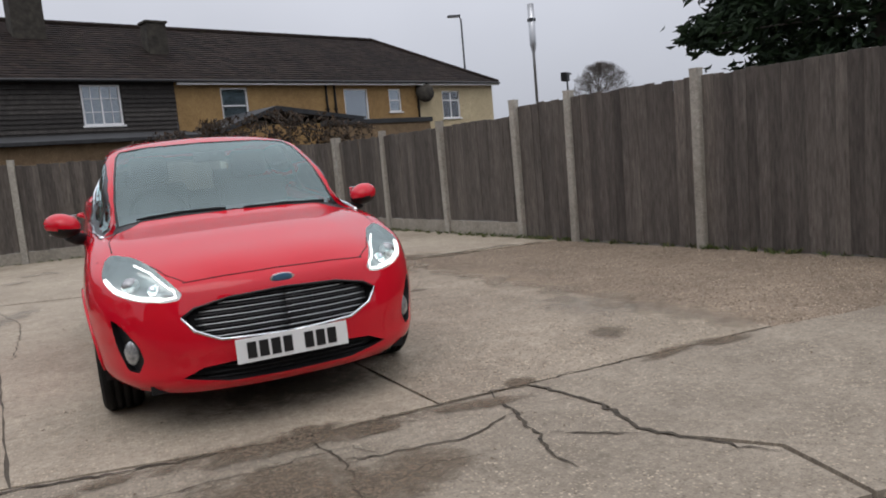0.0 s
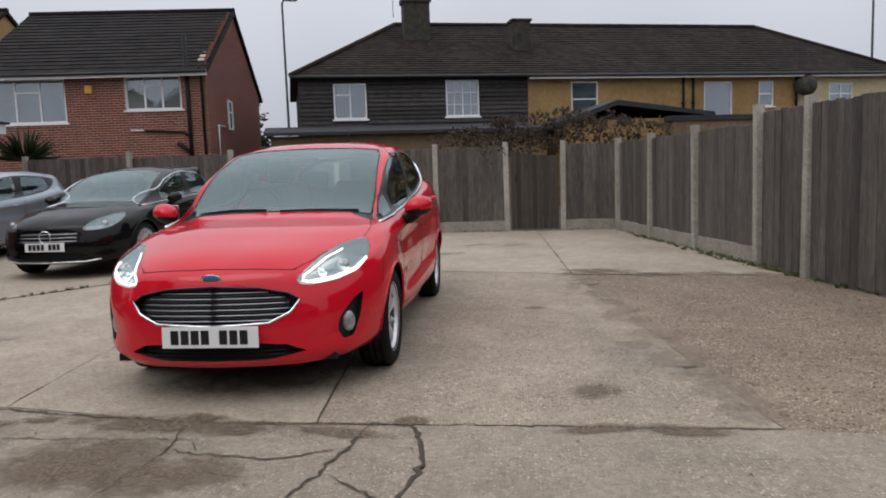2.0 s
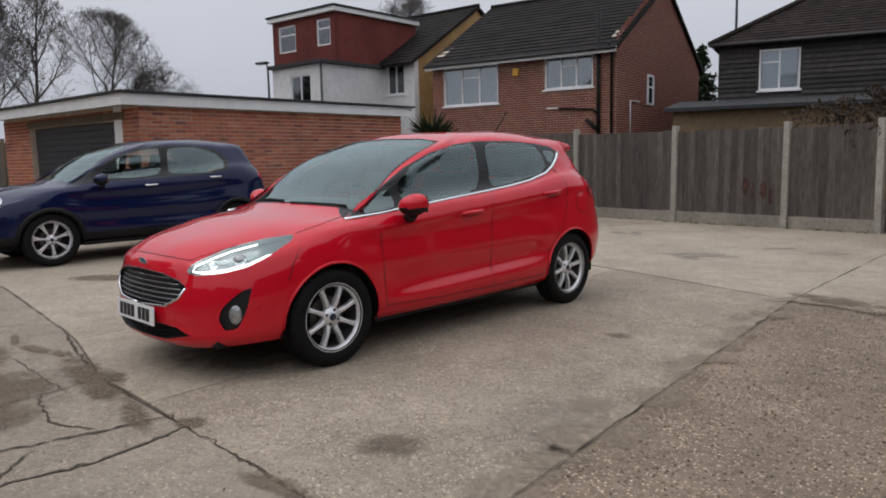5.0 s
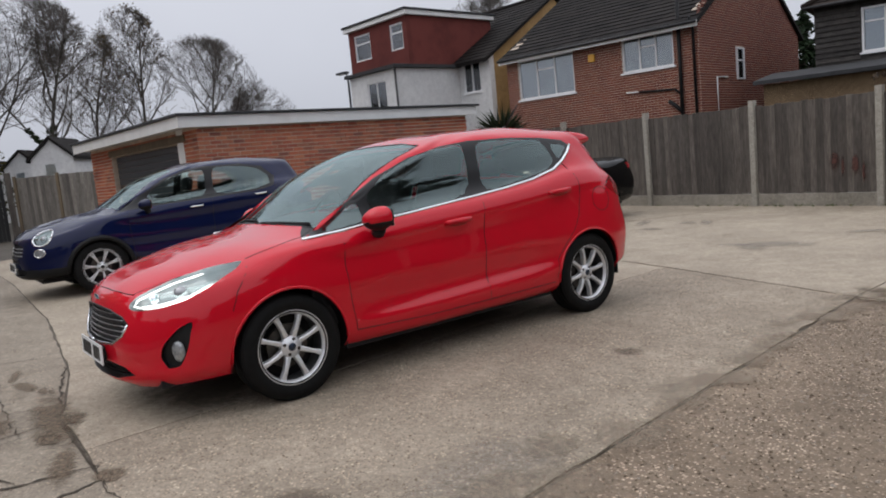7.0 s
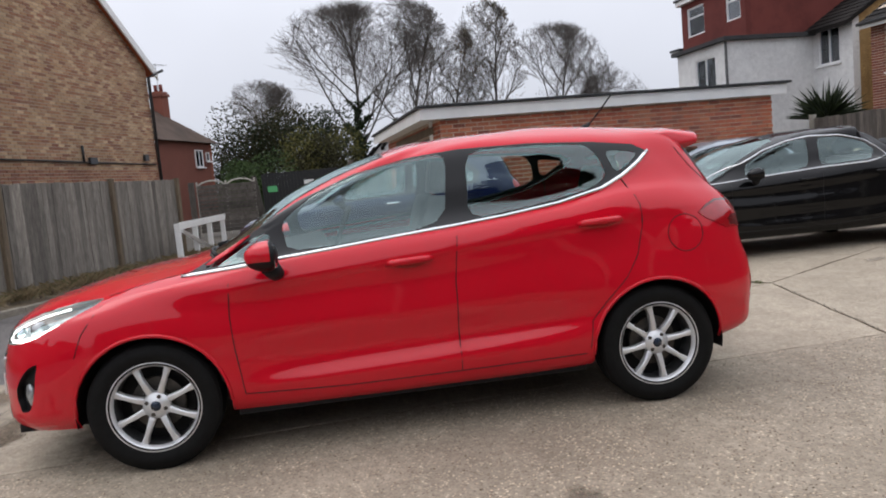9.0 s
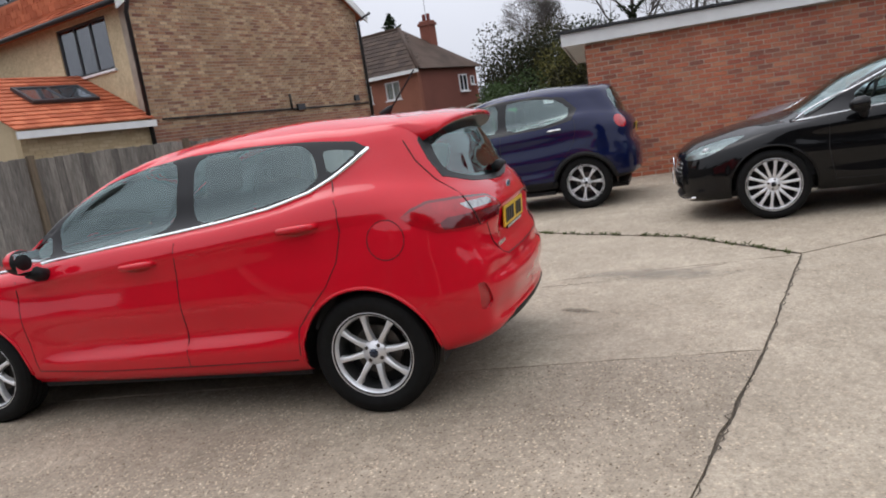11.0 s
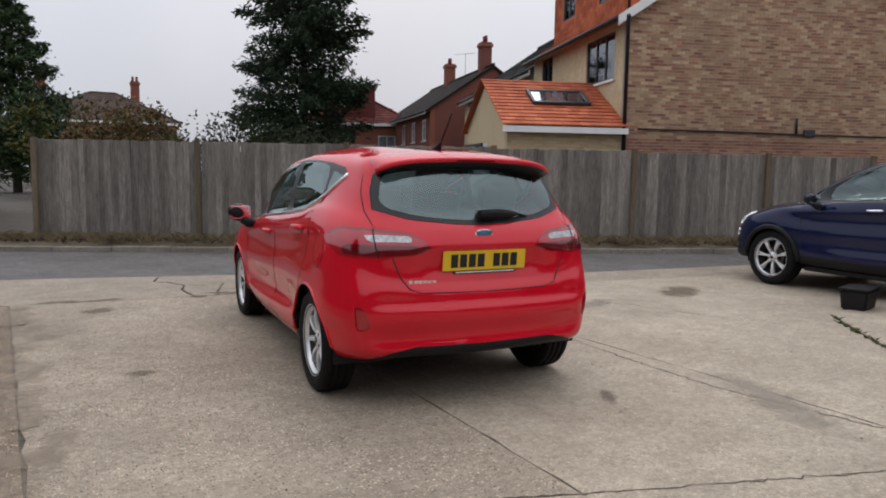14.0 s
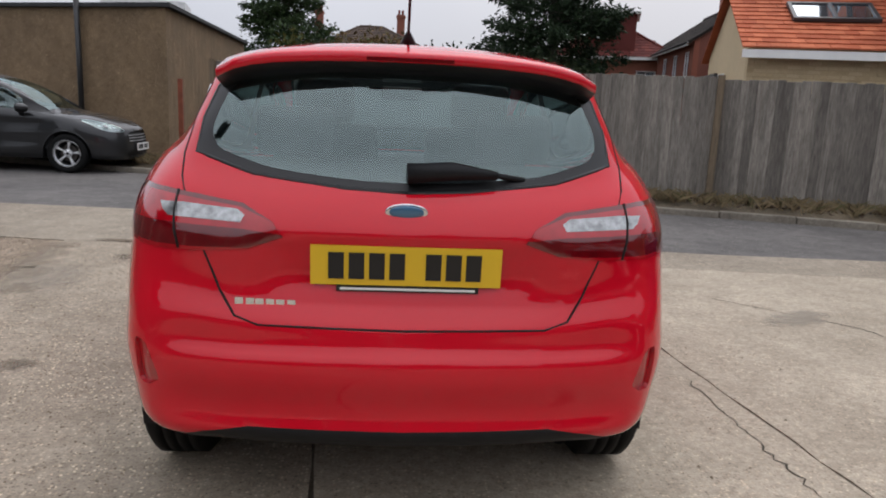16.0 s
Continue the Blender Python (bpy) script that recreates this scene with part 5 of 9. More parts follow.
M["plate_yellow"] = plain("yellow_plate", (0.78, 0.50, 0.02), 0.35, 0, 0.03, 5)
M["plate_black"] = plain("plate_black", (0.01, 0.01, 0.01), 0.4, 0, 0.05)
M["hub_blue"] = plain("hub_cap_blue", (0.012, 0.024, 0.05), 0.25, 0.2, 0.1, coat=0.6)
M["badge_blue"] = plain("badge_blue", (0.05, 0.15, 0.26), 0.2, 0.2, 0.1, coat=1.0)
drl, _n, _l, _b = material("daytime_lamp_glow")
_b.inputs["Emission Color"].default_value = (1.0, 0.97, 0.9, 1)
_b.inputs["Emission Strength"].default_value = 2.8
M["drl"] = drl


def in_poly(u, v, p):
    hit = False
    j = len(p) - 1
    for i in range(len(p)):
        if (p[i][1] > v) != (p[j][1] > v) and u < (p[j][0] - p[i][0]) * (v - p[i][1]) / (p[j][1] - p[i][1]) + p[i][0]:
            hit = not hit
        j = i
    return hit


class View:
    """A flat drawing plane for outlines on the body: U and V axes, and which faces it may mark."""
    def __init__(self, U, V, O=(0, 0, 0), want=None):
        self.U, self.V, self.O = Vector(U).normalized(), Vector(V).normalized(), Vector(O)
        self.W = self.U.cross(self.V)
        self.want = want or (lambda c, n: True)

    def uv(self, p):
        q = p - self.O
        return q.dot(self.U), q.dot(self.V)

    def at(self, u, v, w=0.0):
        return self.O + self.U * u + self.V * v + self.W * w


def smooth_poly(p, per=3, closed=True):
    """Rounds the corners of an outline a little."""
    out = []
    n = len(p)
    for i in range(n):
        a, b, c = Vector(p[i - 1]), Vector(p[i]), Vector(p[(i + 1) % n])
        k = 0.22
        out += [tuple(b + (a - b) * k), tuple(b + ((a - b) + (c - b)) * k * 0.28), tuple(b + (c - b) * k)]
    return out


def cut_outline(bm, view, outline):
    """Cuts an outline into the body's faces, so that a region can be lifted out cleanly."""
    n = len(outline)
    us, vs = [p[0] for p in outline], [p[1] for p in outline]
    box_all = (min(us), max(us), min(vs), max(vs))

    def over(f, b):
        q = [view.uv(v.co) for v in f.verts]
        return not (max(t[0] for t in q) < b[0] or min(t[0] for t in q) > b[1] or max(t[1] for t in q) < b[2] or min(t[1] for t in q) > b[3])
    cand = [f for f in bm.faces if view.want(f.calc_center_median(), f.normal) and over(f, box_all)]
    for i in range(n):
        a, b = outline[i], outline[(i + 1) % n]
        du, dv = b[0] - a[0], b[1] - a[1]
        if abs(du) + abs(dv) < 1e-5:
            continue
        eb = (min(a[0], b[0]), max(a[0], b[0]), min(a[1], b[1]), max(a[1], b[1]))
        sel = [f for f in cand if over(f, eb)]
        if not sel:
            continue
        chosen = set(sel)
        cand = [f for f in cand if f not in chosen]
        geom = set(sel)
        for f in sel:
            geom.update(f.edges)
            geom.update(f.verts)
        r = bmesh.ops.bisect_plane(bm, geom=list(geom), dist=1e-6, plane_co=view.at(*a), plane_no=view.U * (-dv) + view.V * du)
        cand += [f for f in r["geom"] if isinstance(f, bmesh.types.BMFace)]


def mark(bm, layer, view, outline, tag, only=None):
    for f in bm.faces:
        c = f.calc_center_median()
        if (only is None or f[layer] in only) and view.want(c, f.normal) and in_poly(*view.uv(c), outline):
            f[layer] = tag


class Body:
    """The skin of a car: a smooth half, with regions cut out by outlines and mirrored into parts."""
    def __init__(self, rings, amap=None, sculpt=None):
        if amap:
            rings = [[amap(p) for p in r] for r in rings]
        self.g = loft(rings)
        if sculpt:
            self.g = sculpt(self.g)
        self.bm = half_mesh(self.g)
        self.bm.faces.ensure_lookup_table()
        c = sum((f.calc_center_median() for f in self.bm.faces), Vector()) / len(self.bm.faces)
        self.bm.normal_update()
        far = max(self.bm.faces, key=lambda f: f.calc_center_median().x)
        if far.normal.x < 0:
            bmesh.ops.reverse_faces(self.bm, faces=self.bm.faces[:])
        self.bm.normal_update()
        self.bvh = BVHTree.FromBMesh(self.bm)
        vs = self.bm.verts
        vs.ensure_lookup_table()
        self.kd = KDTree(len(vs))
        self.nrm = []
        for i, v in enumerate(vs):
            self.kd.insert(v.co, i)
            n = v.normal.copy()
            if abs(v.co.x) < 1e-5:
                n.x = 0
                n.normalize()
            self.nrm.append(n)
        self.kd.balance()
        self.tag = self.bm.faces.layers.int.new("tag")
        self.tags = {}

    def normal(self, p):
        n = Vector()
        for co, i, d in self.kd.find_n(Vector((abs(p.x), p.y, p.z)), 4):
            n += self.nrm[i] / (d + 1e-5)
        n.normalize()
        if p.x < 0:
            n.x = -n.x
        return n

    def region(self, name, view, outline, rounded=True, only=None):
        o = smooth_poly(outline) if rounded else outline
        cut_outline(self.bm, view, o)
        self.bm.normal_update()
        k = self.tags.setdefault(name, len(self.tags) + 1)
        mark(self.bm, self.tag, view, o, k, [self.tags[q] if q else 0 for q in only] if only else None)

    def take(self, name, mirror=True, shift=0.0, recess=0.0, side=1):
        """A bmesh of one region; both halves when mirror, else the one side."""
        k = self.tags[name] if name else 0
        out = bmesh.new()
        idx = {}
        for s in ((1, -1) if mirror else (side,)):
            for f in self.bm.faces:
                if f[self.tag] != k:
                    continue
                vs = []
                for v in f.verts:
                    key = (v.index, s if v.co.x > 1e-5 else 0)
                    if key not in idx:
                        co = Vector((v.co.x * s, v.co.y, v.co.z))
                        if shift:
                            co = co + self.normal(co) * shift
                        idx[key] = out.verts.new(co)
                    vs.append(idx[key])
                try:
                    out.faces.new(vs if s > 0 else vs[::-1])
                except ValueError:
                    pass
        if recess:
            src = out.faces[:]
            ex = bmesh.ops.extrude_face_region(out, geom=src)
            for q in ex["geom"]:
                if isinstance(q, bmesh.types.BMVert):
                    q.co -= self.normal(q.co) * recess
            bmesh.ops.delete(out, geom=src, context="FACES_ONLY")
        return out

    def skin(self, pname, name, mat, parent, label="", mirror=True, shift=0.0, side=1):
        """A region as a part whose shading follows the whole body's curve."""
        self.bm.verts.index_update()
        bm = self.take(name, mirror, shift, side=side)
        ob = part(pname, bm, mat, parent, label, recalc=False)
        me = ob.data
        me.shade_smooth()
        me.normals_split_custom_set_from_vertices([self.normal(v.co) for v in me.vertices])
        return ob

    def lay(self, view, pts, lift=0.0, side=1, step=0.04):
        """A line of the drawing plane laid on the skin."""
        out = []
        dense = []
        for a, b in zip(pts, pts[1:]):
            a, b = Vector(a), Vector(b)
            n = max(1, int((b - a).length / step))
            dense += [a + (b - a) * i / n for i in range(n)]
        dense.append(Vector(pts[-1]))
        for q in dense:
            for w0, d in ((4.0, -1), (-4.0, 1)):
                o = view.at(q.x, q.y, w0)
                hits, best = [], None
                p, n, i, dist = self.bvh.ray_cast(o, view.W * d)
                while p is not None and best is None:
                    if view.want(p, self.normal(p)):
                        best = p
                    p, n, i, dist = self.bvh.ray_cast(p + view.W * d * 0.001, view.W * d)
                if best is not None:
                    hits = best
                    break
            if best is not None:
                c = best + self.normal(best) * lift
                out.append(Vector((c.x * side, c.y, c.z)))
        return out

    def seam(self, view, pts, parent, side=1, r=0.0035, mat=None, name="shut_line", lift=-0.001, sides=6):
        q = self.lay(view, pts, lift, side)
        if len(q) < 2:
            return None
        bm = bmesh.new()
        tube(bm, q, r, sides)
        return part(name, bm, mat or M["seam"], parent, smooth=True)


def lathe(bm, profile, sides=48, axis_x=0.0):
    """A profile of (radius, x) turned about the x axis."""
    rings = [[bm.verts.new((x, r * math.cos(2 * math.pi * k / sides), r * math.sin(2 * math.pi * k / sides))) for k in range(sides)] for r, x in profile]
    for a, b in zip(rings, rings[1:]):
        for k in range(sides):
            bm.faces.new((a[k], a[(k + 1) % sides], b[(k + 1) % sides], b[k]))


def wheel(parent, m, radius=0.305, width=0.195, rim=0.213, spokes=8, style="single", metal=None, cap=True, turn=0.0):
    """A road wheel facing +x: tyre, alloy rim with spokes, hub cap, bolts, brake disc."""
    root = new("wheel")
    root.parent = parent
    root.matrix_basis = m @ Matrix.Rotation(turn, 4, "X")
    w = width / 2
    metal = metal or M["alloy"]
    bm = bmesh.new()
    side = radius - rim
    prof = [(rim - 0.012, -w * 0.86), (rim + side * 0.3, -w), (radius - side * 0.28, -w * 0.99), (radius - 0.012, -w * 0.86)]
    for k in range(4):
        x0 = -w * 0.72 + k * w * 0.40
        prof += [(radius, x0 - 0.004), (radius, x0 + w * 0.26), (radius - 0.008, x0 + w * 0.27), (radius - 0.008, x0 + w * 0.36)]
    prof += [(radius - 0.012, w * 0.86), (radius - side * 0.28, w * 0.99), (rim + side * 0.62, w * 1.0), (rim + side * 0.60, w * 1.012), (rim + side * 0.3, w * 1.0), (rim + 0.006, w * 0.90), (rim - 0.012, w * 0.84)]
    lathe(bm, prof, 56)
    part("tyre", bm, M["rubber"], root, smooth=True)
    bm = bmesh.new()
    lathe(bm, [(rim - 0.02, -w * 0.8), (rim - 0.03, 0.0), (rim - 0.024, w * 0.58)], 56)
    part("rim_barrel", bm, M["barrel"], root, smooth=True)
    bm = bmesh.new()
    lathe(bm, [(rim - 0.024, w * 0.56), (rim - 0.022, w * 0.66), (rim - 0.013, w * 0.80), (rim + 0.001, w * 0.9), (rim + 0.004, w * 0.84), (rim - 0.008, w * 0.78)], 56)
    rimo = part("rim", bm, metal, root, smooth=True)
    hub_r, face, dish = 0.062, w * 0.62, 0.012
    for k in range(spokes):
        a = 2 * math.pi * k / spokes
        pairs = [(-0.0, 1.0)] if style == "single" else [(-0.085, 0.6), (0.085, 0.6)]
        for da, ws in pairs:
            bm = bmesh.new()
            secs = []
            for t in (0.0, 0.2, 0.45, 0.7, 0.88, 1.0):
                r = hub_r * 0.7 + (rim - 0.018 - hub_r * 0.7) * t
                hw = (0.0105 + 0.007 * (1 - t) ** 2 + 0.009 * max(0.0, (t - 0.6) / 0.4) ** 2) * ws if style == "single" else 0.009
                ang = a + da * t
                x1 = face - dish * (1 - t) + (0.014 * math.sin(math.pi * t))
                c = Vector((0, math.cos(ang) * r, math.sin(ang) * r))
                n = Vector((0, -math.sin(ang), math.cos(ang)))
                secs.append([bm.verts.new(c + n * hw + Vector((x1 - 0.035, 0, 0))), bm.verts.new(c + n * hw * 0.95 + Vector((x1 - 0.004, 0, 0))), bm.verts.new(c + n * hw * 0.5 + Vector((x1, 0, 0))),
                             bm.verts.new(c - n * hw * 0.5 + Vector((x1, 0, 0))), bm.verts.new(c - n * hw * 0.95 + Vector((x1 - 0.004, 0, 0))), bm.verts.new(c - n * hw + Vector((x1 - 0.035, 0, 0)))])
            for s0, s1 in zip(secs, secs[1:]):
                for i in range(6):
                    bm.faces.new((s0[i], s0[(i + 1) % 6], s1[(i + 1) % 6], s1[i]))
            part("spoke", bm, metal, rimo)
    bm = bmesh.new()
    lathe(bm, [(0.0001, face + 0.004), (0.025, face + 0.004), (0.03, face), (hub_r, face - 0.006), (hub_r + 0.004, face - 0.03), (0.0001, face - 0.03)], 32)
    part("hub", bm, metal, rimo, smooth=True)
    bm = bmesh.new()
    lathe(bm, [(0.0001, face + 0.008), (0.022, face + 0.007), (0.026, face + 0.001)], 24)
    part("hub_cap", bm, M["hub_blue"] if cap else M["black_gloss"], rimo, smooth=True)
    for k in range(4 if style == "single" else 5):
        a = 2 * math.pi * (k + 0.5) / (4 if style == "single" else 5)
        bm = bmesh.new()
        lathe(bm, [(0.0001, face + 0.0), (0.010, face - 0.001), (0.011, face - 0.012)], 8)
        bmesh.ops.translate(bm, verts=bm.verts[:], vec=(0, 0.045 * math.cos(a), 0.045 * math.sin(a)))
        part("bolt", bm, M["brake"], rimo)
    bm = bmesh.new()
    lathe(bm, [(0.0001, 0.012), (0.07, 0.012), (0.072, 0.0), (0.125, 0.0), (0.127, -0.02), (0.0001, -0.02)], 40)
    part("brake_disc", bm, M["brake"], root)
    # added black disc that gives the shade seen between the spokes
    bm = bmesh.new()
    lathe(bm, [(rim - 0.022, -w * 0.5), (0.0001, -w * 0.5)], 40)
    part("wheel_back_shade", bm, M["black_plastic"], root)
    return root


SIDE = View((0, 1, 0), (0, 0, 1), want=lambda c, n: c.x > 0.33 and n.x > 0.12)
SIDE_ALL = View((0, 1, 0), (0, 0, 1), want=lambda c, n: c.x > 0.5)
FRONT = View((1, 0, 0), (0, 0, 1), want=lambda c, n: c.y < 0.0 and n.y < 0.1 and c.x > -0.01)
SCREEN = View((1, 0, 0), (0, 0, 1), want=lambda c, n: 0.15 < c.y < 1.31 and n.y < -0.05)
REAR = View((1, 0, 0), (0, 0, 1), want=lambda c, n: c.y > 2.6 and n.y > 0.1)
PLAN = View((1, 0, 0), (0, 1, 0), want=lambda c, n: n.z > 0.25 and c.z > 0.6 and c.y < 0.6)
HEADL = View((0.819, 0.574, 0), (0, 0, 1), want=lambda c, n: c.y < 0.1 and n.y < 0.6)
TAILV = View((0.766, -0.643, 0), (0, 0, 1), (0, 3, 0), want=lambda c, n: c.y > 2.5 and n.y > -0.3)


def arc_poly(cy, cz, r, n=40):
    return [(cy + r * math.cos(2 * math.pi * k / n), cz + r * math.sin(2 * math.pi * k / n)) for k in range(n)]


def char_bars(bm, x0, x1, z0, z1, y, widths):
    """Plain bars in place of the plate's characters."""
    total = sum(widths)
    x = x0
    for w in widths:
        ww = (x1 - x0) * w / total
        if w > 0.35:
            box(bm, x + ww * 0.14, x + ww * 0.86, y - 0.002, y + 0.001, z0, z1)
        x += ww


def number_plate(parent, m, mat, strip=False):
    """m puts the plate's face towards -y."""
    root = new("number_plate")
    root.parent = parent
    root.matrix_basis = m
    part("plate_panel", boxes((-0.26, 0.26, -0.003, 0.004, -0.0555, 0.0555), bev=0.0015), mat, root)
    xa = -0.212
    for k in range(7):
        part("plate_bar", boxes((xa, xa + 0.042, -0.006, -0.0032, -0.037, 0.037)), M["plate_black"], root)
        xa += 0.055 + (0.044 if k == 3 else 0)
    if strip:
        bm = bmesh.new()
        box(bm, -0.19, 0.20, -0.004, 0.004, -0.073, -0.057)
        part("plate_strip", bm, M["plate_black"], root)
        bm = bmesh.new()
        box(bm, -0.18, 0.19, -0.006, -0.0035, -0.068, -0.062)
        part("strip_bar", bm, M["plate_white"], root)
    return root


def cushion(name, parent, mat, sx, sy, sz, m, bev=0.05, label=""):
    bm = boxes((-sx / 2, sx / 2, -sy / 2, sy / 2, -sz / 2, sz / 2))
    bmesh.ops.bevel(bm, geom=bm.edges[:], offset=bev, segments=3, affect="EDGES", profile=0.6)
    bmesh.ops.transform(bm, matrix=m, verts=bm.verts[:])
    return part(name, bm, mat, parent, label, smooth=True)


def cabin(car, fy=1.15, ry=2.15, w=0.36, rest=True, z=0.0, seats=True):
    """Seats, headrests, dash and wheel behind the glass."""
    cushion("dashboard", car, M["cabin"], 1.32, 0.5, 0.22, pose(0, fy - 0.55, 0.84 + z, 8), 0.06)
    cushion("floor_pan", car, M["cabin"], 1.25, 2.7, 0.12, pose(0, 1.3, 0.30 + z), 0.03)
    for sx in (-1, 1):
        cushion("door_card", car, M["cabin"], 0.04, 2.1, 0.55, pose(sx * 0.70, 1.25, 0.66 + z, 2, 0, 0), 0.015)
        st = cushion("front_seat", car, M["seat_cloth"], 0.5, 0.16, 0.72, pose(sx * w, fy + 0.28, 0.80 + z, -17), 0.06)
        cushion("headrest", st, M["seat_cloth"], 0.27, 0.10, 0.2, pose(sx * w, fy + 0.42, 1.255 + z, -10), 0.045)
        bm = bmesh.new()
        for dx in (-0.06, 0.06):
            tube(bm, [(sx * w + dx, fy + 0.38, 1.1 + z), (sx * w + dx, fy + 0.42, 1.24 + z)], 0.007, 6)
        part("headrest_bar", bm, M["chrome"], st)
        cushion("seat_base", st, M["seat_cloth"], 0.5, 0.5, 0.16, pose(sx * w, fy, 0.52 + z, 6), 0.05)
        cushion("rear_headrest", car, M["seat_cloth"], 0.25, 0.08, 0.16, pose(sx * w, ry + 0.46, 1.16 + z, -14), 0.035)
    cushion("rear_seat", car, M["seat_cloth"], 1.24, 0.16, 0.62, pose(0, ry + 0.33, 0.76 + z, -18), 0.06)
    cushion("rear_bench", car, M["seat_cloth"], 1.24, 0.5, 0.16, pose(0, ry, 0.5 + z, 5), 0.05)
    bm = bmesh.new()
    cm = pose(-w, fy - 0.22, 0.95 + z, 65)
    pts = [cm @ Vector((0.18 * math.cos(2 * math.pi * k / 28), 0.18 * math.sin(2 * math.pi * k / 28), 0)) for k in range(29)]
    tube(bm, pts, 0.014, 8, caps=False)
    tube(bm, [pts[0], pts[14]], 0.016, 6)
    part("steering_wheel", bm, M["black_plastic"], car, smooth=True)


def wing_mirror(car, side, x, y, z, paint, cap_label="painted mirror cap"):
    root = new("wing_mirror")
    root.parent = car
    root.matrix_basis = Matrix.Translation((x * side, y, z)) @ Matrix.Diagonal((side, 1, 1, 1))
    bm = bmesh.new()
    bmesh.ops.create_uvsphere(bm, u_segments=24, v_segments=16, radius=1.0)
    for v in bm.verts:
        p = v.co
        p.x, p.y, p.z = p.x * 0.098, p.y * 0.085 * (1.25 if p.y < 0 else 0.55), p.z * 0.072
        p.y += 0.02 * p.x / 0.1
        p.z += 0.012 * p.x / 0.1
    shell = lambda f: f.calc_center_median().z < -0.018 or f.calc_center_median().y > 0.014
    lower = [f for f in bm.faces if shell(f)]
    b2 = bm.copy()
    bmesh.ops.delete(bm, geom=lower, context="FACES")
    part("mirror_cap", bm, paint, root, cap_label, smooth=True)
    b2.faces.ensure_lookup_table()
    bmesh.ops.delete(b2, geom=[f for f in b2.faces if not shell(f)], context="FACES")
    part("mirror_base", b2, M["black_plastic"], root, "black plastic", smooth=True)
    bm = bmesh.new()
    tube(bm, [(-0.03, 0.0, -0.05), (-0.07, 0.02, -0.085), (-0.135, 0.03, -0.10)], 0.03, 10, radii=[0.045, 0.04, 0.03])
    part("mirror_stalk", bm, M["black_plastic"], root, smooth=True)
    bm = boxes((-0.08, 0.08, 0.035, 0.04, -0.05, 0.055), bev=0.002)
    part("mirror_glass", bm, M["chrome"], root)


def wheelhouse(car, cy, cz, r, x0=0.45, x1=0.80, mat=None):
    for s in (1, -1):
        bm = bmesh.new()
        n = 24
        arc = [(cy + r * math.cos(math.pi * (k / n * 1.1 - 0.05)), cz + r * math.sin(math.pi * (k / n * 1.1 - 0.05))) for k in range(n + 1)]
        a = [bm.verts.new((s * x0, p[0], p[1])) for p in arc]
        b = [bm.verts.new((s * x1, p[0], p[1])) for p in arc]
        for k in range(n):
            bm.faces.new((a[k], a[k + 1], b[k + 1], b[k]))
        c = bm.verts.new((s * x0, cy, cz))
        for k in range(n):
            bm.faces.new((a[k + 1], a[k], c))
        part("wheel_arch_liner", bm, M["black_plastic"], car)


# body red made darker, to paint the shade behind the door handles
M["handle_shade"] = car_paint("red_paint_shade", (0.40, 0.003, 0.007))

# ---- the red hatchback ----
W = 2.493
def step(a, b, v):
    k = np.clip((v - a) / (b - a), 0, 1)
    return k * k * (3 - 2 * k)


def creases(g):
    """Presses the shoulder line, the lower door crease and the rear bumper's ledges into the skin."""
    x, y, z = g[:, :, 0].copy(), g[:, :, 1].copy(), g[:, :, 2].copy()
    door = step(0.3, 0.75, y) * (1 - step(1.75, 2.3, y)) * (x > 0.6)
    low = 0.40 + 0.045 * (y - 0.5)
    g[:, :, 0] -= 0.026 * door * step(low - 0.05, low, z) * (1 - step(low + 0.03, low + 0.34, z))
    flank = step(0.3, 0.9, y) * (1 - step(2.5, 2.9, y)) * (x > 0.6)
    top = 0.795 + 0.075 * (y - 0.3)
    g[:, :, 0] -= 0.013 * flank * (1 - step(top - 0.012, top + 0.02, z)) * step(top - 0.2, top - 0.012, z)
    back = (1 - step(0.56, 0.72, x)) * (y > 2.8)
    g[:, :, 1] -= 0.02 * back * step(0.57, 0.61, z) * (1 - step(0.62, 0.70, z))
    g[:, :, 1] -= 0.018 * back * step(0.36, 0.40, z) * (1 - step(0.42, 0.53, z))
    g[:, :, 1] -= 0.024 * (y > 2.8) * (1 - step(0.30, 0.42, x)) * step(0.75, 0.785, z) * (1 - step(0.885, 0.91, z))
    return g


red = Body(HATCH, None, creases)
DLO = [(.175, .889), (.43, .909), (.66, .934), (1.06, .970), (1.5, 1.006), (1.76, 1.030), (2.04, 1.066), (2.27, 1.118), (2.40, 1.175), (2.575, 1.292), (2.50, 1.334), (2.27, 1.364), (1.94, 1.384), (1.56, 1.384), (1.31, 1.362), (1.03, 1.305), (.75, 1.20), (.54, 1.09)]
red.region("arch", SIDE_ALL, arc_poly(0.0, 0.295, 0.352), False)
red.region("arch_rear", SIDE_ALL, arc_poly(W, 0.295, 0.352), False)
red.region("trim", SIDE, DLO, False)
red.region("glass_front", SIDE, [(.68, .952), (.655, 1.10), (.81, 1.212), (1.07, 1.312), (1.30, 1.352), (1.50, 1.370), (1.455, 1.014)], True, ["trim"])
red.region("glass_rear", SIDE, [(1.575, 1.03), (1.60, 1.373), (2.0, 1.37), (2.235, 1.35), (2.295, 1.28), (2.315, 1.18), (2.215, 1.122), (1.9, 1.066)], True, ["trim"])
red.region("glass_quarter", SIDE, [(2.335, 1.315), (2.525, 1.288), (2.40, 1.20), (2.36, 1.21)], True, ["trim"])
red.region("glass_tri", SIDE, [(.27, .912), (.585, 1.075), (.605, .944)], True, ["trim"])
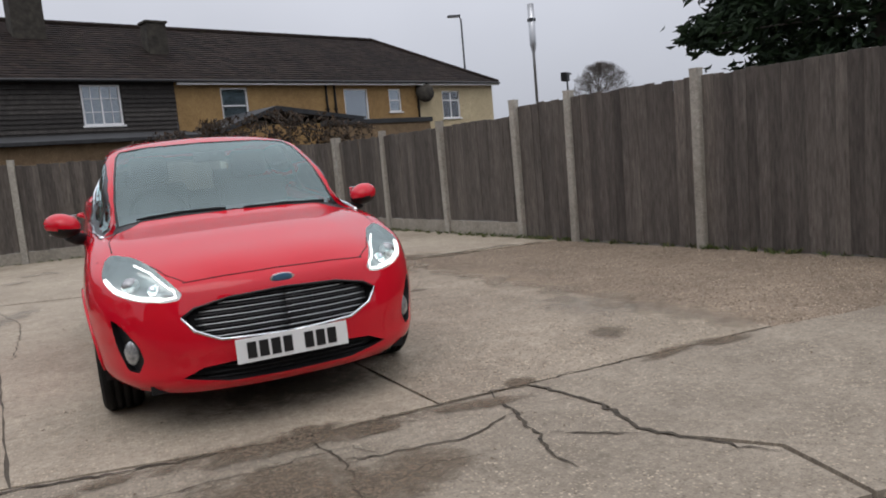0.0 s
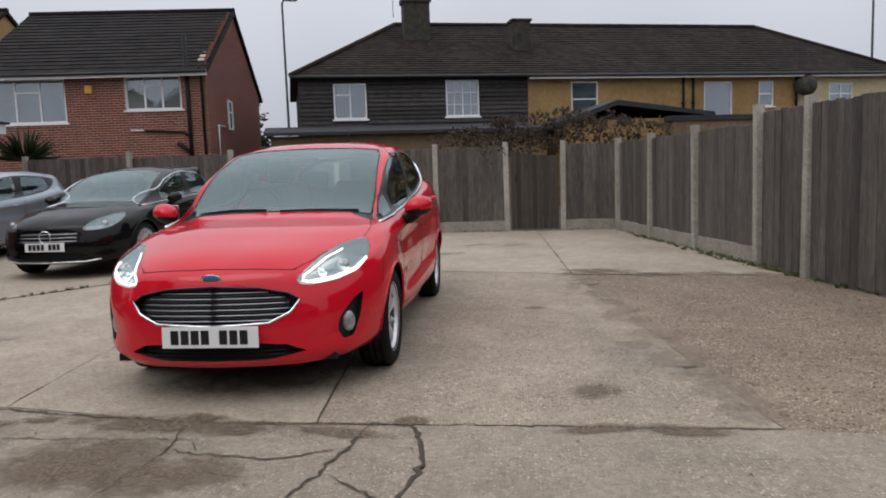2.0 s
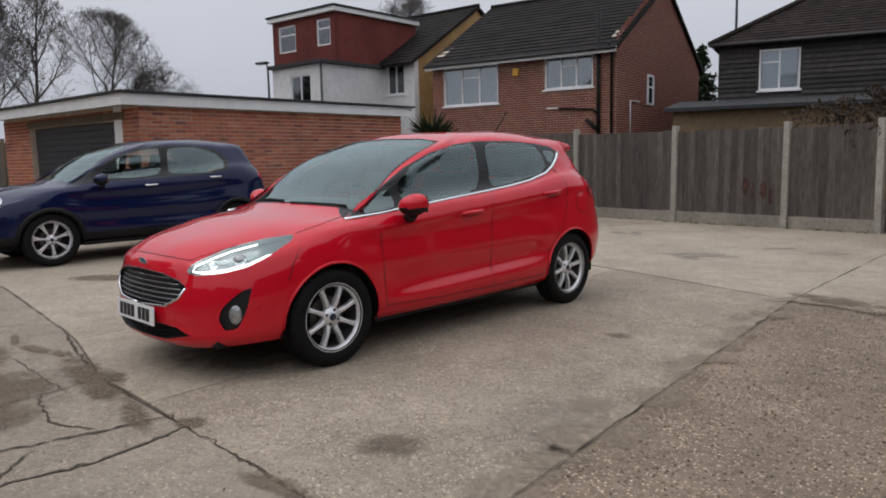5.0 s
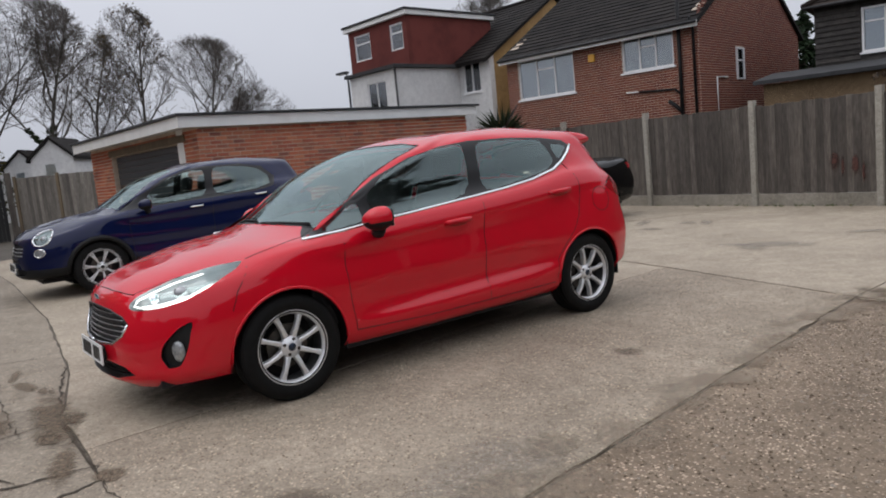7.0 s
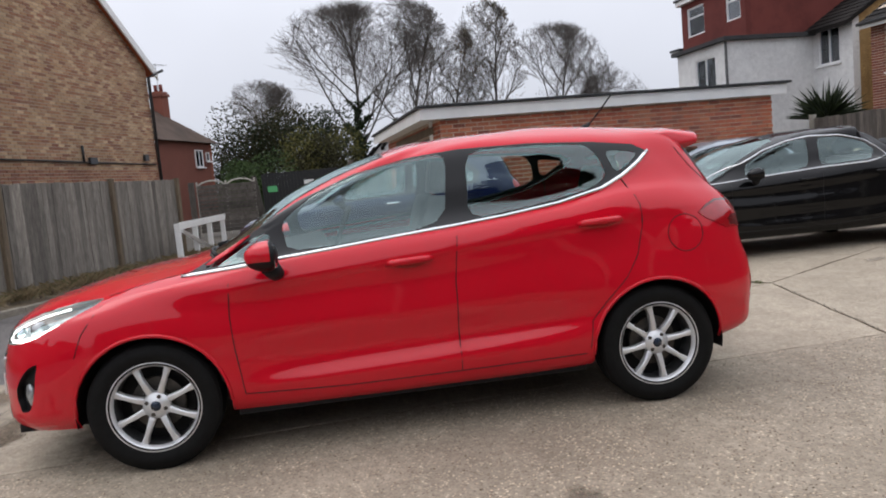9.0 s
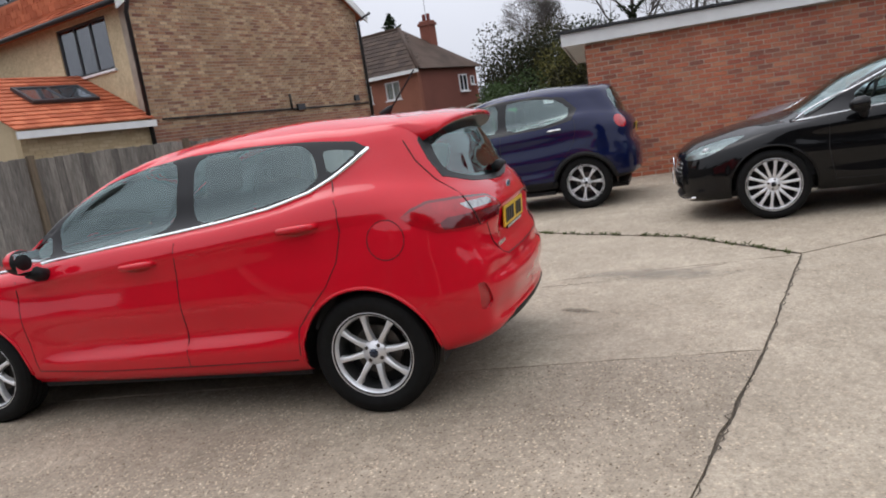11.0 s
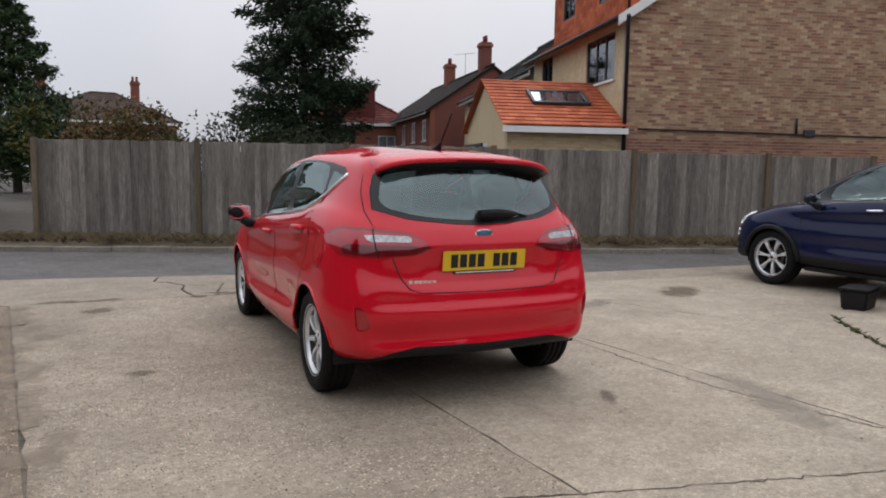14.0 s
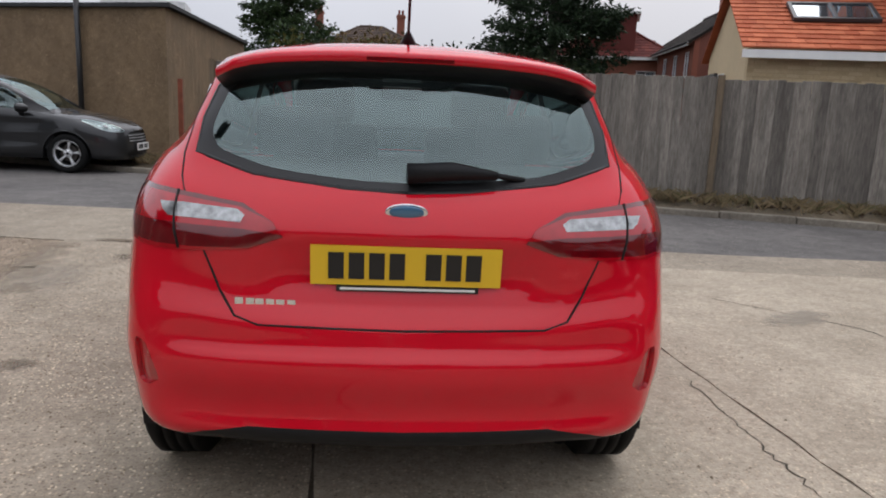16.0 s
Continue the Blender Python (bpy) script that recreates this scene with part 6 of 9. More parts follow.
red.region("windscreen", SCREEN, [(-.2, .972), (.0, .972), (.3, .966), (.5, .955), (.64, .935), (.632, 1.08), (.61, 1.22), (.578, 1.345), (.55, 1.382), (.37, 1.404), (0, 1.412), (-.2, 1.412)], False)
red.region("grille", FRONT, [(-.2, .632), (0, .633), (.25, .622), (.396, .590), (.455, .556), (.41, .495), (.303, .446), (.076, .436), (-.2, .436)], False)
red.region("intake", FRONT, [(-.2, .338), (.25, .338), (.394, .325), (.485, .283), (.288, .247), (-.2, .243)], False)
red.region("fog_bezel", FRONT, [(.748, .561), (.706, .53), (.642, .436), (.629, .374), (.655, .316), (.70, .325), (.734, .438)])
red.region("headlamp", HEADL, [(-.067, .662), (-.006, .708), (.144, .773), (.308, .812), (.466, .828), (.470, .797), (.386, .723), (.279, .668), (.150, .638), (.006, .627), (-.054, .635)])
red.region("bonnet", PLAN, [(-.2, -.748), (0, -.748), (.25, -.733), (.417, -.712), (.49, -.62), (.545, -.48), (.615, -.31), (.695, -.17), (.70, .02), (.662, .20), (.60, .30), (.35, .30), (0, .255), (-.2, .255)], False, [""])
red.region("tail_red", TAILV, [(.175, .902), (.205, .94), (.29, .982), (.42, .998), (.52, 1.008), (.66, 1.012), (.735, .988), (.785, .955), (.76, .922), (.70, .885), (.66, .862), (.50, .853), (.38, .853), (.25, .868)], False)
red.region("tail_dark", TAILV, [(.15, .905), (.27, .918), (.60, .925), (.64, .905), (.63, .87), (.50, .863), (.38, .863), (.2, .872)], False, ["tail_red"])
red.region("tail_clear", TAILV, [(.275, .934), (.272, .952), (.295, .966), (.44, .974), (.515, .972), (.495, .952), (.47, .938)], False, ["tail_red"])
red.region("tail_edge", TAILV, [(.18, .93), (.29, .972), (.42, .987), (.52, .996), (.66, 1.0), (.73, .978), (.80, .95), (.80, 1.03), (.20, 1.03)], False, ["tail_red"])
red.region("rear_screen", REAR, [(-.2, 1.02), (0, 1.02), (.17, 1.027), (.42, 1.055), (.60, 1.105), (.592, 1.2), (.56, 1.29), (.51, 1.345), (.31, 1.372), (0, 1.385), (-.2, 1.385)], False)
red.region("rear_glass", REAR, [(-.2, 1.046), (0, 1.046), (.17, 1.052), (.38, 1.074), (.53, 1.118), (.556, 1.16), (.546, 1.21), (.515, 1.285), (.46, 1.325), (.27, 1.345), (0, 1.352), (-.2, 1.352)], True, ["rear_screen"])
red.region("tailgate", REAR, [(-.2, .656), (0, .656), (.39, .664), (.455, .686), (.50, .75), (.54, .851), (.585, .95), (.625, 1.04), (.637, 1.10), (.625, 1.2), (.59, 1.30), (.54, 1.40), (-.2, 1.46)], False, [""])
red.region("valance", View((1, 0, 0), (0, 0, 1), want=lambda c, n: c.y > 2.9), [(-.2, .25), (-.2, .372), (.42, .375), (.55, .345), (.66, .30), (.66, .25)], False, [""])
red.region("reflector", REAR, [(.745, .60), (.705, .594), (.665, .49), (.70, .465), (.735, .47)])
red.region("door_front", SIDE, [(.43, .909), (.395, .84), (.385, .70), (.395, .53), (.42, .315), (.9, .300), (1.459, .300), (1.468, .74), (1.497, 1.004), (1.06, .968), (.66, .932)], False, [""])
red.region("door_rear", SIDE, [(1.499, 1.004), (1.470, .74), (1.461, .300), (2.10, .305), (2.14, .47), (2.22, .56), (2.33, .67), (2.40, .78), (2.44, .925), (2.437, 1.027), (2.385, 1.165), (2.27, 1.116), (2.04, 1.064), (1.76, 1.028)], False, [""])
red.region("fuel_flap", SIDE, arc_poly(2.665, .862, .092, 24), False, [""])

car = thing("red_hatchback", Matrix(), "bright red five-door hatchback parked on the concrete", "car")
PA = M["car_red"]
red.skin("body", "", PA, car)
red.skin("bonnet", "bonnet", PA, car)
gate = red.skin("tailgate", "tailgate", PA, car)
for s, nm in ((1, "left"), (-1, "right")):
    fd = red.skin("door", "door_front", PA, car, mirror=False, side=s)
    rd = red.skin("door", "door_rear", PA, car, mirror=False, side=s)
    red.skin("window_trim", "trim", M["black_gloss"], car, "gloss black window surround", mirror=False, side=s)
    for g, mt in (("glass_front", "car_glass"), ("glass_rear", "car_glass"), ("glass_quarter", "car_glass_dark"), ("glass_tri", "car_glass_dark")):
        o = red.skin("side_window", g, M[mt], car, "tinted side window", mirror=False, side=s)
        o.visible_shadow = False
    red.skin("fuel_flap", "fuel_flap", PA, car, mirror=False, side=s) if s > 0 else red.skin("body_panel", "fuel_flap", PA, car, mirror=False, side=s)
    chrome_line = [(.175, .889), (.43, .909), (.66, .934), (1.06, .970), (1.5, 1.006), (1.76, 1.030), (2.04, 1.066), (2.27, 1.118), (2.40, 1.175), (2.50, 1.235), (2.575, 1.292)]
    red.seam(SIDE, chrome_line, car, s, 0.0125, M["chrome"], "chrome_strip", 0.001, 8)
    for line in ([(.43, .909), (.395, .84), (.385, .70), (.395, .53), (.42, .315)], [(1.498, 1.0), (1.469, .74), (1.46, .302)],
                 [(.42, .315), (.9, .300), (1.459, .300), (2.10, .305)], [(2.12, .33), (2.14, .47), (2.22, .56), (2.33, .67), (2.40, .78), (2.44, .925), (2.437, 1.027), (2.39, 1.16)],
                 [(-.19, .80), (-.28, .68), (-.32, .58)]):
        red.seam(SIDE, line, car, s, 0.003)
    if s > 0:
        red.seam(SIDE, arc_poly(2.665, .862, .093, 28) + [(2.665 + .093, .862)], car, s, 0.0028)
    red.seam(PLAN, [(.417, -.712), (.49, -.62), (.545, -.48)], car, s, 0.003)
    red.seam(PLAN, [(.695, -.17), (.70, .02), (.662, .20), (.61, .30)], car, s, 0.003)
    red.seam(REAR, [(0, .656), (.39, .664), (.455, .686), (.50, .75), (.54, .851), (.585, .95), (.625, 1.04), (.637, 1.10), (.625, 1.2), (.59, 1.30)], car, s, 0.0035)
    red.seam(FRONT, [(0, .722), (.25, .718), (.43, .706)], car, s, 0.0035)
    for cy in (0.0, W):
        bm = bmesh.new()
        q = [p for p in red.lay(SIDE_ALL, arc_poly(cy, 0.295, 0.355, 40)[:21], 0.0, s)]
        if len(q) > 2:
            tube(bm, q, 0.009, 8)
            part("wheel_arch_lip", bm, PA, car, smooth=True)
    # handles
    for hy, hz in ((1.25, .865), (2.215, .962)):
        hx = red.bvh.ray_cast(Vector((2, hy, hz)), Vector((-1, 0, 0)))[0].x
        bm = bmesh.new()
        tube(bm, [(s * (hx - 0.01), hy - .11, hz - .006), (s * (hx + 0.022), hy - .085, hz), (s * (hx + 0.03), hy, hz + .004), (s * (hx + 0.024), hy + .085, hz + .006), (s * (hx - 0.008), hy + .112, hz + .004)], 0.015, 10, radii=[.012, .016, .017, .017, .014])
        part("door_handle", bm, PA, fd if hy < 1.5 else rd, smooth=True)
        # thin darker oval on the skin, painted as the shade in the handle's scoop
        bm = bmesh.new()
        bmesh.ops.create_uvsphere(bm, u_segments=20, v_segments=10, radius=1)
        bmesh.ops.transform(bm, matrix=Matrix.Translation((s * (hx + 0.0005), hy, hz - 0.008)) @ Matrix.Diagonal((0.004, 0.085, 0.026, 1)), verts=bm.verts[:])
        part("handle_recess_shade", bm, M["handle_shade"], fd if hy < 1.5 else rd, smooth=True)
    wing_mirror(car, s, 0.925, 0.60, 0.965, PA)
    # headlamps
    o = part("headlamp_housing", red.take("headlamp", False, 0, 0.035, side=s), M["lamp_inside"], car, smooth=False)
    hl = o
    lens = red.skin("lamp_cover", "headlamp", M["lamp_glass"], hl, "clear lamp cover", mirror=False, side=s)
    lens.visible_shadow = False
    strip = red.lay(HEADL, [(.395, .738), (.30, .688), (.16, .655), (.02, .645), (-.035, .652), (-.022, .683), (.06, .722), (.15, .758), (.28, .79)], -0.012, s, 0.02)
    bm = bmesh.new()
    tube(bm, strip, 0.008, 8, radii=[0.006] + [0.009] * (len(strip) // 2) + [0.0045] * (len(strip) - 1 - len(strip) // 2))
    part("daytime_lamp", bm, M["drl"], hl, "lit white daytime running lamp", smooth=True)
    for (u, v), rr in (((.22, .715), .042), ((.08, .69), .03)):
        c = red.lay(HEADL, [(u, v), (u + 0.001, v)], -0.02, s)
        if c:
            bm = bmesh.new()
            bmesh.ops.create_uvsphere(bm, u_segments=20, v_segments=12, radius=rr)
            bmesh.ops.translate(bm, verts=bm.verts[:], vec=c[0] + Vector((0, 0.012, 0)))
            part("lamp_lens", bm, M["chrome"] if rr < .035 else M["lamp_clear"], hl, smooth=True)
    # fog lamps
    fb = part("fog_bezel", red.take("fog_bezel", False, 0, 0.03, side=s), M["black_gloss"], car)
    c = red.lay(FRONT, [(.69, .40), (.691, .40)], -0.02, s)
    if c:
        bm = bmesh.new()
        bmesh.ops.create_uvsphere(bm, u_segments=24, v_segments=12, radius=1)
        bmesh.ops.transform(bm, matrix=Matrix.Translation(c[0] + Vector((0, 0.004, 0))) @ Matrix.Rotation(s * radians(40), 4, "Z") @ Matrix.Diagonal((0.040, 0.018, 0.058, 1)), verts=bm.verts[:])
        part("fog_lamp", bm, M["lamp_clear"], fb, "clear fog lamp", smooth=True)
    # tail lamps
    tl = red.skin("tail_lamp", "tail_red", M["lamp_red"], car, "red tail lamp", mirror=False, side=s, shift=0.004)
    red.skin("clear_lens", "tail_clear", M["lamp_clear"], tl, "clear reversing lens", mirror=False, side=s, shift=0.005)
    red.skin("lower_lens", "tail_dark", M["lamp_dark_red"], tl, "dark red lower lens", mirror=False, side=s, shift=0.004)
    red.skin("upper_edge", "tail_edge", M["lamp_dark_red"], tl, "dark red upper edge", mirror=False, side=s, shift=0.004)
    red.seam(TAILV, [(.475, 1.004), (.425, .856)], tl, s, 0.004, None, "lamp_split", 0.005)
    rf = part("rear_reflector", red.take("reflector", False, 0, 0.012, side=s), M["lamp_red"], car, "dark red rear reflector")
red.skin("window_border", "rear_screen", M["black_gloss"], gate, "black printed border of the rear window")
for nm, rg, mt in (("windscreen", "windscreen", "car_glass"), ("rear_window", "rear_glass", "car_glass_dark")):
    o = red.skin(nm, rg, M[mt], car if nm == "windscreen" else gate, "tinted glass")
    o.visible_shadow = False
# black printed border of the glass
red.seam(SCREEN, [(0, .972), (.3, .966), (.5, .955), (.64, .935), (.632, 1.08), (.61, 1.22), (.578, 1.345), (.55, 1.382), (.37, 1.404), (0, 1.412)], car, 1, 0.008, M["black_gloss"], "screen_seal", -0.003)
red.seam(SCREEN, [(0, .972), (.3, .966), (.5, .955), (.64, .935), (.632, 1.08), (.61, 1.22), (.578, 1.345), (.55, 1.382), (.37, 1.404), (0, 1.412)], car, -1, 0.008, M["black_gloss"], "screen_seal", -0.003)
for s in (1, -1):
    red.seam(REAR, [(0, 1.022), (.17, 1.029), (.42, 1.057), (.597, 1.107), (.59, 1.2), (.557, 1.29), (.507, 1.34)], gate, s, 0.007, M["black_gloss"], "screen_seal", -0.004)
red.skin("valance", "valance", M["black_plastic"], car, "black plastic rear valance")
# grille
gr = part("grille", red.take("grille", True, 0, 0.045), M["black_plastic"], car, "black grille with chrome slats")
gsh = [(.0, .636), (.25, .625), (.40, .593), (.458, .557), (.413, .495), (.305, .444), (.078, .434), (0, .434)]
for s in (1, -1):
    red.seam(FRONT, gsh[3:], gr, s, 0.0075, M["chrome"], "grille_surround", 0.0, 8)
    red.seam(FRONT, gsh[:4], gr, s, 0.006, M["black_gloss"], "grille_edge", 0.0, 8)
    for k in range(6):
        z = 0.458 + k * 0.0295
        hw = 0.30 + 0.11 * math.sin(math.pi * (k + 1.2) / 7.4) if k < 5 else 0.30
        q = red.lay(FRONT, [(0.0, z), (hw, z)], -0.016, s)
        if len(q) > 1:
            bm = bmesh.new()
            tube(bm, q, 0.0034, 8)
            part("grille_slat", bm, M["satin"], gr, smooth=True)
            q2 = [p + Vector((0, 0.012, 0.013)) for p in q]
            bm = bmesh.new()
            tube(bm, q2, 0.007, 6)
            part("grille_slat_back", bm, M["black_gloss"], gr, smooth=True)
lo = part("lower_intake", red.take("intake", True, 0, 0.05), M["black_plastic"], car, "black lower air intake")
for z in (.265, .29, .315):
    for s in (1, -1):
        q = red.lay(FRONT, [(0, z), (.40, z)], -0.025, s)
        if len(q) > 1:
            bm = bmesh.new()
            tube(bm, q, 0.005, 6)
            part("intake_bar", bm, M["black_plastic"], lo, smooth=True)
fy = red.bvh.ray_cast(Vector((0.0, -3, 0.382)), Vector((0, 1, 0)))[0].y
number_plate(car, pose(0.003, fy - 0.022, 0.382, -3, 0, 0), M["plate_white"])
part("plate_mount", boxes((-0.2, 0.2, fy - 0.017, fy + 0.03, 0.345, 0.42)), M["black_plastic"], car)
ry = red.bvh.ray_cast(Vector((0.0, 6, 0.828)), Vector((0, -1, 0)))[0].y
number_plate(gate, pose(-0.005, ry + 0.012, 0.828, 5, 0, 180), M["plate_yellow"], True)
for by, bz, up, par in ((-1, .679, 14, car), (1, .976, -8, gate)):
    hit = red.bvh.ray_cast(Vector((0, 6 * by, bz)), Vector((0, -by, 0)))[0]
    for r, mt, d, nm in ((1.0, "chrome", 0.004, "badge_rim"), (0.86, "badge_blue", 0.0075, "badge")):
        bm = bmesh.new()
        bmesh.ops.create_uvsphere(bm, u_segments=32, v_segments=12, radius=1)
        bmesh.ops.transform(bm, matrix=Matrix.Translation(hit + Vector((0, by * 0.005, 0))) @ Matrix.Rotation(radians(up) , 4, "X") @ Matrix.Diagonal((0.058 * r, d, 0.024 * r, 1)), verts=bm.verts[:])
        part(nm, bm, M[mt], par, smooth=True)
bm = bmesh.new()
for k, x in enumerate((.445, .415, .39, .362, .335, .305)):
    q = red.bvh.ray_cast(Vector((x, 6, .722)), Vector((0, -1, 0)))[0]
    box(bm, x - .011, x + .011, q.y - 0.003, q.y + 0.004, .712 - k * 0.001, .732 - k * 0.001)
part("model_lettering", bm, M["chrome"], gate, "row of small chrome bars")
# roof spoiler: painted above, black below
bm = bmesh.new()
secs = []
for k in range(21):
    x = -0.545 + k * 1.09 / 20
    e = abs(x) / 0.545
    y0, y1 = 2.68 - 0.06 * e ** 2, 2.995 - 0.05 * e ** 2 - 0.04 * e ** 8
    z0, z1 = 1.441 - 0.055 * e ** 2.4, 1.398 - 0.028 * e ** 2.2 - 0.03 * e ** 8
    secs.append([bm.verts.new(p) for p in ((x, y0, z0 - 0.004), (x, y0 + (y1 - y0) * 0.45, z0 + (z1 - z0) * 0.4 + 0.008), (x, y1 - 0.02, z1 + 0.004), (x, y1, z1 - 0.006), (x, y1 - 0.006, z1 - 0.026), (x * 0.985, y1 - 0.12, z1 - 0.068), (x * 0.97, y0 + 0.02, z0 - 0.10))])
for a, b in zip(secs, secs[1:]):
    for i in range(6):
        f = bm.faces.new((a[i], a[i + 1], b[i + 1], b[i]))
        f.material_index = 0 if i < 4 else 1
for q in (secs[0], secs[-1]):
    bm.faces.new(q)
spo = part("roof_spoiler", bm, [PA, M["black_gloss"]], gate, "red roof spoiler with a black underside", smooth=True)
bm = bmesh.new()
box(bm, -0.12, 0.12, 2.972, 2.997, 1.374, 1.384)
part("brake_lamp", bm, M["lamp_dark_red"], spo)
# aerial and wipers
bm = bmesh.new()
tube(bm, [(0, 2.44, 1.445), (0, 2.475, 1.475), (0, 2.50, 1.495)], 0.02, 10, radii=[.035, .02, .008])
tube(bm, [(0, 2.50, 1.49), (0, 2.60, 1.60), (0, 2.66, 1.67)], 0.005, 6)
part("aerial", bm, M["black_plastic"], car, smooth=True)
bm = bmesh.new()
q = [red.bvh.ray_cast(Vector((x, 6, z)), Vector((0, -1, 0)))[0] for x, z in ((.0, 1.075), (.12, 1.085), (.25, 1.077))]
tube(bm, [Vector((-p.x + .0, p.y + 0.03, p.z)) for p in q], 0.02, 8, radii=[.03, .028, .012])
tube(bm, [Vector((-q[2].x, q[2].y + 0.03, q[2].z)), Vector((-.33, q[2].y - 0.0, 1.065))], 0.008, 6)
part("rear_wiper", bm, M["black_plastic"], gate, smooth=True)
for line in ([(.56, .957), (.30, .972), (.05, .974)], [(-.05, .978), (-.30, .982), (-.54, .962)]):
    q = []
    for x, z in line:
        h = red.bvh.ray_cast(Vector((abs(x), -3, z)), Vector((0, 1, 0)))[0]
        q.append(Vector((x, h.y - 0.014, z + 0.004)))
    bm = bmesh.new()
    tube(bm, q, 0.008, 8, radii=[.011, .008, .006])
    part("front_wiper", bm, M["black_plastic"], car, smooth=True)
bm = bmesh.new()
extrude_profile(bm, [(.24, .94), (.40, .962), (.40, .92), (.24, .92)], -.48, .48, "x")
part("cowl", bm, M["black_plastic"], car)
part("floor", boxes((-0.5, 0.5, -0.72, 2.72, 0.21, 0.26), (-0.76, -0.5, 0.37, 2.12, 0.2, 0.25), (0.5, 0.76, 0.37, 2.12, 0.2, 0.25), (-0.62, -0.5, -0.68, -0.37, 0.21, 0.25), (0.5, 0.62, -0.68, -0.37, 0.21, 0.25)), M["black_plastic"], car)
cushion("engine_block", car, M["black_plastic"], 1.0, 0.8, 0.35, pose(0, -.15, .5), 0.05)
for cy in (0.0, W):
    wheelhouse(car, cy, 0.295, 0.36)
    for s in (1, -1):
        wheel(car, pose(s * 0.735, cy, 0.305, 0, 0, 0 if s > 0 else 180), 0.305, 0.195, 0.213, 8, turn=radians(22.5) if cy == 0 else radians(9))
bm = bmesh.new()
tube(bm, [(-.50, 2.80, .29), (-.50, 2.94, .28), (-.50, 2.98, .265)], 0.024, 12, caps=False)
part("exhaust_pipe", bm, M["brake"], car, smooth=True)
cabin(car)
# headlining
cushion("headlining", car, M["cabin"], 0.8, 1.0, 0.02, pose(0, 1.95, 1.405, -1), 0.008)
cushion("parcel_shelf", car, M["cabin"], 1.15, 0.4, 0.03, pose(0, 2.72, 1.0, 3), 0.01)
cushion("rear_view_mirror", car, M["black_plastic"], 0.22, 0.04, 0.07, pose(0, 1.0, 1.31), 0.015)


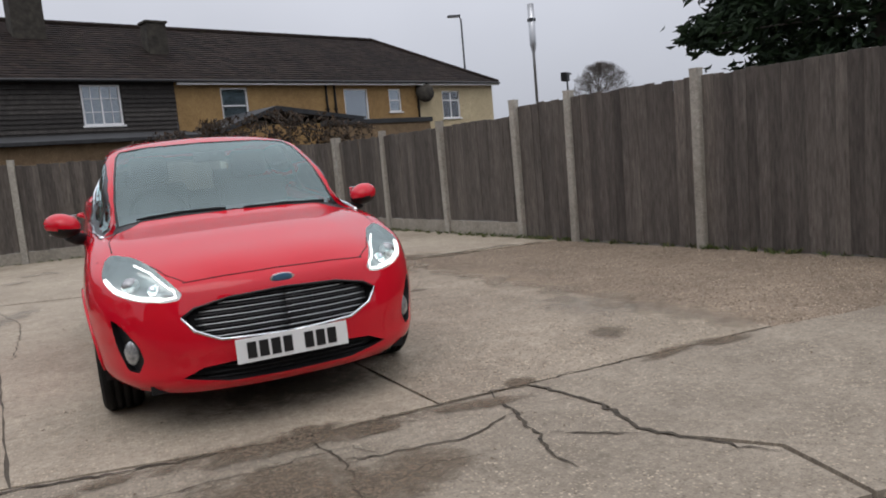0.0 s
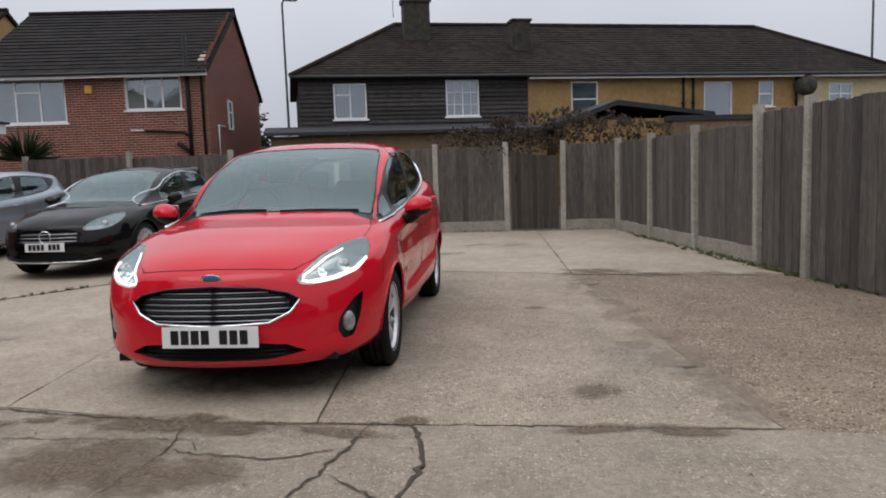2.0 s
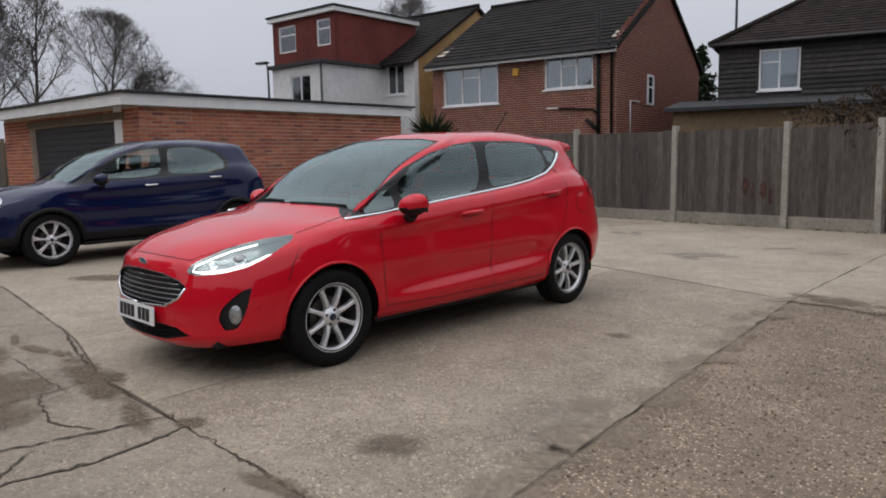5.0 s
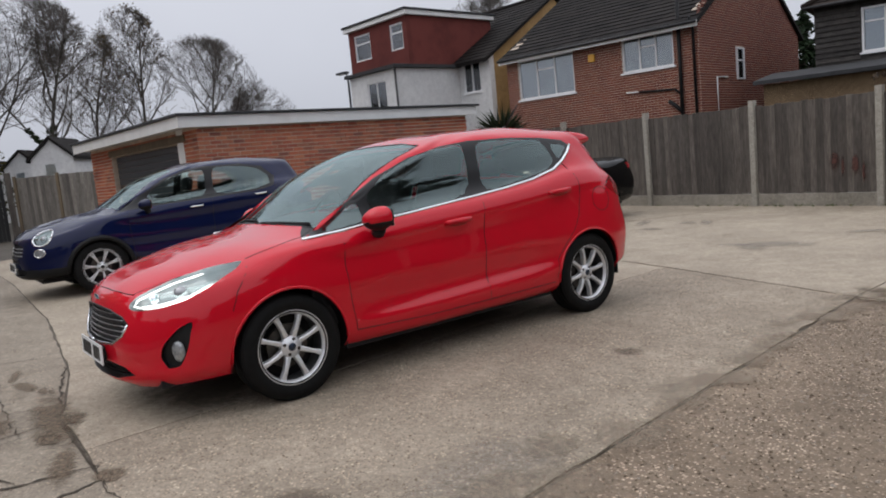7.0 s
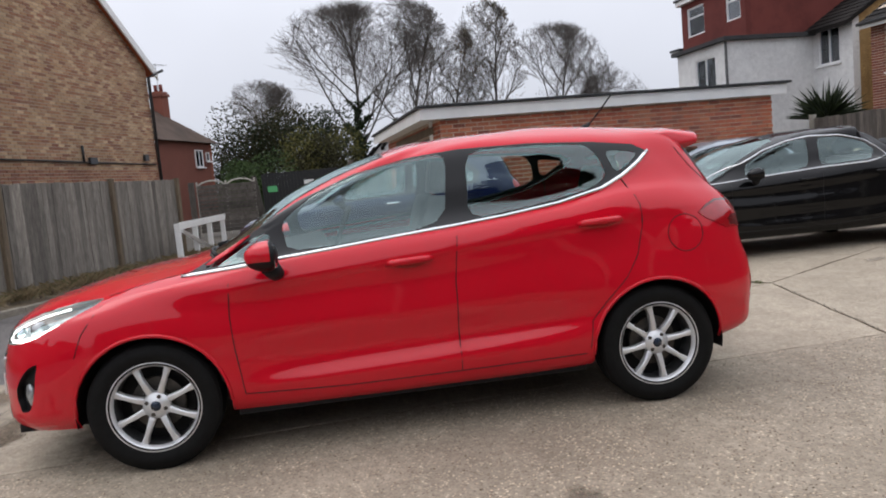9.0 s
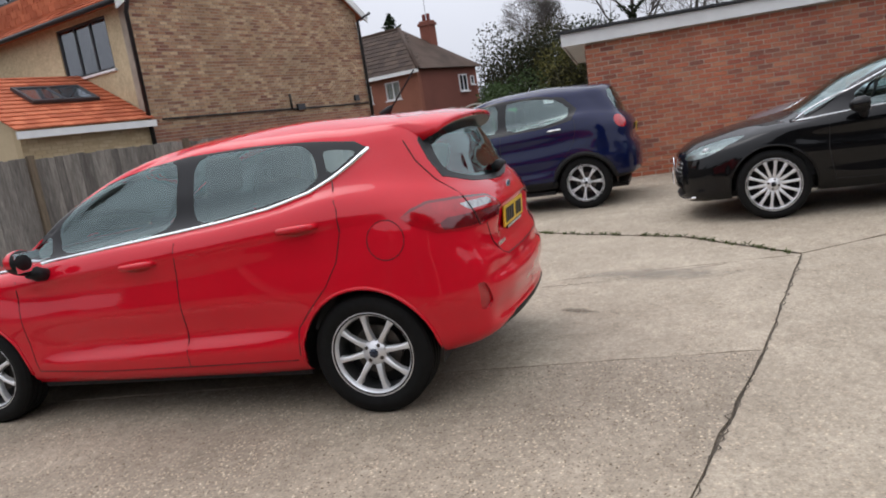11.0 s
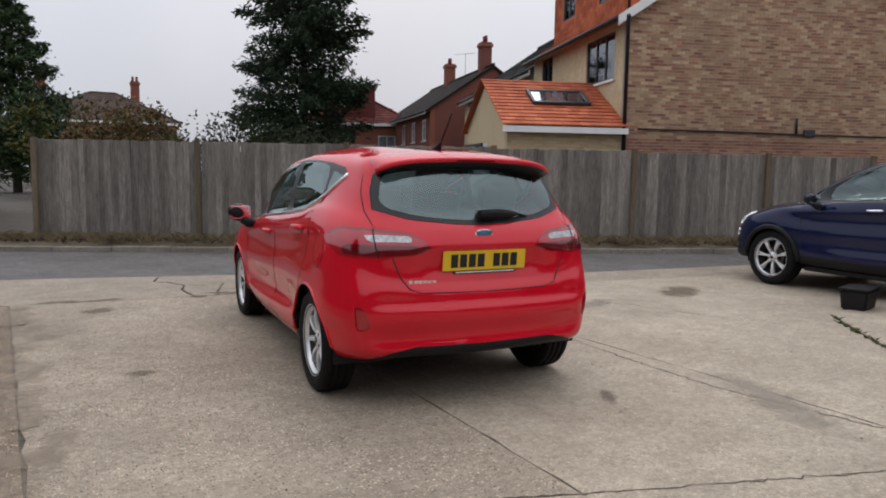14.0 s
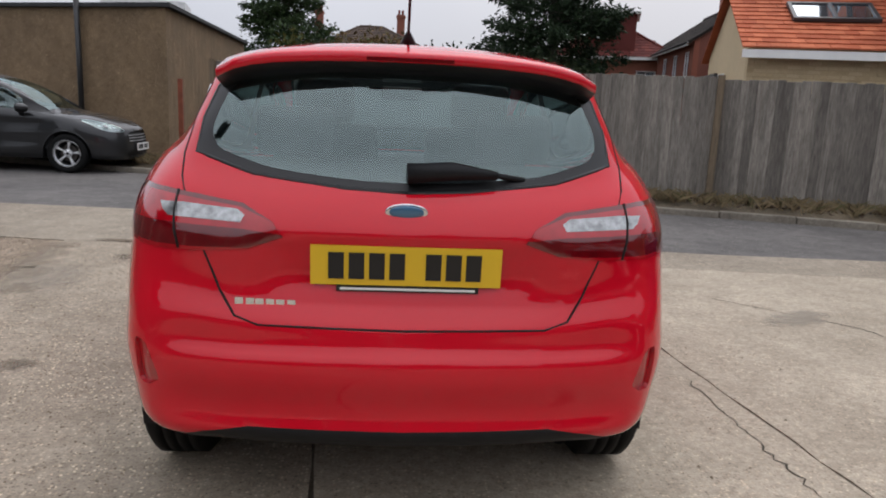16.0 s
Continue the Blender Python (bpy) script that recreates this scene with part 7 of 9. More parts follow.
# ---- the other parked cars, plainer ----
def other_car(name, m, label, paint, rings, fx, fy, fz, wheelbase, wheel_r, rim, dlo, glasses, saloon=False, cladding=False, spokes=8, style="single", head=None, tail=None, grille=True, plate_z=0.40, rear_plate=None, chrome=True, cab=True, screen=None, rscreen=None, doors=(), mirror=None, handles=(), handle_mat=None, rim_mat=None, track=0.75, low_lamp=None):
    """A parked car built like the red one from scaled feature lines; fx, fy, fz stretch its width, length and height."""
    body = Body(rings, None)
    root = thing(name, m, label, "car", group="parked cars")
    axle_r = wheelbase
    side = View((0, 1, 0), (0, 0, 1), want=lambda c, n: c.x > 0.33 and n.x > 0.12)
    side_all = View((0, 1, 0), (0, 0, 1), want=lambda c, n: c.x > 0.5)
    front = View((1, 0, 0), (0, 0, 1), want=lambda c, n: c.y < 0.0 and n.y < 0.1 and c.x > -0.01)
    ymax = max(p[1] for r in rings for p in r)
    scr = View((1, 0, 0), (0, 0, 1), want=lambda c, n: 0.1 < c.y < 1.6 and n.y < -0.05)
    rear = View((1, 0, 0), (0, 0, 1), want=lambda c, n: c.y > ymax - 1.6 and n.y > 0.1 and n.x < 0.6)
    headv = View((0.819, 0.574, 0), (0, 0, 1), want=lambda c, n: c.y < 0.15 and n.y < 0.6)
    tailv = View((0.766, -0.643, 0), (0, 0, 1), (0, ymax - 0.18, 0), want=lambda c, n: c.y > ymax - 0.9 and n.y > -0.3)
    ar = wheel_r + 0.05
    body.region("arch", side_all, arc_poly(0.0, wheel_r - 0.01, ar), False)
    body.region("arch_rear", side_all, arc_poly(axle_r, wheel_r - 0.01, ar), False)
    body.region("trim", side, dlo, False)
    for k, g in enumerate(glasses):
        body.region("glass%d" % k, side, g, True, ["trim"])
    body.region("windscreen", scr, screen, False)
    body.region("rear_screen", rear, rscreen, False)
    if grille:
        body.region("grille", front, [(-.2, fz(.645)), (0, fz(.645)), (fx(.30), fz(.64)), (fx(.42), fz(.60)), (fx(.40), fz(.49)), (fx(.26), fz(.46)), (-.2, fz(.46))], False)
        body.region("intake", front, [(-.2, fz(.34)), (fx(.40), fz(.34)), (fx(.48), fz(.30)), (fx(.36), fz(.25)), (-.2, fz(.245))], False)
    body.region("headlamp", headv, head)
    body.region("tail", tailv, tail)
    if low_lamp:
        body.region("low_lamp", headv, low_lamp)
    if cladding:
        body.region("cladding", View((0, 1, 0), (0, 0, 1), want=lambda c, n: True), [(-2, 0.1), (6, 0.1), (6, .40), (-2, .40)], False, [""])
    body.skin("body", "", paint, root)
    if cladding:
        body.skin("cladding", "cladding", M["black_plastic"], root, "black plastic lower cladding")
    for s in (1, -1):
        body.skin("window_trim", "trim", M["black_gloss"], root, mirror=False, side=s)
        for k in range(len(glasses)):
            o = body.skin("side_window", "glass%d" % k, M["car_glass"], root, mirror=False, side=s)
            o.visible_shadow = False
        hl = part("headlamp_housing", body.take("headlamp", False, 0, 0.03, side=s), M["lamp_inside"], root)
        o = body.skin("lamp_cover", "headlamp", M["lamp_glass"], hl, mirror=False, side=s)
        o.visible_shadow = False
        c = [sum(p[i] for p in head) / len(head) for i in (0, 1)]
        q = body.lay(headv, [tuple(c), (c[0] + 0.001, c[1])], -0.018, s)
        if q:
            bm = bmesh.new()
            bmesh.ops.create_uvsphere(bm, u_segments=18, v_segments=10, radius=0.045)
            bmesh.ops.translate(bm, verts=bm.verts[:], vec=q[0] + Vector((0, .02, 0)))
            part("lamp_lens", bm, M["lamp_clear"], hl, smooth=True)
        if low_lamp:
            low = body.skin("lower_lamp", "low_lamp", M["lamp_clear"], root, "round lower lamp", mirror=False, side=s, shift=0.004)
            body.seam(headv, low_lamp + low_lamp[:1], low, s, 0.007, M["chrome"], "lamp_ring", 0.003, 8)
            body.seam(headv, head + head[:1], hl, s, 0.009, M["chrome"], "lamp_ring", 0.003, 8)
        body.skin("tail_lamp", "tail", M["lamp_red"], root, "red tail lamp", mirror=False, side=s, shift=0.004)
        if chrome:
            k = chrome if isinstance(chrome, list) else dlo
            body.seam(side, k, root, s, 0.009, M["chrome"], "chrome_strip", 0.001, 8)
        for d in doors:
            body.seam(side, d, root, s, 0.0035)
        for hy, hz in handles:
            h = body.bvh.ray_cast(Vector((2, hy, hz)), Vector((-1, 0, 0)))[0]
            if h:
                bm = bmesh.new()
                tube(bm, [(s * (h.x - .01), hy - .1, hz), (s * (h.x + .025), hy - .07, hz), (s * (h.x + .025), hy + .07, hz + .004), (s * (h.x - .01), hy + .1, hz + .004)], 0.013, 8)
                part("door_handle", bm, handle_mat or paint, root, smooth=True)
        wing_mirror(root, s, mirror[0], mirror[1], mirror[2], paint)
        for cy in (0.0, axle_r):
            q = body.lay(side_all, arc_poly(cy, wheel_r - 0.01, ar + 0.004, 40)[:21], 0.0, s)
            if len(q) > 2:
                bm = bmesh.new()
                tube(bm, q, 0.03 if cladding else 0.009, 8)
                part("wheel_arch_lip", bm, M["black_plastic"] if cladding else paint, root, smooth=True)
    for nm, rg in (("windscreen", "windscreen"), ("rear_window", "rear_screen")):
        o = body.skin(nm, rg, M["car_glass"] if nm == "windscreen" else M["car_glass_dark"], root, "tinted glass")
        o.visible_shadow = False
    if grille:
        gr = part("grille", body.take("grille", True, 0, 0.04), M["black_plastic"], root)
        part("lower_intake", body.take("intake", True, 0, 0.04), M["black_plastic"], root)
        for k in range(3):
            for s in (1, -1):
                q = body.lay(front, [(0.0, fz(.50) + k * 0.045), (fx(.37), fz(.50) + k * 0.045)], -0.012, s)
                if len(q) > 1:
                    bm = bmesh.new()
                    tube(bm, q, 0.007, 8)
                    part("grille_slat", bm, M["satin"], gr, smooth=True)
        if saloon:
            h = body.bvh.ray_cast(Vector((0, -4, fz(.555))), Vector((0, 1, 0)))[0]
            bm = bmesh.new()
            pts = [(0.075 * math.cos(2 * math.pi * k / 28), h.y - 0.015, fz(.555) + 0.075 * math.sin(2 * math.pi * k / 28)) for k in range(29)]
            tube(bm, pts, 0.008, 8, caps=False)
            part("grille_ring", bm, M["chrome"], gr, "plain chrome ring", smooth=True)
            for s in (1, -1):
                body.seam(front, [(0, fz(.225)), (fx(.45), fz(.23)), (fx(.60), fz(.255))], root, s, 0.012, M["chrome"], "lower_chrome_lip", 0.0, 8)
    h = body.bvh.ray_cast(Vector((0, -4, plate_z)), Vector((0, 1, 0)))[0]
    number_plate(root, pose(0, h.y - 0.02, plate_z, -3, 0, 0), M["plate_white"])
    if rear_plate:
        h = body.bvh.ray_cast(Vector((0, 8, rear_plate)), Vector((0, -1, 0)))[0]
        number_plate(root, pose(0, h.y + 0.02, rear_plate, 5, 0, 180), M["plate_yellow"])
    part("floor", boxes((-0.5, 0.5, -0.65, ymax - 0.2, 0.2, 0.26), (-0.76, -0.5, ar + 0.03, axle_r - ar - 0.03, 0.22, 0.27), (0.5, 0.76, ar + 0.03, axle_r - ar - 0.03, 0.22, 0.27)), M["black_plastic"], root)
    cushion("engine_block", root, M["black_plastic"], 1.0, 0.8, 0.35, pose(0, -.1, .55), 0.05)
    for cy in (0.0, axle_r):
        wheelhouse(root, cy, wheel_r - 0.01, ar + 0.008)
        for s in (1, -1):
            wheel(root, pose(s * track, cy, wheel_r, 0, 0, 0 if s > 0 else 180), wheel_r, 0.21, rim, spokes, style, rim_mat, cap=False, turn=random.uniform(0, 1))
    cabin(root, fy(1.15), fy(2.1), z=fz(0.0) * 0.6)
    return root


def scaled(rings, fx, fy, fz):
    return [[(fx(p[0]), fy(p[1]), fz(p[2])) for p in r] for r in rings]


def sp(poly_, a, b):
    return [(a(u), b(v)) for u, v in poly_]


G_FRONT = [(.66, .952), (.66, 1.10), (.82, 1.205), (1.08, 1.298), (1.30, 1.335), (1.468, 1.352), (1.40, 1.012)]
G_REAR = [(1.60, 1.035), (1.62, 1.36), (2.0, 1.355), (2.225, 1.335), (2.285, 1.28), (2.315, 1.18), (2.215, 1.122), (1.9, 1.07)]
SCREEN_P = [(-.2, .972), (.0, .972), (.3, .966), (.5, .955), (.60, .94), (.595, 1.08), (.565, 1.22), (.505, 1.355), (.35, 1.39), (0, 1.402), (-.2, 1.402)]
RSCREEN_P = [(-.2, 1.02), (0, 1.02), (.17, 1.027), (.40, 1.055), (.565, 1.10), (.552, 1.2), (.515, 1.29), (.46, 1.345), (.31, 1.372), (0, 1.385), (-.2, 1.385)]
HEAD_P = [(-.067, .662), (-.006, .708), (.144, .773), (.308, .812), (.466, .828), (.470, .797), (.386, .723), (.279, .668), (.150, .638), (.006, .627), (-.054, .635)]
TAIL_P = [(.30, .912), (.36, .978), (.424, 1.03), (.50, 1.05), (.66, 1.06), (.72, 1.045), (.734, 1.0), (.672, .93), (.645, .893), (.514, .882), (.369, .866)]
D1 = [(.43, .909), (.395, .84), (.385, .70), (.395, .53), (.42, .315), (1.459, .305), (1.469, .74), (1.498, 1.0)]
D2 = [(1.46, .305), (2.10, .31), (2.14, .47), (2.22, .56), (2.33, .67), (2.40, .78), (2.44, .925), (2.437, 1.027), (2.39, 1.16)]
M["paint_blue"] = car_paint("dark_blue_car_paint", (0.004, 0.008, 0.045), 0.2, 0.4, 0.8)
M["paint_black"] = car_paint("black_car_paint", (0.003, 0.003, 0.0035), 0.0, 0.4, 0.6)
M["paint_silver"] = car_paint("blue_silver_car_paint", (0.30, 0.335, 0.38), 0.75, 0.38, 0.9)
M["paint_grey"] = car_paint("dark_grey_car_paint", (0.035, 0.036, 0.038), 0.6, 0.4, 0.9)

# dark blue crossover
bx, by, bz = (lambda x: x * 1.035), (lambda y: y * 1.031), (lambda z: z * 1.05 + 0.055)
circ = lambda u, v, r, rv=None: [(u + r * math.cos(k * math.pi / 8), v + (rv or r) * math.sin(k * math.pi / 8)) for k in range(16)]
other_car("blue_crossover", pose(-6.32, 0.36, 0), "dark blue small crossover with black cladding and silver wheels", M["paint_blue"], scaled(HATCH, bx, by, bz), bx, by, bz, 2.57, 0.335, 0.235,
          [(.28, 1.0), (.62, 1.035), (1.5, 1.065), (2.2, 1.095), (2.47, 1.15), (2.55, 1.28), (2.38, 1.45), (2.05, 1.51), (1.5, 1.51), (1.25, 1.48), (.95, 1.385), (.6, 1.19)],
          [[(.66, 1.06), (.72, 1.21), (1.0, 1.375), (1.3, 1.455), (1.52, 1.478), (1.49, 1.095)], [(1.60, 1.10), (1.63, 1.482), (2.05, 1.478), (2.31, 1.42), (2.46, 1.29), (2.42, 1.185), (2.2, 1.125)]], cladding=True, spokes=7, style="double", head=circ(.18, bz(.69), .125, .092), low_lamp=circ(.17, bz(.52), .075, .05), tail=circ(.575, bz(.955), .095, .085),
          grille=True, plate_z=.42, rear_plate=.93, chrome=False, screen=sp(SCREEN_P, bx, bz), rscreen=sp(RSCREEN_P, bx, bz), doors=[sp(D1, by, bz), sp(D2, by, bz)], mirror=(.96, .62, 1.07),
          handles=[(1.30, .97), (2.25, 1.05)], handle_mat=M["chrome"], track=0.76)
# blue-silver hatchback
sx_, sy_, sz_ = (lambda x: x * 0.965), (lambda y: y * 1.03), (lambda z: z * 1.0)
other_car("silver_hatchback", pose(-7.72, 5.9, 0), "blue-silver small hatchback parked against the brick garage", M["paint_silver"], scaled(HATCH, sx_, sy_, sz_), sx_, sy_, sz_, 2.57, 0.30, 0.205,
          sp(DLO, sy_, sz_), [sp(G_FRONT, sy_, sz_), sp(G_REAR, sy_, sz_)], spokes=10, head=HEAD_P, tail=TAIL_P, chrome=False, screen=sp(SCREEN_P, sx_, sz_), rscreen=sp(RSCREEN_P, sx_, sz_),
          doors=[sp(D1, sy_, sz_), sp(D2, sy_, sz_)], mirror=(.89, .62, .97), handles=[(1.29, .865), (2.28, .962)], rim_mat=M["brake"], track=0.71, plate_z=.40)
# dark grey hatchback across the lane
other_car("grey_hatchback", pose(5.0, -7.25, -0.03, 0, 0, -90), "dark grey small hatchback parked across the lane", M["paint_grey"], scaled(HATCH, sx_, lambda y: y, sz_), sx_, lambda y: y, sz_, 2.493, 0.30, 0.205,
          DLO, [G_FRONT, G_REAR], spokes=5, style="double", head=HEAD_P, tail=TAIL_P, chrome=False, screen=sp(SCREEN_P, sx_, sz_), rscreen=sp(RSCREEN_P, sx_, sz_), doors=[D1, D2],
          mirror=(.89, .60, .965), handles=[(1.25, .865)], track=0.71)
# black saloon
mx, my, mz = (lambda x: x * 1.045), (lambda y: y * 1.139 if y > 0 else y * 1.0), (lambda z: z * 0.975)
SALOON = scaled(HATCH, mx, my, mz)
tail_cols = {
    5: [(.88, 2.9, .78), (.83, 3.4, .80), (.72, 3.72, .80), (.50, 3.84, .79), (.25, 3.87, .79), (0, 3.88, .79)],
    6: [(.85, 2.9, .90), (.79, 3.4, .93), (.68, 3.70, .95), (.48, 3.81, .97), (.24, 3.84, .98), (0, 3.85, .98)],
    7: [(.80, 2.8, .965), (.72, 3.12, .985), (.60, 3.28, 1.0), (.45, 3.36, 1.005), (.22, 3.4, 1.01), (0, 3.4, 1.01)],
    8: [(.74, 2.58, 1.0), (.66, 2.84, 1.02), (.57, 2.93, 1.03), (.43, 2.97, 1.035), (.21, 3.0, 1.035), (0, 3.0, 1.035)],
    9: [(.67, 2.46, 1.18), (.60, 2.60, 1.19), (.53, 2.66, 1.195), (.40, 2.69, 1.20), (.20, 2.71, 1.205), (0, 2.71, 1.205)],
    10: [(.59, 2.26, 1.325), (.55, 2.36, 1.335), (.48, 2.40, 1.345), (.37, 2.42, 1.355), (.18, 2.43, 1.36), (0, 2.43, 1.362)],
    11: [(.43, 2.15, 1.375), (.40, 2.22, 1.378), (.34, 2.27, 1.38), (.25, 2.3, 1.382), (.13, 2.32, 1.385), (0, 2.33, 1.386)],
    12: [(0, 2.08, 1.42), (0, 2.12, 1.417), (0, 2.16, 1.413), (0, 2.19, 1.41), (0, 2.22, 1.407), (0, 2.25, 1.403)],
}
for r in range(5):
    ys = (2.84, 3.38, 3.70, 3.82, 3.85, 3.86)
    SALOON[r][10:] = [(p[0], y + 0.01 * r, p[2]) for p, y in zip(SALOON[r][10:], ys)]
for r, cols in tail_cols.items():
    SALOON[r][10:] = cols
S_DLO = [(.22, .875), (.9, .925), (1.6, .965), (2.2, .985), (2.56, 1.035), (2.46, 1.13), (2.28, 1.24), (1.95, 1.325), (1.6, 1.338), (1.3, 1.305), (1.0, 1.22), (.6, 1.05)]
other_car("black_saloon", pose(-4.25, 4.87, 0.006), "glossy black saloon with chrome window lines and bright alloy wheels", M["paint_black"], SALOON, mx, my, mz, 2.84, 0.325, 0.245,
          S_DLO, [[(.72, .93), (.74, 1.08), (1.05, 1.22), (1.35, 1.30), (1.55, 1.318), (1.52, .975)], [(1.66, .985), (1.68, 1.318), (1.95, 1.305), (2.25, 1.22), (2.38, 1.12), (2.3, 1.02)]],
          saloon=True, spokes=14, head=sp(HEAD_P, lambda u: u, mz), tail=[(.25, .82), (.3, .93), (.5, .95), (.72, .92), (.7, .82), (.5, .80)], chrome=S_DLO + [S_DLO[0]],
          screen=sp(SCREEN_P, mx, mz), rscreen=[(-.2, 1.06), (.4, 1.06), (.54, 1.06), (.51, 1.19), (.44, 1.32), (-.2, 1.34)], doors=[[(.50, .90), (.48, .6), (.52, .32), (1.60, .30), (1.62, .96)], [(1.62, .30), (2.36, .33), (2.55, .6), (2.62, .85), (2.5, 1.0)]],
          mirror=(.95, .75, .96), handles=[(1.42, .85), (2.38, .87)], track=0.77, plate_z=.42, rear_plate=.72)
# black tub standing on the concrete by the blue car
tub = thing("black_tub", pose(-4.95, 1.9, 0, 0, 0, 20), "small black plastic tub standing on the concrete", "tub")
bm = bmesh.new()
prism(bm, [(-.19, -.13), (.19, -.13), (.19, .13), (-.19, .13)], 0, .2)
for v in bm.verts:
    if v.co.z < .1:
        v.co.x *= 0.88
        v.co.y *= 0.86
bmesh.ops.bevel(bm, geom=bm.edges[:], offset=0.015, segments=2, affect="EDGES")
part("tub_body", bm, M["black_plastic"], tub)
part("tub_lid", boxes((-.2, .2, -.14, .14, .2, .225), bev=0.008), M["black_plastic"], tub)


# ---- planting ----
def leaf_mat(name, dark, light, odd=None):
    """Leaves that differ from one to the next, with a little light through them."""
    m, n, l, b = material(name)
    isl = n.new("ShaderNodeNewGeometry").outputs["Random Per Island"]
    stops = [(0.0, dark), (0.75, light)] + ([(1.0, odd)] if odd else [])
    l.new(ramp(n, l, isl, stops), b.inputs["Base Color"])
    b.inputs["Roughness"].default_value = 0.7
    b.inputs["Specular IOR Level"].default_value = 0.25
    return m


M["bark"] = plain("grey_bark", (0.075, 0.066, 0.055), 0.9, 0, 0.35, 6, 0.4)
M["twig"] = plain("grey_brown_twigs", (0.12, 0.105, 0.095), 0.9, 0, 0.3, 3)
M["ivy"] = leaf_mat("ivy_leaves", (0.010, 0.018, 0.006), (0.03, 0.05, 0.016))
M["conifer_leaf"] = leaf_mat("conifer_sprays", (0.006, 0.014, 0.006), (0.022, 0.042, 0.016))
M["cypress_leaf"] = leaf_mat("cypress_sprays", (0.010, 0.024, 0.008), (0.04, 0.068, 0.02))
M["bush_leaf"] = leaf_mat("evergreen_leaves", (0.008, 0.014, 0.006), (0.03, 0.042, 0.015))
M["olive_leaf"] = leaf_mat("olive_brown_leaves", (0.018, 0.019, 0.008), (0.055, 0.05, 0.02))
M["hedge_leaf"] = leaf_mat("hedge_leaves", (0.02, 0.04, 0.012), (0.07, 0.11, 0.035))
M["yellow_leaf"] = leaf_mat("yellow_green_leaves", (0.05, 0.052, 0.012), (0.12, 0.11, 0.026))
M["autumn_leaf"] = leaf_mat("autumn_leaves", (0.07, 0.045, 0.018), (0.17, 0.11, 0.04), (0.06, 0.08, 0.025))
M["dead_leaf"] = leaf_mat("dead_leaves", (0.02, 0.014, 0.009), (0.065, 0.042, 0.026))
M["grass_blade"] = leaf_mat("grass_blades", (0.03, 0.05, 0.012), (0.09, 0.12, 0.03), (0.16, 0.13, 0.06))
M["dry_grass"] = leaf_mat("dry_weeds", (0.10, 0.075, 0.04), (0.24, 0.18, 0.10), (0.07, 0.08, 0.03))


def from_arrays(name, verts, faces, mat, parent=None, label="", smooth=False):
    me = bpy.data.meshes.new(name)
    me.from_pydata(verts, [], faces)
    me.materials.append(mat)
    if smooth:
        me.shade_smooth()
    ob = new(name, me)
    if parent is not None:
        ob.parent = parent
    if label:
        ob["label"] = label
    return ob


def leaves(name, centres, along, length, width, mat, parent, rng, label="", spread=0.6):
    """Many small folded leaves, each at its own centre, leaning along its own direction."""
    c = np.asarray(centres, float)
    n = len(c)
    a = np.asarray(along, float) + rng.normal(0, spread, (n, 3))
    a /= np.linalg.norm(a, axis=1)[:, None] + 1e-9
    s = np.cross(a, rng.normal(0, 1, (n, 3)))
    s /= np.linalg.norm(s, axis=1)[:, None] + 1e-9
    k = rng.uniform(0.6, 1.3, (n, 1))
    up = np.cross(a, s) * width * 0.35 * k
    v = np.stack([c - a * length * 0.5 * k, c + s * width * 0.5 * k + up, c + a * length * 0.5 * k, c - s * width * 0.5 * k + up], 1).reshape(-1, 3)
    faces = [f for i in range(n) for f in ((4 * i, 4 * i + 1, 4 * i + 2), (4 * i, 4 * i + 2, 4 * i + 3))]
    return from_arrays(name, v.tolist(), faces, mat, parent, label)


def rods(name, segs, mat, parent, sides=4, label=""):
    """Tapered rods, given as (start, end, start radius, end radius)."""
    verts, faces = [], []
    for p0, p1, r0, r1 in segs:
        d = (p1 - p0).normalized()
        u = d.orthogonal().normalized()
        w = d.cross(u)
        o = len(verts)
        for p, r in ((p0, r0), (p1, r1)):
            for k in range(sides):
                a = 2 * math.pi * k / sides
                verts.append(tuple(p + (u * math.cos(a) + w * math.sin(a)) * r))
        for k in range(sides):
            q = (k + 1) % sides
            faces.append((o + k, o + q, o + sides + q, o + sides + k))
    return from_arrays(name, verts, faces, mat, parent, label, smooth=True)


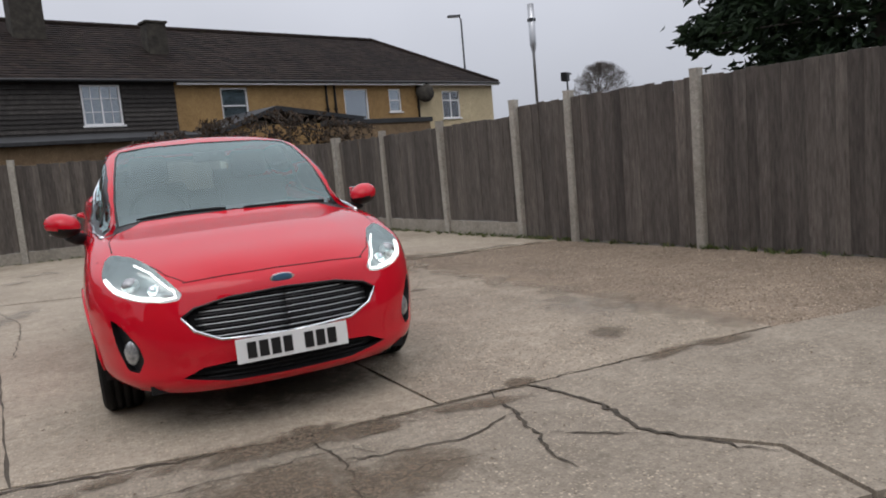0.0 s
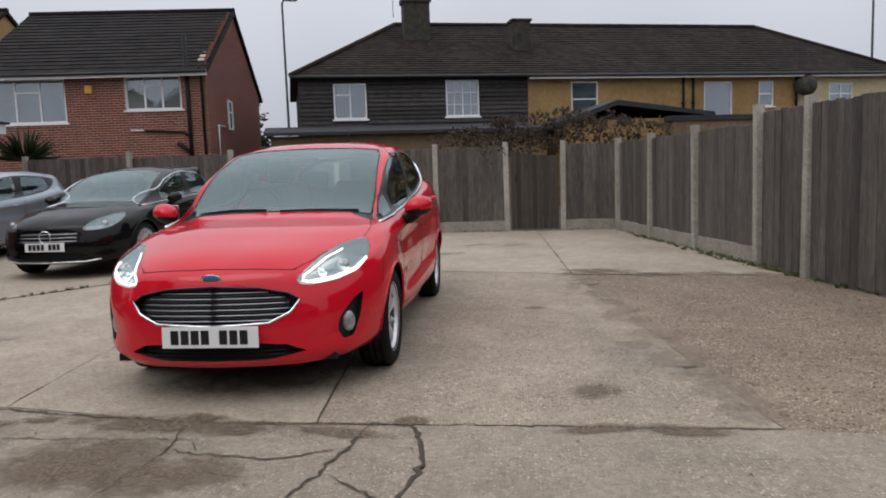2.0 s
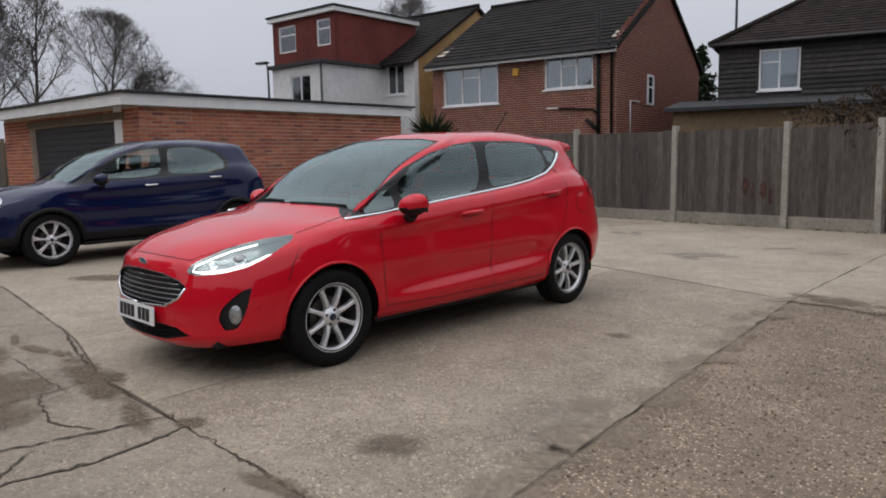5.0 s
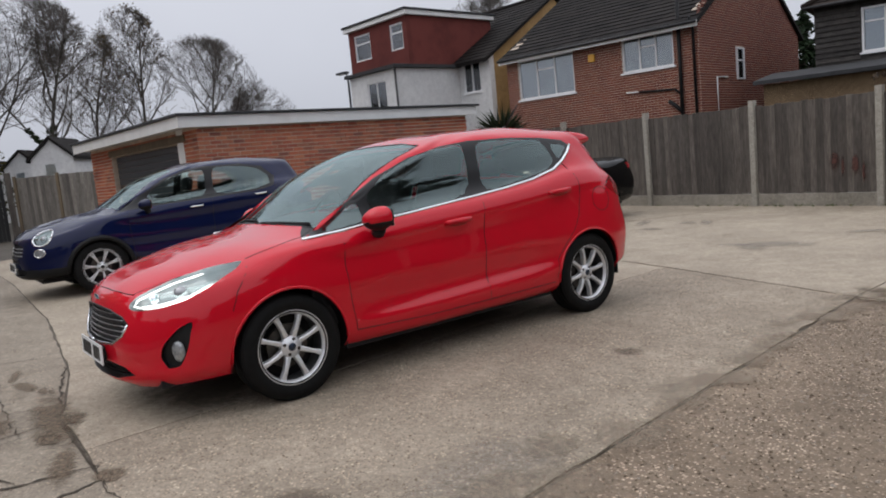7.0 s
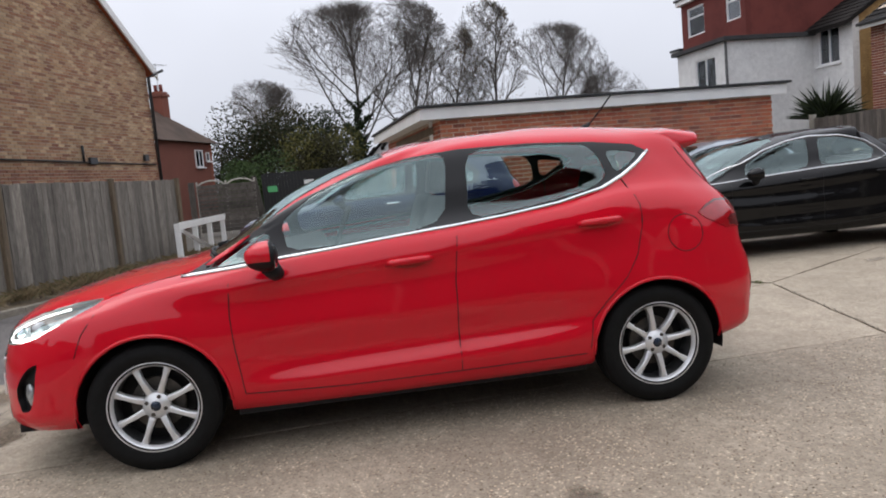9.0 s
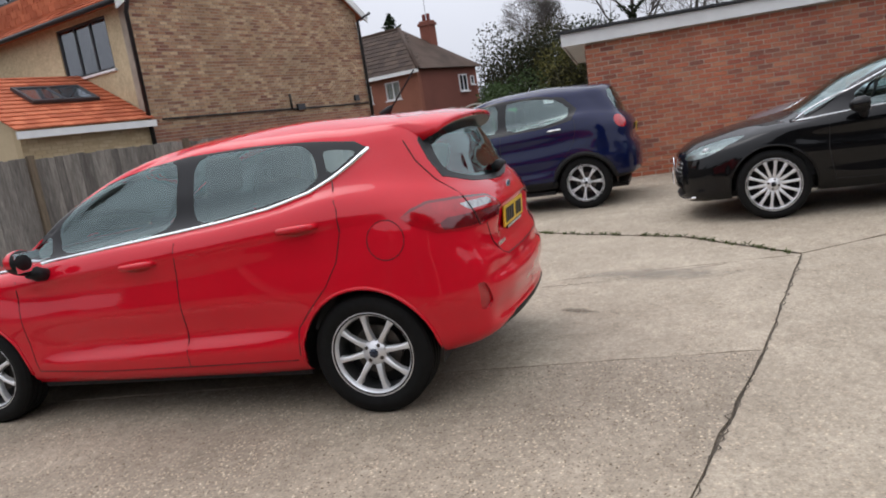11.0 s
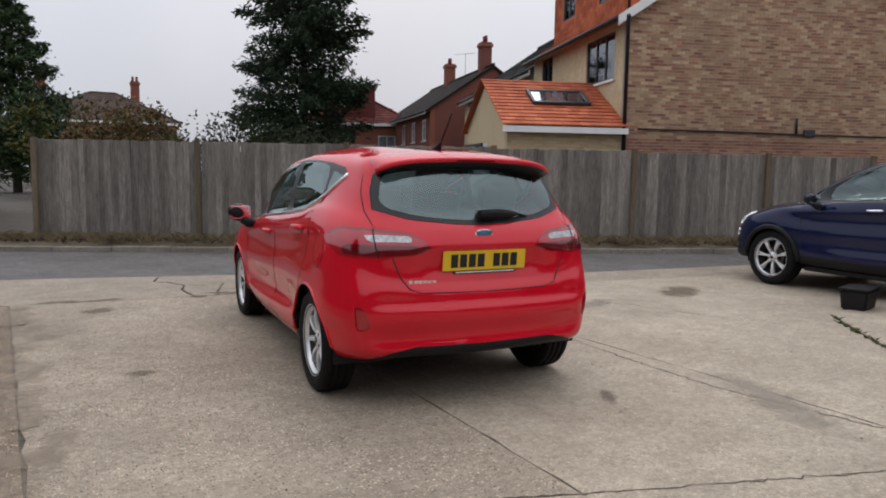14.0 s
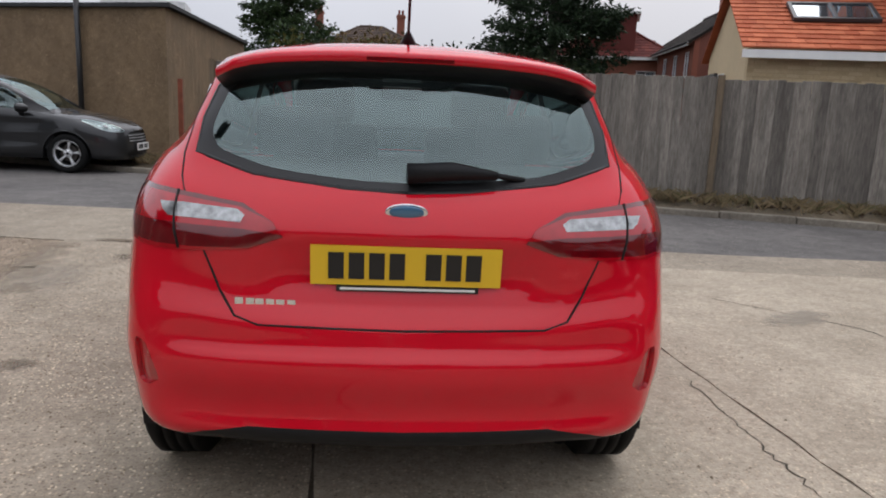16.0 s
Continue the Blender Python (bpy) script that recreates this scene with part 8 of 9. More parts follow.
def bare_tree(x, y, height, reach, seed, label, ivy=0.0, lean=0.0, thick=0.013, low=0.2, limbs=14, dead=0):
    """A leafless winter tree: a leader, rising limbs and fine twigs inside a rounded crown."""
    rng = random.Random(seed)
    root = thing("bare_tree", pose(x, y, -0.05), label, "tree", group="bare trees")
    big, fine, ends = [], [], []
    mid = Vector((lean * height * 0.6, 0, height * (low + 1) * 0.5))
    half = height * (1 - low) * 0.5

    def inside(p):
        q = p - mid
        return (q.x / reach) ** 2 + (q.y / reach) ** 2 + (q.z / half) ** 2 < rng.uniform(0.86, 1.12)

    def grow(p, d, length, r, level):
        count = (9, 7, 5, 3, 2)[level]
        pts = [p]
        for k in range(count):
            wobble = Vector((rng.gauss(0, 1), rng.gauss(0, 1), rng.gauss(0, 0.6))) * (0.06, 0.13, 0.17, 0.2, 0.2)[level]
            d = (d + wobble + Vector((0, 0, (0.03, 0.10, 0.05, 0.0, -0.03)[level]))).normalized()
            q = pts[-1] + d * (length / count)
            if level and q.z > height * low * 1.2 and not inside(q):
                break
            r0, r1 = (max(0.007, r * (1 - 0.85 * j / count)) for j in (k, k + 1))
            (big if level < 2 else fine).append((pts[-1], q, r0, r1))
            pts.append(q)
        n = len(pts) - 1
        if n < 1:
            return
        ends.append(pts[-1])
        if level == 4:
            return
        kids = (limbs, 10, 8, 4)[level]
        for k in range(kids):
            f = (0.22, 0.2, 0.15, 0.15)[level] + (0.78, 0.8, 0.85, 0.85)[level] * (k + rng.random()) / kids
            i = min(n - 1, int(f * n))
            q = pts[i].lerp(pts[i + 1], min(1, f * n - i))
            a = k * 2.4 + rng.uniform(-0.5, 0.5) if level == 0 else rng.uniform(0, 6.283)
            side = Vector((math.cos(a), math.sin(a), rng.uniform(-0.1, 0.3)))
            way = (pts[i + 1] - pts[i]).normalized()
            nd = (way * (0.75 + 0.5 * f if level == 0 else 0.9) + side * (1.3 - 0.65 * f if level == 0 else rng.uniform(0.6, 1.0))).normalized()
            span = reach * (1.9 - 1.0 * f) if level == 0 else length * rng.uniform(0.38, 0.6)
            grow(q, nd, span, max(0.007, r * (1 - 0.6 * f) * (0.55, 0.5, 0.5, 0.6)[level]), level + 1)

    grow(Vector((0, 0, 0)), Vector((lean, 0, 1)).normalized(), height * 0.94, height * thick, 0)
    rods("trunk", big, M["bark"], root, 6)
    rods("crown", fine, M["twig"], root, 3, "bare grey twigs")
    g = np.random.default_rng(seed)
    if ivy:
        c, a = [], []
        for p0, p1, r0, r1 in big:
            h = (p0.z + p1.z) / 2 / (height * ivy)
            away = math.hypot(p1.x - lean * p1.z, p1.y)
            if h < 1 and away < 1.6:
                for k in range(int(420 * (1.15 - h))):
                    ang = rng.uniform(0, 6.283)
                    p = p0.lerp(p1, rng.random()) + Vector((math.cos(ang), math.sin(ang), 0)) * (r0 + rng.uniform(0.05, 0.75) * (1.1 - h))
                    c.append(tuple(p))
                    a.append((math.cos(ang), math.sin(ang), 0.4))
        leaves("ivy", c, a, 0.2, 0.15, M["ivy"], root, g, "dark ivy on the trunk")
    if dead:
        c = [tuple(rng.choice(ends) + Vector((rng.gauss(0, 0.1), rng.gauss(0, 0.1), rng.gauss(0, 0.1)))) for k in range(dead)]
        leaves("leaves", c, [(0, 0, -0.6)] * dead, 0.13, 0.09, M["autumn_leaf"], root, g, "a few brown leaves left on the twigs")
    return root


def conifer(name, x, y, height, radius, seed, label, mat, low=0.12, layers=0, count=7000, leaf=(0.5, 0.16), power=0.8, rise=0.3):
    """An evergreen: a trunk, boughs and drooping sprays that leave an uneven outline."""
    rng = np.random.default_rng(seed)
    root = thing(name, pose(x, y, -0.05), label, "tree")
    bm = bmesh.new()
    tube(bm, [(0, 0, 0), (0.05, 0.02, height * 0.5), (0, 0, height * 0.96)], 0.1, 8, radii=[height * 0.022, height * 0.015, 0.02])
    part("trunk", bm, M["bark"], root, smooth=True)
    boughs, c, a = [], [], []
    nb = 130 if not layers else layers * 9
    tips = []
    for i in range(nb):
        h = low + (1 - low) * ((i + rng.random()) / nb)
        if layers:
            h = low + (1 - low) * (round((h - low) / (1 - low) * layers) / layers) + rng.normal(0, 0.008)
        prof = max(0.03, (1 - h) / (1 - low)) ** power * (0.72 + 0.28 * min(1, (h - low) * 6 + 0.35))
        reach = radius * prof * rng.uniform(0.62, 1.12)
        ang = rng.uniform(0, 2 * math.pi)
        o = Vector((0, 0, h * height))
        tip = Vector((math.cos(ang) * reach, math.sin(ang) * reach, h * height + reach * rise))
        boughs.append((o, tip, 0.05, 0.012))
        tips.append((o, tip, reach))
    rods("bough", boughs, M["bark"], root, 4)
    total = sum(t[2] + 0.3 for t in tips)
    for o, tip, reach in tips:
        k = int(count * (reach + 0.3) / total)
        f = rng.uniform(0.15, 1.05, k) ** 0.75
        p = np.array(o)[None, :] + (np.array(tip) - np.array(o))[None, :] * f[:, None]
        w = 0.10 + 0.34 * reach * (1.1 - f) * (0.8 if layers else 1.0)
        p += rng.normal(0, 1, (k, 3)) * (w * 0.75)[:, None] * np.array([1, 1, 0.28 if layers else 0.7])
        c.append(p)
        d = np.array(tip - o) / (reach + 1e-6)
        a.append(np.repeat(np.array([[d[0], d[1], -0.25 if not layers else 0.0]]), k, 0))
    leaves("crown", np.concatenate(c), np.concatenate(a), leaf[0], leaf[1], mat, root, rng)
    return root


def bush(name, x, y, rx, ry, z0, z1, seed, label, mat, count=3000, leaf=(0.22, 0.14), lumps=9, mat2=None):
    """A shrub of overlapping leafy lumps round some stems."""
    rng = np.random.default_rng(seed)
    root = thing(name, pose(x, y, -0.02), label, "shrub")
    cs = []
    for i in range(lumps):
        cs.append((rng.uniform(-rx, rx) * 0.75, rng.uniform(-ry, ry) * 0.75, z0 + (z1 - z0) * rng.uniform(0.25, 0.8), rng.uniform(0.3, 0.55)))
    rods("stem", [(Vector((cx * 0.2, cy * 0.2, 0)), Vector((cx, cy, cz)), 0.04, 0.015) for cx, cy, cz, s in cs], M["bark"], root, 5)
    for which, mm in ((0, mat), (1, mat2)):
        if mm is None:
            continue
        sel = cs if mat2 is None else [q for i, q in enumerate(cs) if i % 3 == 2] if which else [q for i, q in enumerate(cs) if i % 3 != 2]
        c, a = [], []
        for cx, cy, cz, s in sel:
            k = count // lumps
            d = rng.normal(0, 1, (k, 3))
            d /= np.linalg.norm(d, axis=1)[:, None]
            rad = rng.uniform(0.55, 1.05, (k, 1)) * s * 1.5
            p = np.array([[cx, cy, cz]]) + d * rad * np.array([[rx, ry, (z1 - z0) * 0.5]])
            p[:, 2] = np.maximum(p[:, 2], 0.05)
            c.append(p)
            a.append(d)
        leaves("foliage", np.concatenate(c), np.concatenate(a), leaf[0], leaf[1], mm, root, rng)
    return root


# winter trees at the far end of the lane
bare_tree(-43.6, 2.3, 12.9, 5.8, 3, "tall bare winter tree with ivy round its trunk", ivy=0.52, low=0.2, limbs=16)
bare_tree(-42.4, 5.5, 13.0, 4.0, 8, "tall bare winter tree with ivy up its trunk", ivy=0.40, low=0.22, limbs=13)
bare_tree(-47.0, 9.4, 12.4, 3.0, 12, "slim bare winter tree with a few brown leaves", low=0.2, limbs=13, dead=900)
bare_tree(-46.4, 12.2, 13.4, 2.8, 21, "slim upright winter tree with a few brown leaves", low=0.2, limbs=13, dead=900)
bare_tree(-51.0, 18.4, 12.4, 5.0, 31, "broad pale bare winter tree far off", low=0.15, limbs=14)
bare_tree(-50.0, 22.6, 8.6, 3.2, 33, "low pale bare winter tree far off", low=0.1, limbs=12)
bare_tree(-42.0, -3.2, 8.4, 3.0, 44, "low bare winter tree above the evergreens", low=0.1, limbs=13)
bare_tree(-28.6, 27.8, 11.0, 3.6, 52, "bare winter tree behind the white house", low=0.2, limbs=12)
bare_tree(31.0, 36.0, 6.6, 2.4, 61, "small bare winter tree beyond the fence", low=0.15, limbs=12)
bush("evergreen_bush", -38.5, -0.5, 2.4, 2.6, 0.4, 6.1, 71, "tall dark evergreen bushes at the lane's end", M["bush_leaf"], 14000, (0.15, 0.10), 18, M["olive_leaf"])
bush("evergreen_bush", -37.5, -4.2, 1.8, 1.9, 0.4, 5.6, 74, "dark olive evergreen at the lane's end", M["olive_leaf"], 10000, (0.15, 0.10), 14, M["bush_leaf"])
bush("evergreen_bush", -32.0, 0.4, 1.6, 1.7, 0.3, 4.2, 72, "evergreen bush with yellowish leaves", M["olive_leaf"], 9000, (0.13, 0.09), 12, M["yellow_leaf"])
bush("evergreen_bush", -29.0, -2.6, 1.6, 1.3, 0.2, 3.0, 73, "rounded green hedge behind the gates", M["hedge_leaf"], 7000, (0.12, 0.08), 11)
# evergreens behind the lane's fence
conifer("cypress_tree", 6.1, -37.5, 10.6, 3.3, 81, "tall green cypress behind the fence", M["cypress_leaf"], low=0.05, count=24000, leaf=(0.24, 0.10), power=0.6)
conifer("pine_tree", -8.0, -32.7, 13.6, 4.0, 82, "dark spreading evergreen tree behind the fence", M["conifer_leaf"], low=0.2, count=36000, leaf=(0.30, 0.10), power=0.26, rise=0.05)
conifer("cedar_tree", 18.2, 8.2, 15.0, 5.6, 84, "large dark evergreen tree beyond the fence", M["conifer_leaf"], low=0.03, count=52000, leaf=(0.32, 0.14), power=0.4, rise=-0.05)
conifer("conifer_tree", -12.8, 33.8, 6.6, 1.8, 85, "dark conifer between the houses", M["conifer_leaf"], low=0.1, count=2500, leaf=(0.4, 0.16))
conifer("conifer_tree", -47.5, -14.2, 9.6, 2.3, 86, "dark conifer behind the hipped house", M["conifer_leaf"], low=0.2, count=3000, leaf=(0.45, 0.16))
bush("garden_shrub", 1.0, -27.0, 2.3, 1.2, 0.3, 4.0, 91, "autumn-brown garden shrub behind the fence", M["autumn_leaf"], 3800, (0.2, 0.12), 11)
bush("garden_shrub", 4.0, -30.0, 1.6, 1.2, 0.3, 4.3, 92, "yellow-green garden shrub behind the fence", M["cypress_leaf"], 2600, (0.22, 0.14), 9, M["yellow_leaf"])
bush("garden_hedge", -3.6, -22.0, 2.8, 1.0, 0.2, 3.1, 93, "clipped green hedge above the fence", M["bush_leaf"], 4200, (0.16, 0.1), 14)
bush("garden_shrub", -0.6, -26.5, 0.9, 0.8, 0.2, 3.1, 94, "dull brown shrub behind the fence", M["autumn_leaf"], 1600, (0.18, 0.1), 6)
bush("evergreen_bush", 5.5, -9.2 - 6.5, 1.0, 0.8, 0.1, 1.5, 95, "low dark shrub beside the outbuilding", M["bush_leaf"], 1200, (0.16, 0.1), 6)

# spiky palm by the garage
palm = thing("garden_palm", pose(-9.3, 10.9, 0), "spiky green garden palm behind the garage", "plant")
bm = bmesh.new()
tube(bm, [(0, 0, 0), (0.03, 0, 0.9), (0, 0, 1.75)], 0.08, 8)
part("trunk", bm, M["bark"], palm, smooth=True)
g_ = np.random.default_rng(5)
d_ = g_.normal(0, 1, (150, 3))
d_[:, 2] = np.abs(d_[:, 2]) * 0.9 + 0.1
d_ /= np.linalg.norm(d_, axis=1)[:, None]
leaves("fronds", np.array([[0, 0, 1.75]]) + d_ * 0.36, d_, 0.78, 0.06, M["bush_leaf"], palm, g_, spread=0.05)


# dead creeper over the back gate
def creeper(x0, x1, y, z0, z1, seed):
    rng = random.Random(seed)
    root = thing("dead_creeper", pose(0, 0, 0), "tangle of brown dead creeper over the back gate", "creeper")
    segs = []
    for i in range(90):
        p = Vector((rng.uniform(x0, x1), y + rng.uniform(-0.1, 0.35), z0 + rng.uniform(-0.1, 0.2) if i > 6 else 0.0))
        d = Vector((rng.gauss(0, 1), rng.gauss(0, 0.25), 0.6 if i > 6 else 2.5)).normalized()
        for k in range(7):
            d = (d + Vector((rng.gauss(0, 0.35), rng.gauss(0, 0.2), rng.gauss(-0.05, 0.35)))).normalized()
            q = p + d * (0.16 if i > 6 else 0.28)
            if q.z > z1 - abs(q.x - (x0 + x1) / 2) * 0.18:
                q.z = z1 - abs(q.x - (x0 + x1) / 2) * 0.18 - rng.random() * 0.1
            segs.append((p, q, 0.008, 0.006))
            p = q
    rods("stem_tangle", segs, M["bark"], root, 4)["kind"] = "stuff"
    g = np.random.default_rng(seed)
    c = [tuple(s[0].lerp(s[1], rng.random()) + Vector((rng.gauss(0, .05), rng.gauss(0, .05), rng.gauss(0, .05)))) for s in segs for _ in range(4) if s[0].z > z0 - 0.1]
    leaves("leaves", c, [(0, -0.5, -0.5)] * len(c), 0.09, 0.05, M["dead_leaf"], root, g, "withered brown leaves")


creeper(0.6, 4.2, 10.0, 1.55, 2.35, 7)


# ---- back gate ----
bf_ang = math.atan2(BF_B[1] - BF_A[1], BF_B[0] - BF_A[0])
gate_t = thing("garden_gate", hold(BF_A[0], BF_A[1], bf_ang), "dark weathered wooden gate with a low arched top", "gate")
M["gate_wood"] = timber_mat("gate_timber", (0.085, 0.07, 0.052), (0.035, 0.029, 0.022))
nb_ = 9
for k in range(nb_):
    xa = 1.075 + 0.91 * k / nb_
    u = (k + 0.5) / nb_ * 2 - 1
    top = 1.50 - 0.05 * (1 - u * u) + 0.07 * u
    bm = boxes((xa + 0.002, xa + 0.91 / nb_ - 0.002, 0.0, 0.022, 0.04, top), bev=0.003)
    part("gate_board", bm, M["gate_wood"], gate_t)
for z in (0.3, 1.2):
    part("gate_rail", boxes((1.08, 1.98, -0.04, -0.002, z, z + 0.1), bev=0.004), M["gate_wood"], gate_t)
part("gate_latch", boxes((1.86, 1.90, 0.024, 0.04, 0.95, 1.07), bev=0.004), M["black_plastic"], gate_t)


# ---- lean-to roofs, chimney and fittings on the terrace ----
M["slate"] = plain("blue_black_slate", (0.022, 0.024, 0.028), 0.55, 0, 0.4, 7, 0.3)
M["sooty_brick"] = plain("sooty_mossy_brick", (0.045, 0.04, 0.032), 0.95, 0, 0.5, 5, 0.6)
lean_to = thing("lean_to", terrace_m, "low rear extension with a black felt roof", "extension")
part("wall", boxes((-9.0, -0.15, -2.3, -0.05, -0.1, 2.42)), M["render_brown"], lean_to)
bm = bmesh.new()
extrude_profile(bm, [(-2.6, 2.42), (-0.04, 2.74), (-0.04, 2.84), (-2.6, 2.52)], -9.2, -0.05, "x")
part("roof", bm, M["felt"], lean_to)
kitchen = thing("rear_extension", terrace_m, "rear kitchen extension with a dark slate roof", "extension")
part("wall", boxes((0.3, 5.3, -2.9, -0.05, -0.1, 2.7)), M["render_ochre"] if "render_ochre" in M else M["render_brown"], kitchen)
bm = bmesh.new()
extrude_profile(bm, [(0.1, 2.66), (2.0, 3.3), (5.5, 2.86), (5.5, 2.72), (2.0, 3.14), (0.1, 2.5)], -3.1, -0.04, "y")
part("roof", bm, M["slate"], kitchen)
part("flat_roof", boxes((3.6, 8.4, -3.6, -3.12, 2.55, 2.72), bev=0.01), M["felt"], kitchen)
part("flat_wall", boxes((3.7, 8.3, -3.55, -3.15, -0.1, 2.55)), M["render_brown"], kitchen)
stack = thing("chimney_stack", terrace_m, "tall sooty chimney stack with a leaning clay pot", "chimney")
bm = bmesh.new()
for z0, z1, g in ((5.2, 7.6, 0.0), (7.6, 7.78, 0.06), (7.78, 8.05, 0.02)):
    box(bm, -3.95 - g, -2.95 + g, 2.6 - g, 3.25 + g, z0, z1, bev=0.02)
part("shaft", bm, M["sooty_brick"], stack)
for dx, h in ((-3.75, 0.28), (-3.2, 0.2)):
    bm = bmesh.new()
    tube(bm, [(dx, 2.92, 8.03), (dx, 2.92, 8.05 + h)], 0.12, 12)
    part("chimney_pot", bm, M["sooty_brick"] if dx > -3.5 else M["render_white"], stack, smooth=True)
stub = thing("chimney_stack", terrace_m, "low sooty chimney stub at the party wall", "chimney")
part("shaft", boxes((0.05, 0.75, 1.7, 2.3, 5.0, 6.75), bev=0.02), M["sooty_brick"], stub)
part("stack_cap", boxes((0.0, 0.8, 1.65, 2.35, 6.75, 6.83), bev=0.01), M["sooty_brick"], stub)


def aerial(m, label="television aerial on a thin mast"):
    root = thing("tv_aerial", m, label, "aerial")
    bm = bmesh.new()
    tube(bm, [(0, 0, -0.6), (0, 0, 1.3)], 0.018, 6)
    part("mast", bm, M["satin"], root)
    bm = bmesh.new()
    tube(bm, [(-0.7, 0, 1.25), (0.6, 0, 1.25)], 0.012, 5)
    part("boom", bm, M["satin"], root)
    for k in range(7):
        bm = bmesh.new()
        tube(bm, [(-0.65 + k * 0.18, -0.16 - 0.02 * k, 1.25), (-0.65 + k * 0.18, 0.16 + 0.02 * k, 1.25)], 0.008, 4)
        part("element", bm, M["satin"], root)


aerial(terrace_m @ pose(-4.3, 3.0, 7.7, 0, 0, 20))
aerial(terr_m @ pose(8.0, 3.4, 7.1, 0, 0, 50))
aerial(hold(-32.65, -17.3, 1.263) @ pose(9.3, 3.9, 6.78, 0, 0, 60))
dish = thing("satellite_dish", terrace_m @ pose(11.3, -0.05, 3.95), "dark grey satellite dish on the wall", "satellite dish")
bm = bmesh.new()
bmesh.ops.create_uvsphere(bm, u_segments=24, v_segments=12, radius=0.6)
bmesh.ops.delete(bm, geom=[v for v in bm.verts if v.co.z < 0.42], context="VERTS")
bmesh.ops.solidify(bm, geom=bm.faces[:], thickness=0.015)
bmesh.ops.transform(bm, matrix=pose(0.0, 0.15, 0.0, 80, 0, -25), verts=bm.verts[:])
part("dish", bm, M["sooty_brick"], dish, smooth=True)
bm = bmesh.new()
tube(bm, [(0, 0.05, -0.3), (0, -0.25, -0.2)], 0.02, 6)
part("bracket", bm, M["black_plastic"], dish)
for s_ in (6.1, 6.5, 10.9):
    dp = thing("downpipe", terrace_m, "black downpipe on the rendered wall", "downpipe")
    bm = bmesh.new()
    tube(bm, [(s_, -0.06, 4.42), (s_, -0.06, 2.6)], 0.045, 8)
    part("pipe_shaft", bm, M["black_plastic"], dp, smooth=True)
    part("pipe_bracket", boxes((s_ - 0.07, s_ + 0.07, -0.09, 0.0, 3.4, 3.45)), M["black_plastic"], dp)


# ---- lamp posts, mast and other far things ----
def street_lamp(x, y, h, ang, label):
    root = thing("street_lamp", pose(x, y, -0.05, 0, 0, ang), label, "street lamp", group="street lamps")
    bm = bmesh.new()
    tube(bm, [(0, 0, 0), (0, 0, 1.4), (0, 0, 1.45), (0, 0, h - 0.15), (0.08, 0, h)], 0.06, 10, radii=[0.1, 0.1, 0.065, 0.045, 0.04])
    part("column", bm, M["lamp_grey"], root, smooth=True)
    bm = boxes((0.02, 0.68, -0.13, 0.13, h, h + 0.1), bev=0.035)
    part("lantern", bm, M["lamp_grey"], root)
    part("lens", boxes((0.12, 0.6, -0.1, 0.1, h - 0.02, h)), M["lamp_clear"], root)


M["lamp_grey"] = plain("grey_painted_steel", (0.06, 0.065, 0.07), 0.5, 0.5, 0.15, 10)
street_lamp(17.2, 29.5, 8.2, 160, "grey steel street lamp behind the terrace")
street_lamp(-8.6, 28.1, 9.1, 20, "tall grey street lamp between the houses")
street_lamp(-24.3, 15.5, 5.6, 190, "grey street lamp beside the white house")
mast = thing("phone_mast", pose(32.4, 46.1, 0), "slim grey phone mast with a shrouded top", "mast")
bm = bmesh.new()
tube(bm, [(0, 0, 0), (0, 0, 8.7), (0, 0, 9.4), (0, 0, 12.6)], 0.1, 14, radii=[0.12, 0.11, 0.26, 0.26])
part("shaft", bm, M["satin"], mast, smooth=True)
part("antenna_band", boxes((-0.27, 0.27, -0.27, 0.27, 11.2, 11.5), bev=0.1), M["lamp_grey"], mast)
flood = thing("flood_lamp", pose(22.8, 28.5, 0, 0, 0, -140), "black floodlight on a thin pole beyond the fence", "lamp")
bm = bmesh.new()
tube(bm, [(0, 0, 0), (0, 0, 4.7)], 0.05, 8)
part("pole", bm, M["lamp_grey"], flood)
part("lamp_head", boxes((-0.32, 0.32, -0.26, 0.06, 4.6, 5.05), bev=0.02), M["black_plastic"], flood)
part("lamp_arm", boxes((-0.85, 0.0, -0.05, 0.05, 4.98, 5.06)), M["black_plastic"], flood)
tower = thing("tower_block", hold(84, -226, radians(100)), "pale distant block of flats", "tower block")
part("wall", boxes((0, 18, 0, 22, 0, 26)), M["render_white"], tower)
for k in range(8):
    part("window_band", boxes((0.6, 17.4, -0.1, 0.0, 3 + k * 2.9, 4.3 + k * 2.9)), M["house_glass"], tower)
    part("window_band", boxes((-0.1, 0.0, 0.6, 21.4, 3 + k * 2.9, 4.3 + k * 2.9)), M["house_glass"], tower)

# red dormer on the far tiled house
rt = bpy.data.objects["red_tiled_house"]
part("dormer", boxes((2.0, 4.7, 0.3, 4.0, 4.3, 6.8)), M["roof_red"], rt, "dull red tile-hung dormer")
part("dormer_roof", boxes((1.8, 4.9, 0.1, 4.2, 6.8, 6.95), bev=0.01), M["white_paint"], rt)
part("dormer_window", boxes((2.3, 3.2, 0.22, 0.3, 5.4, 6.45), bev=0.01), M["upvc"], rt)


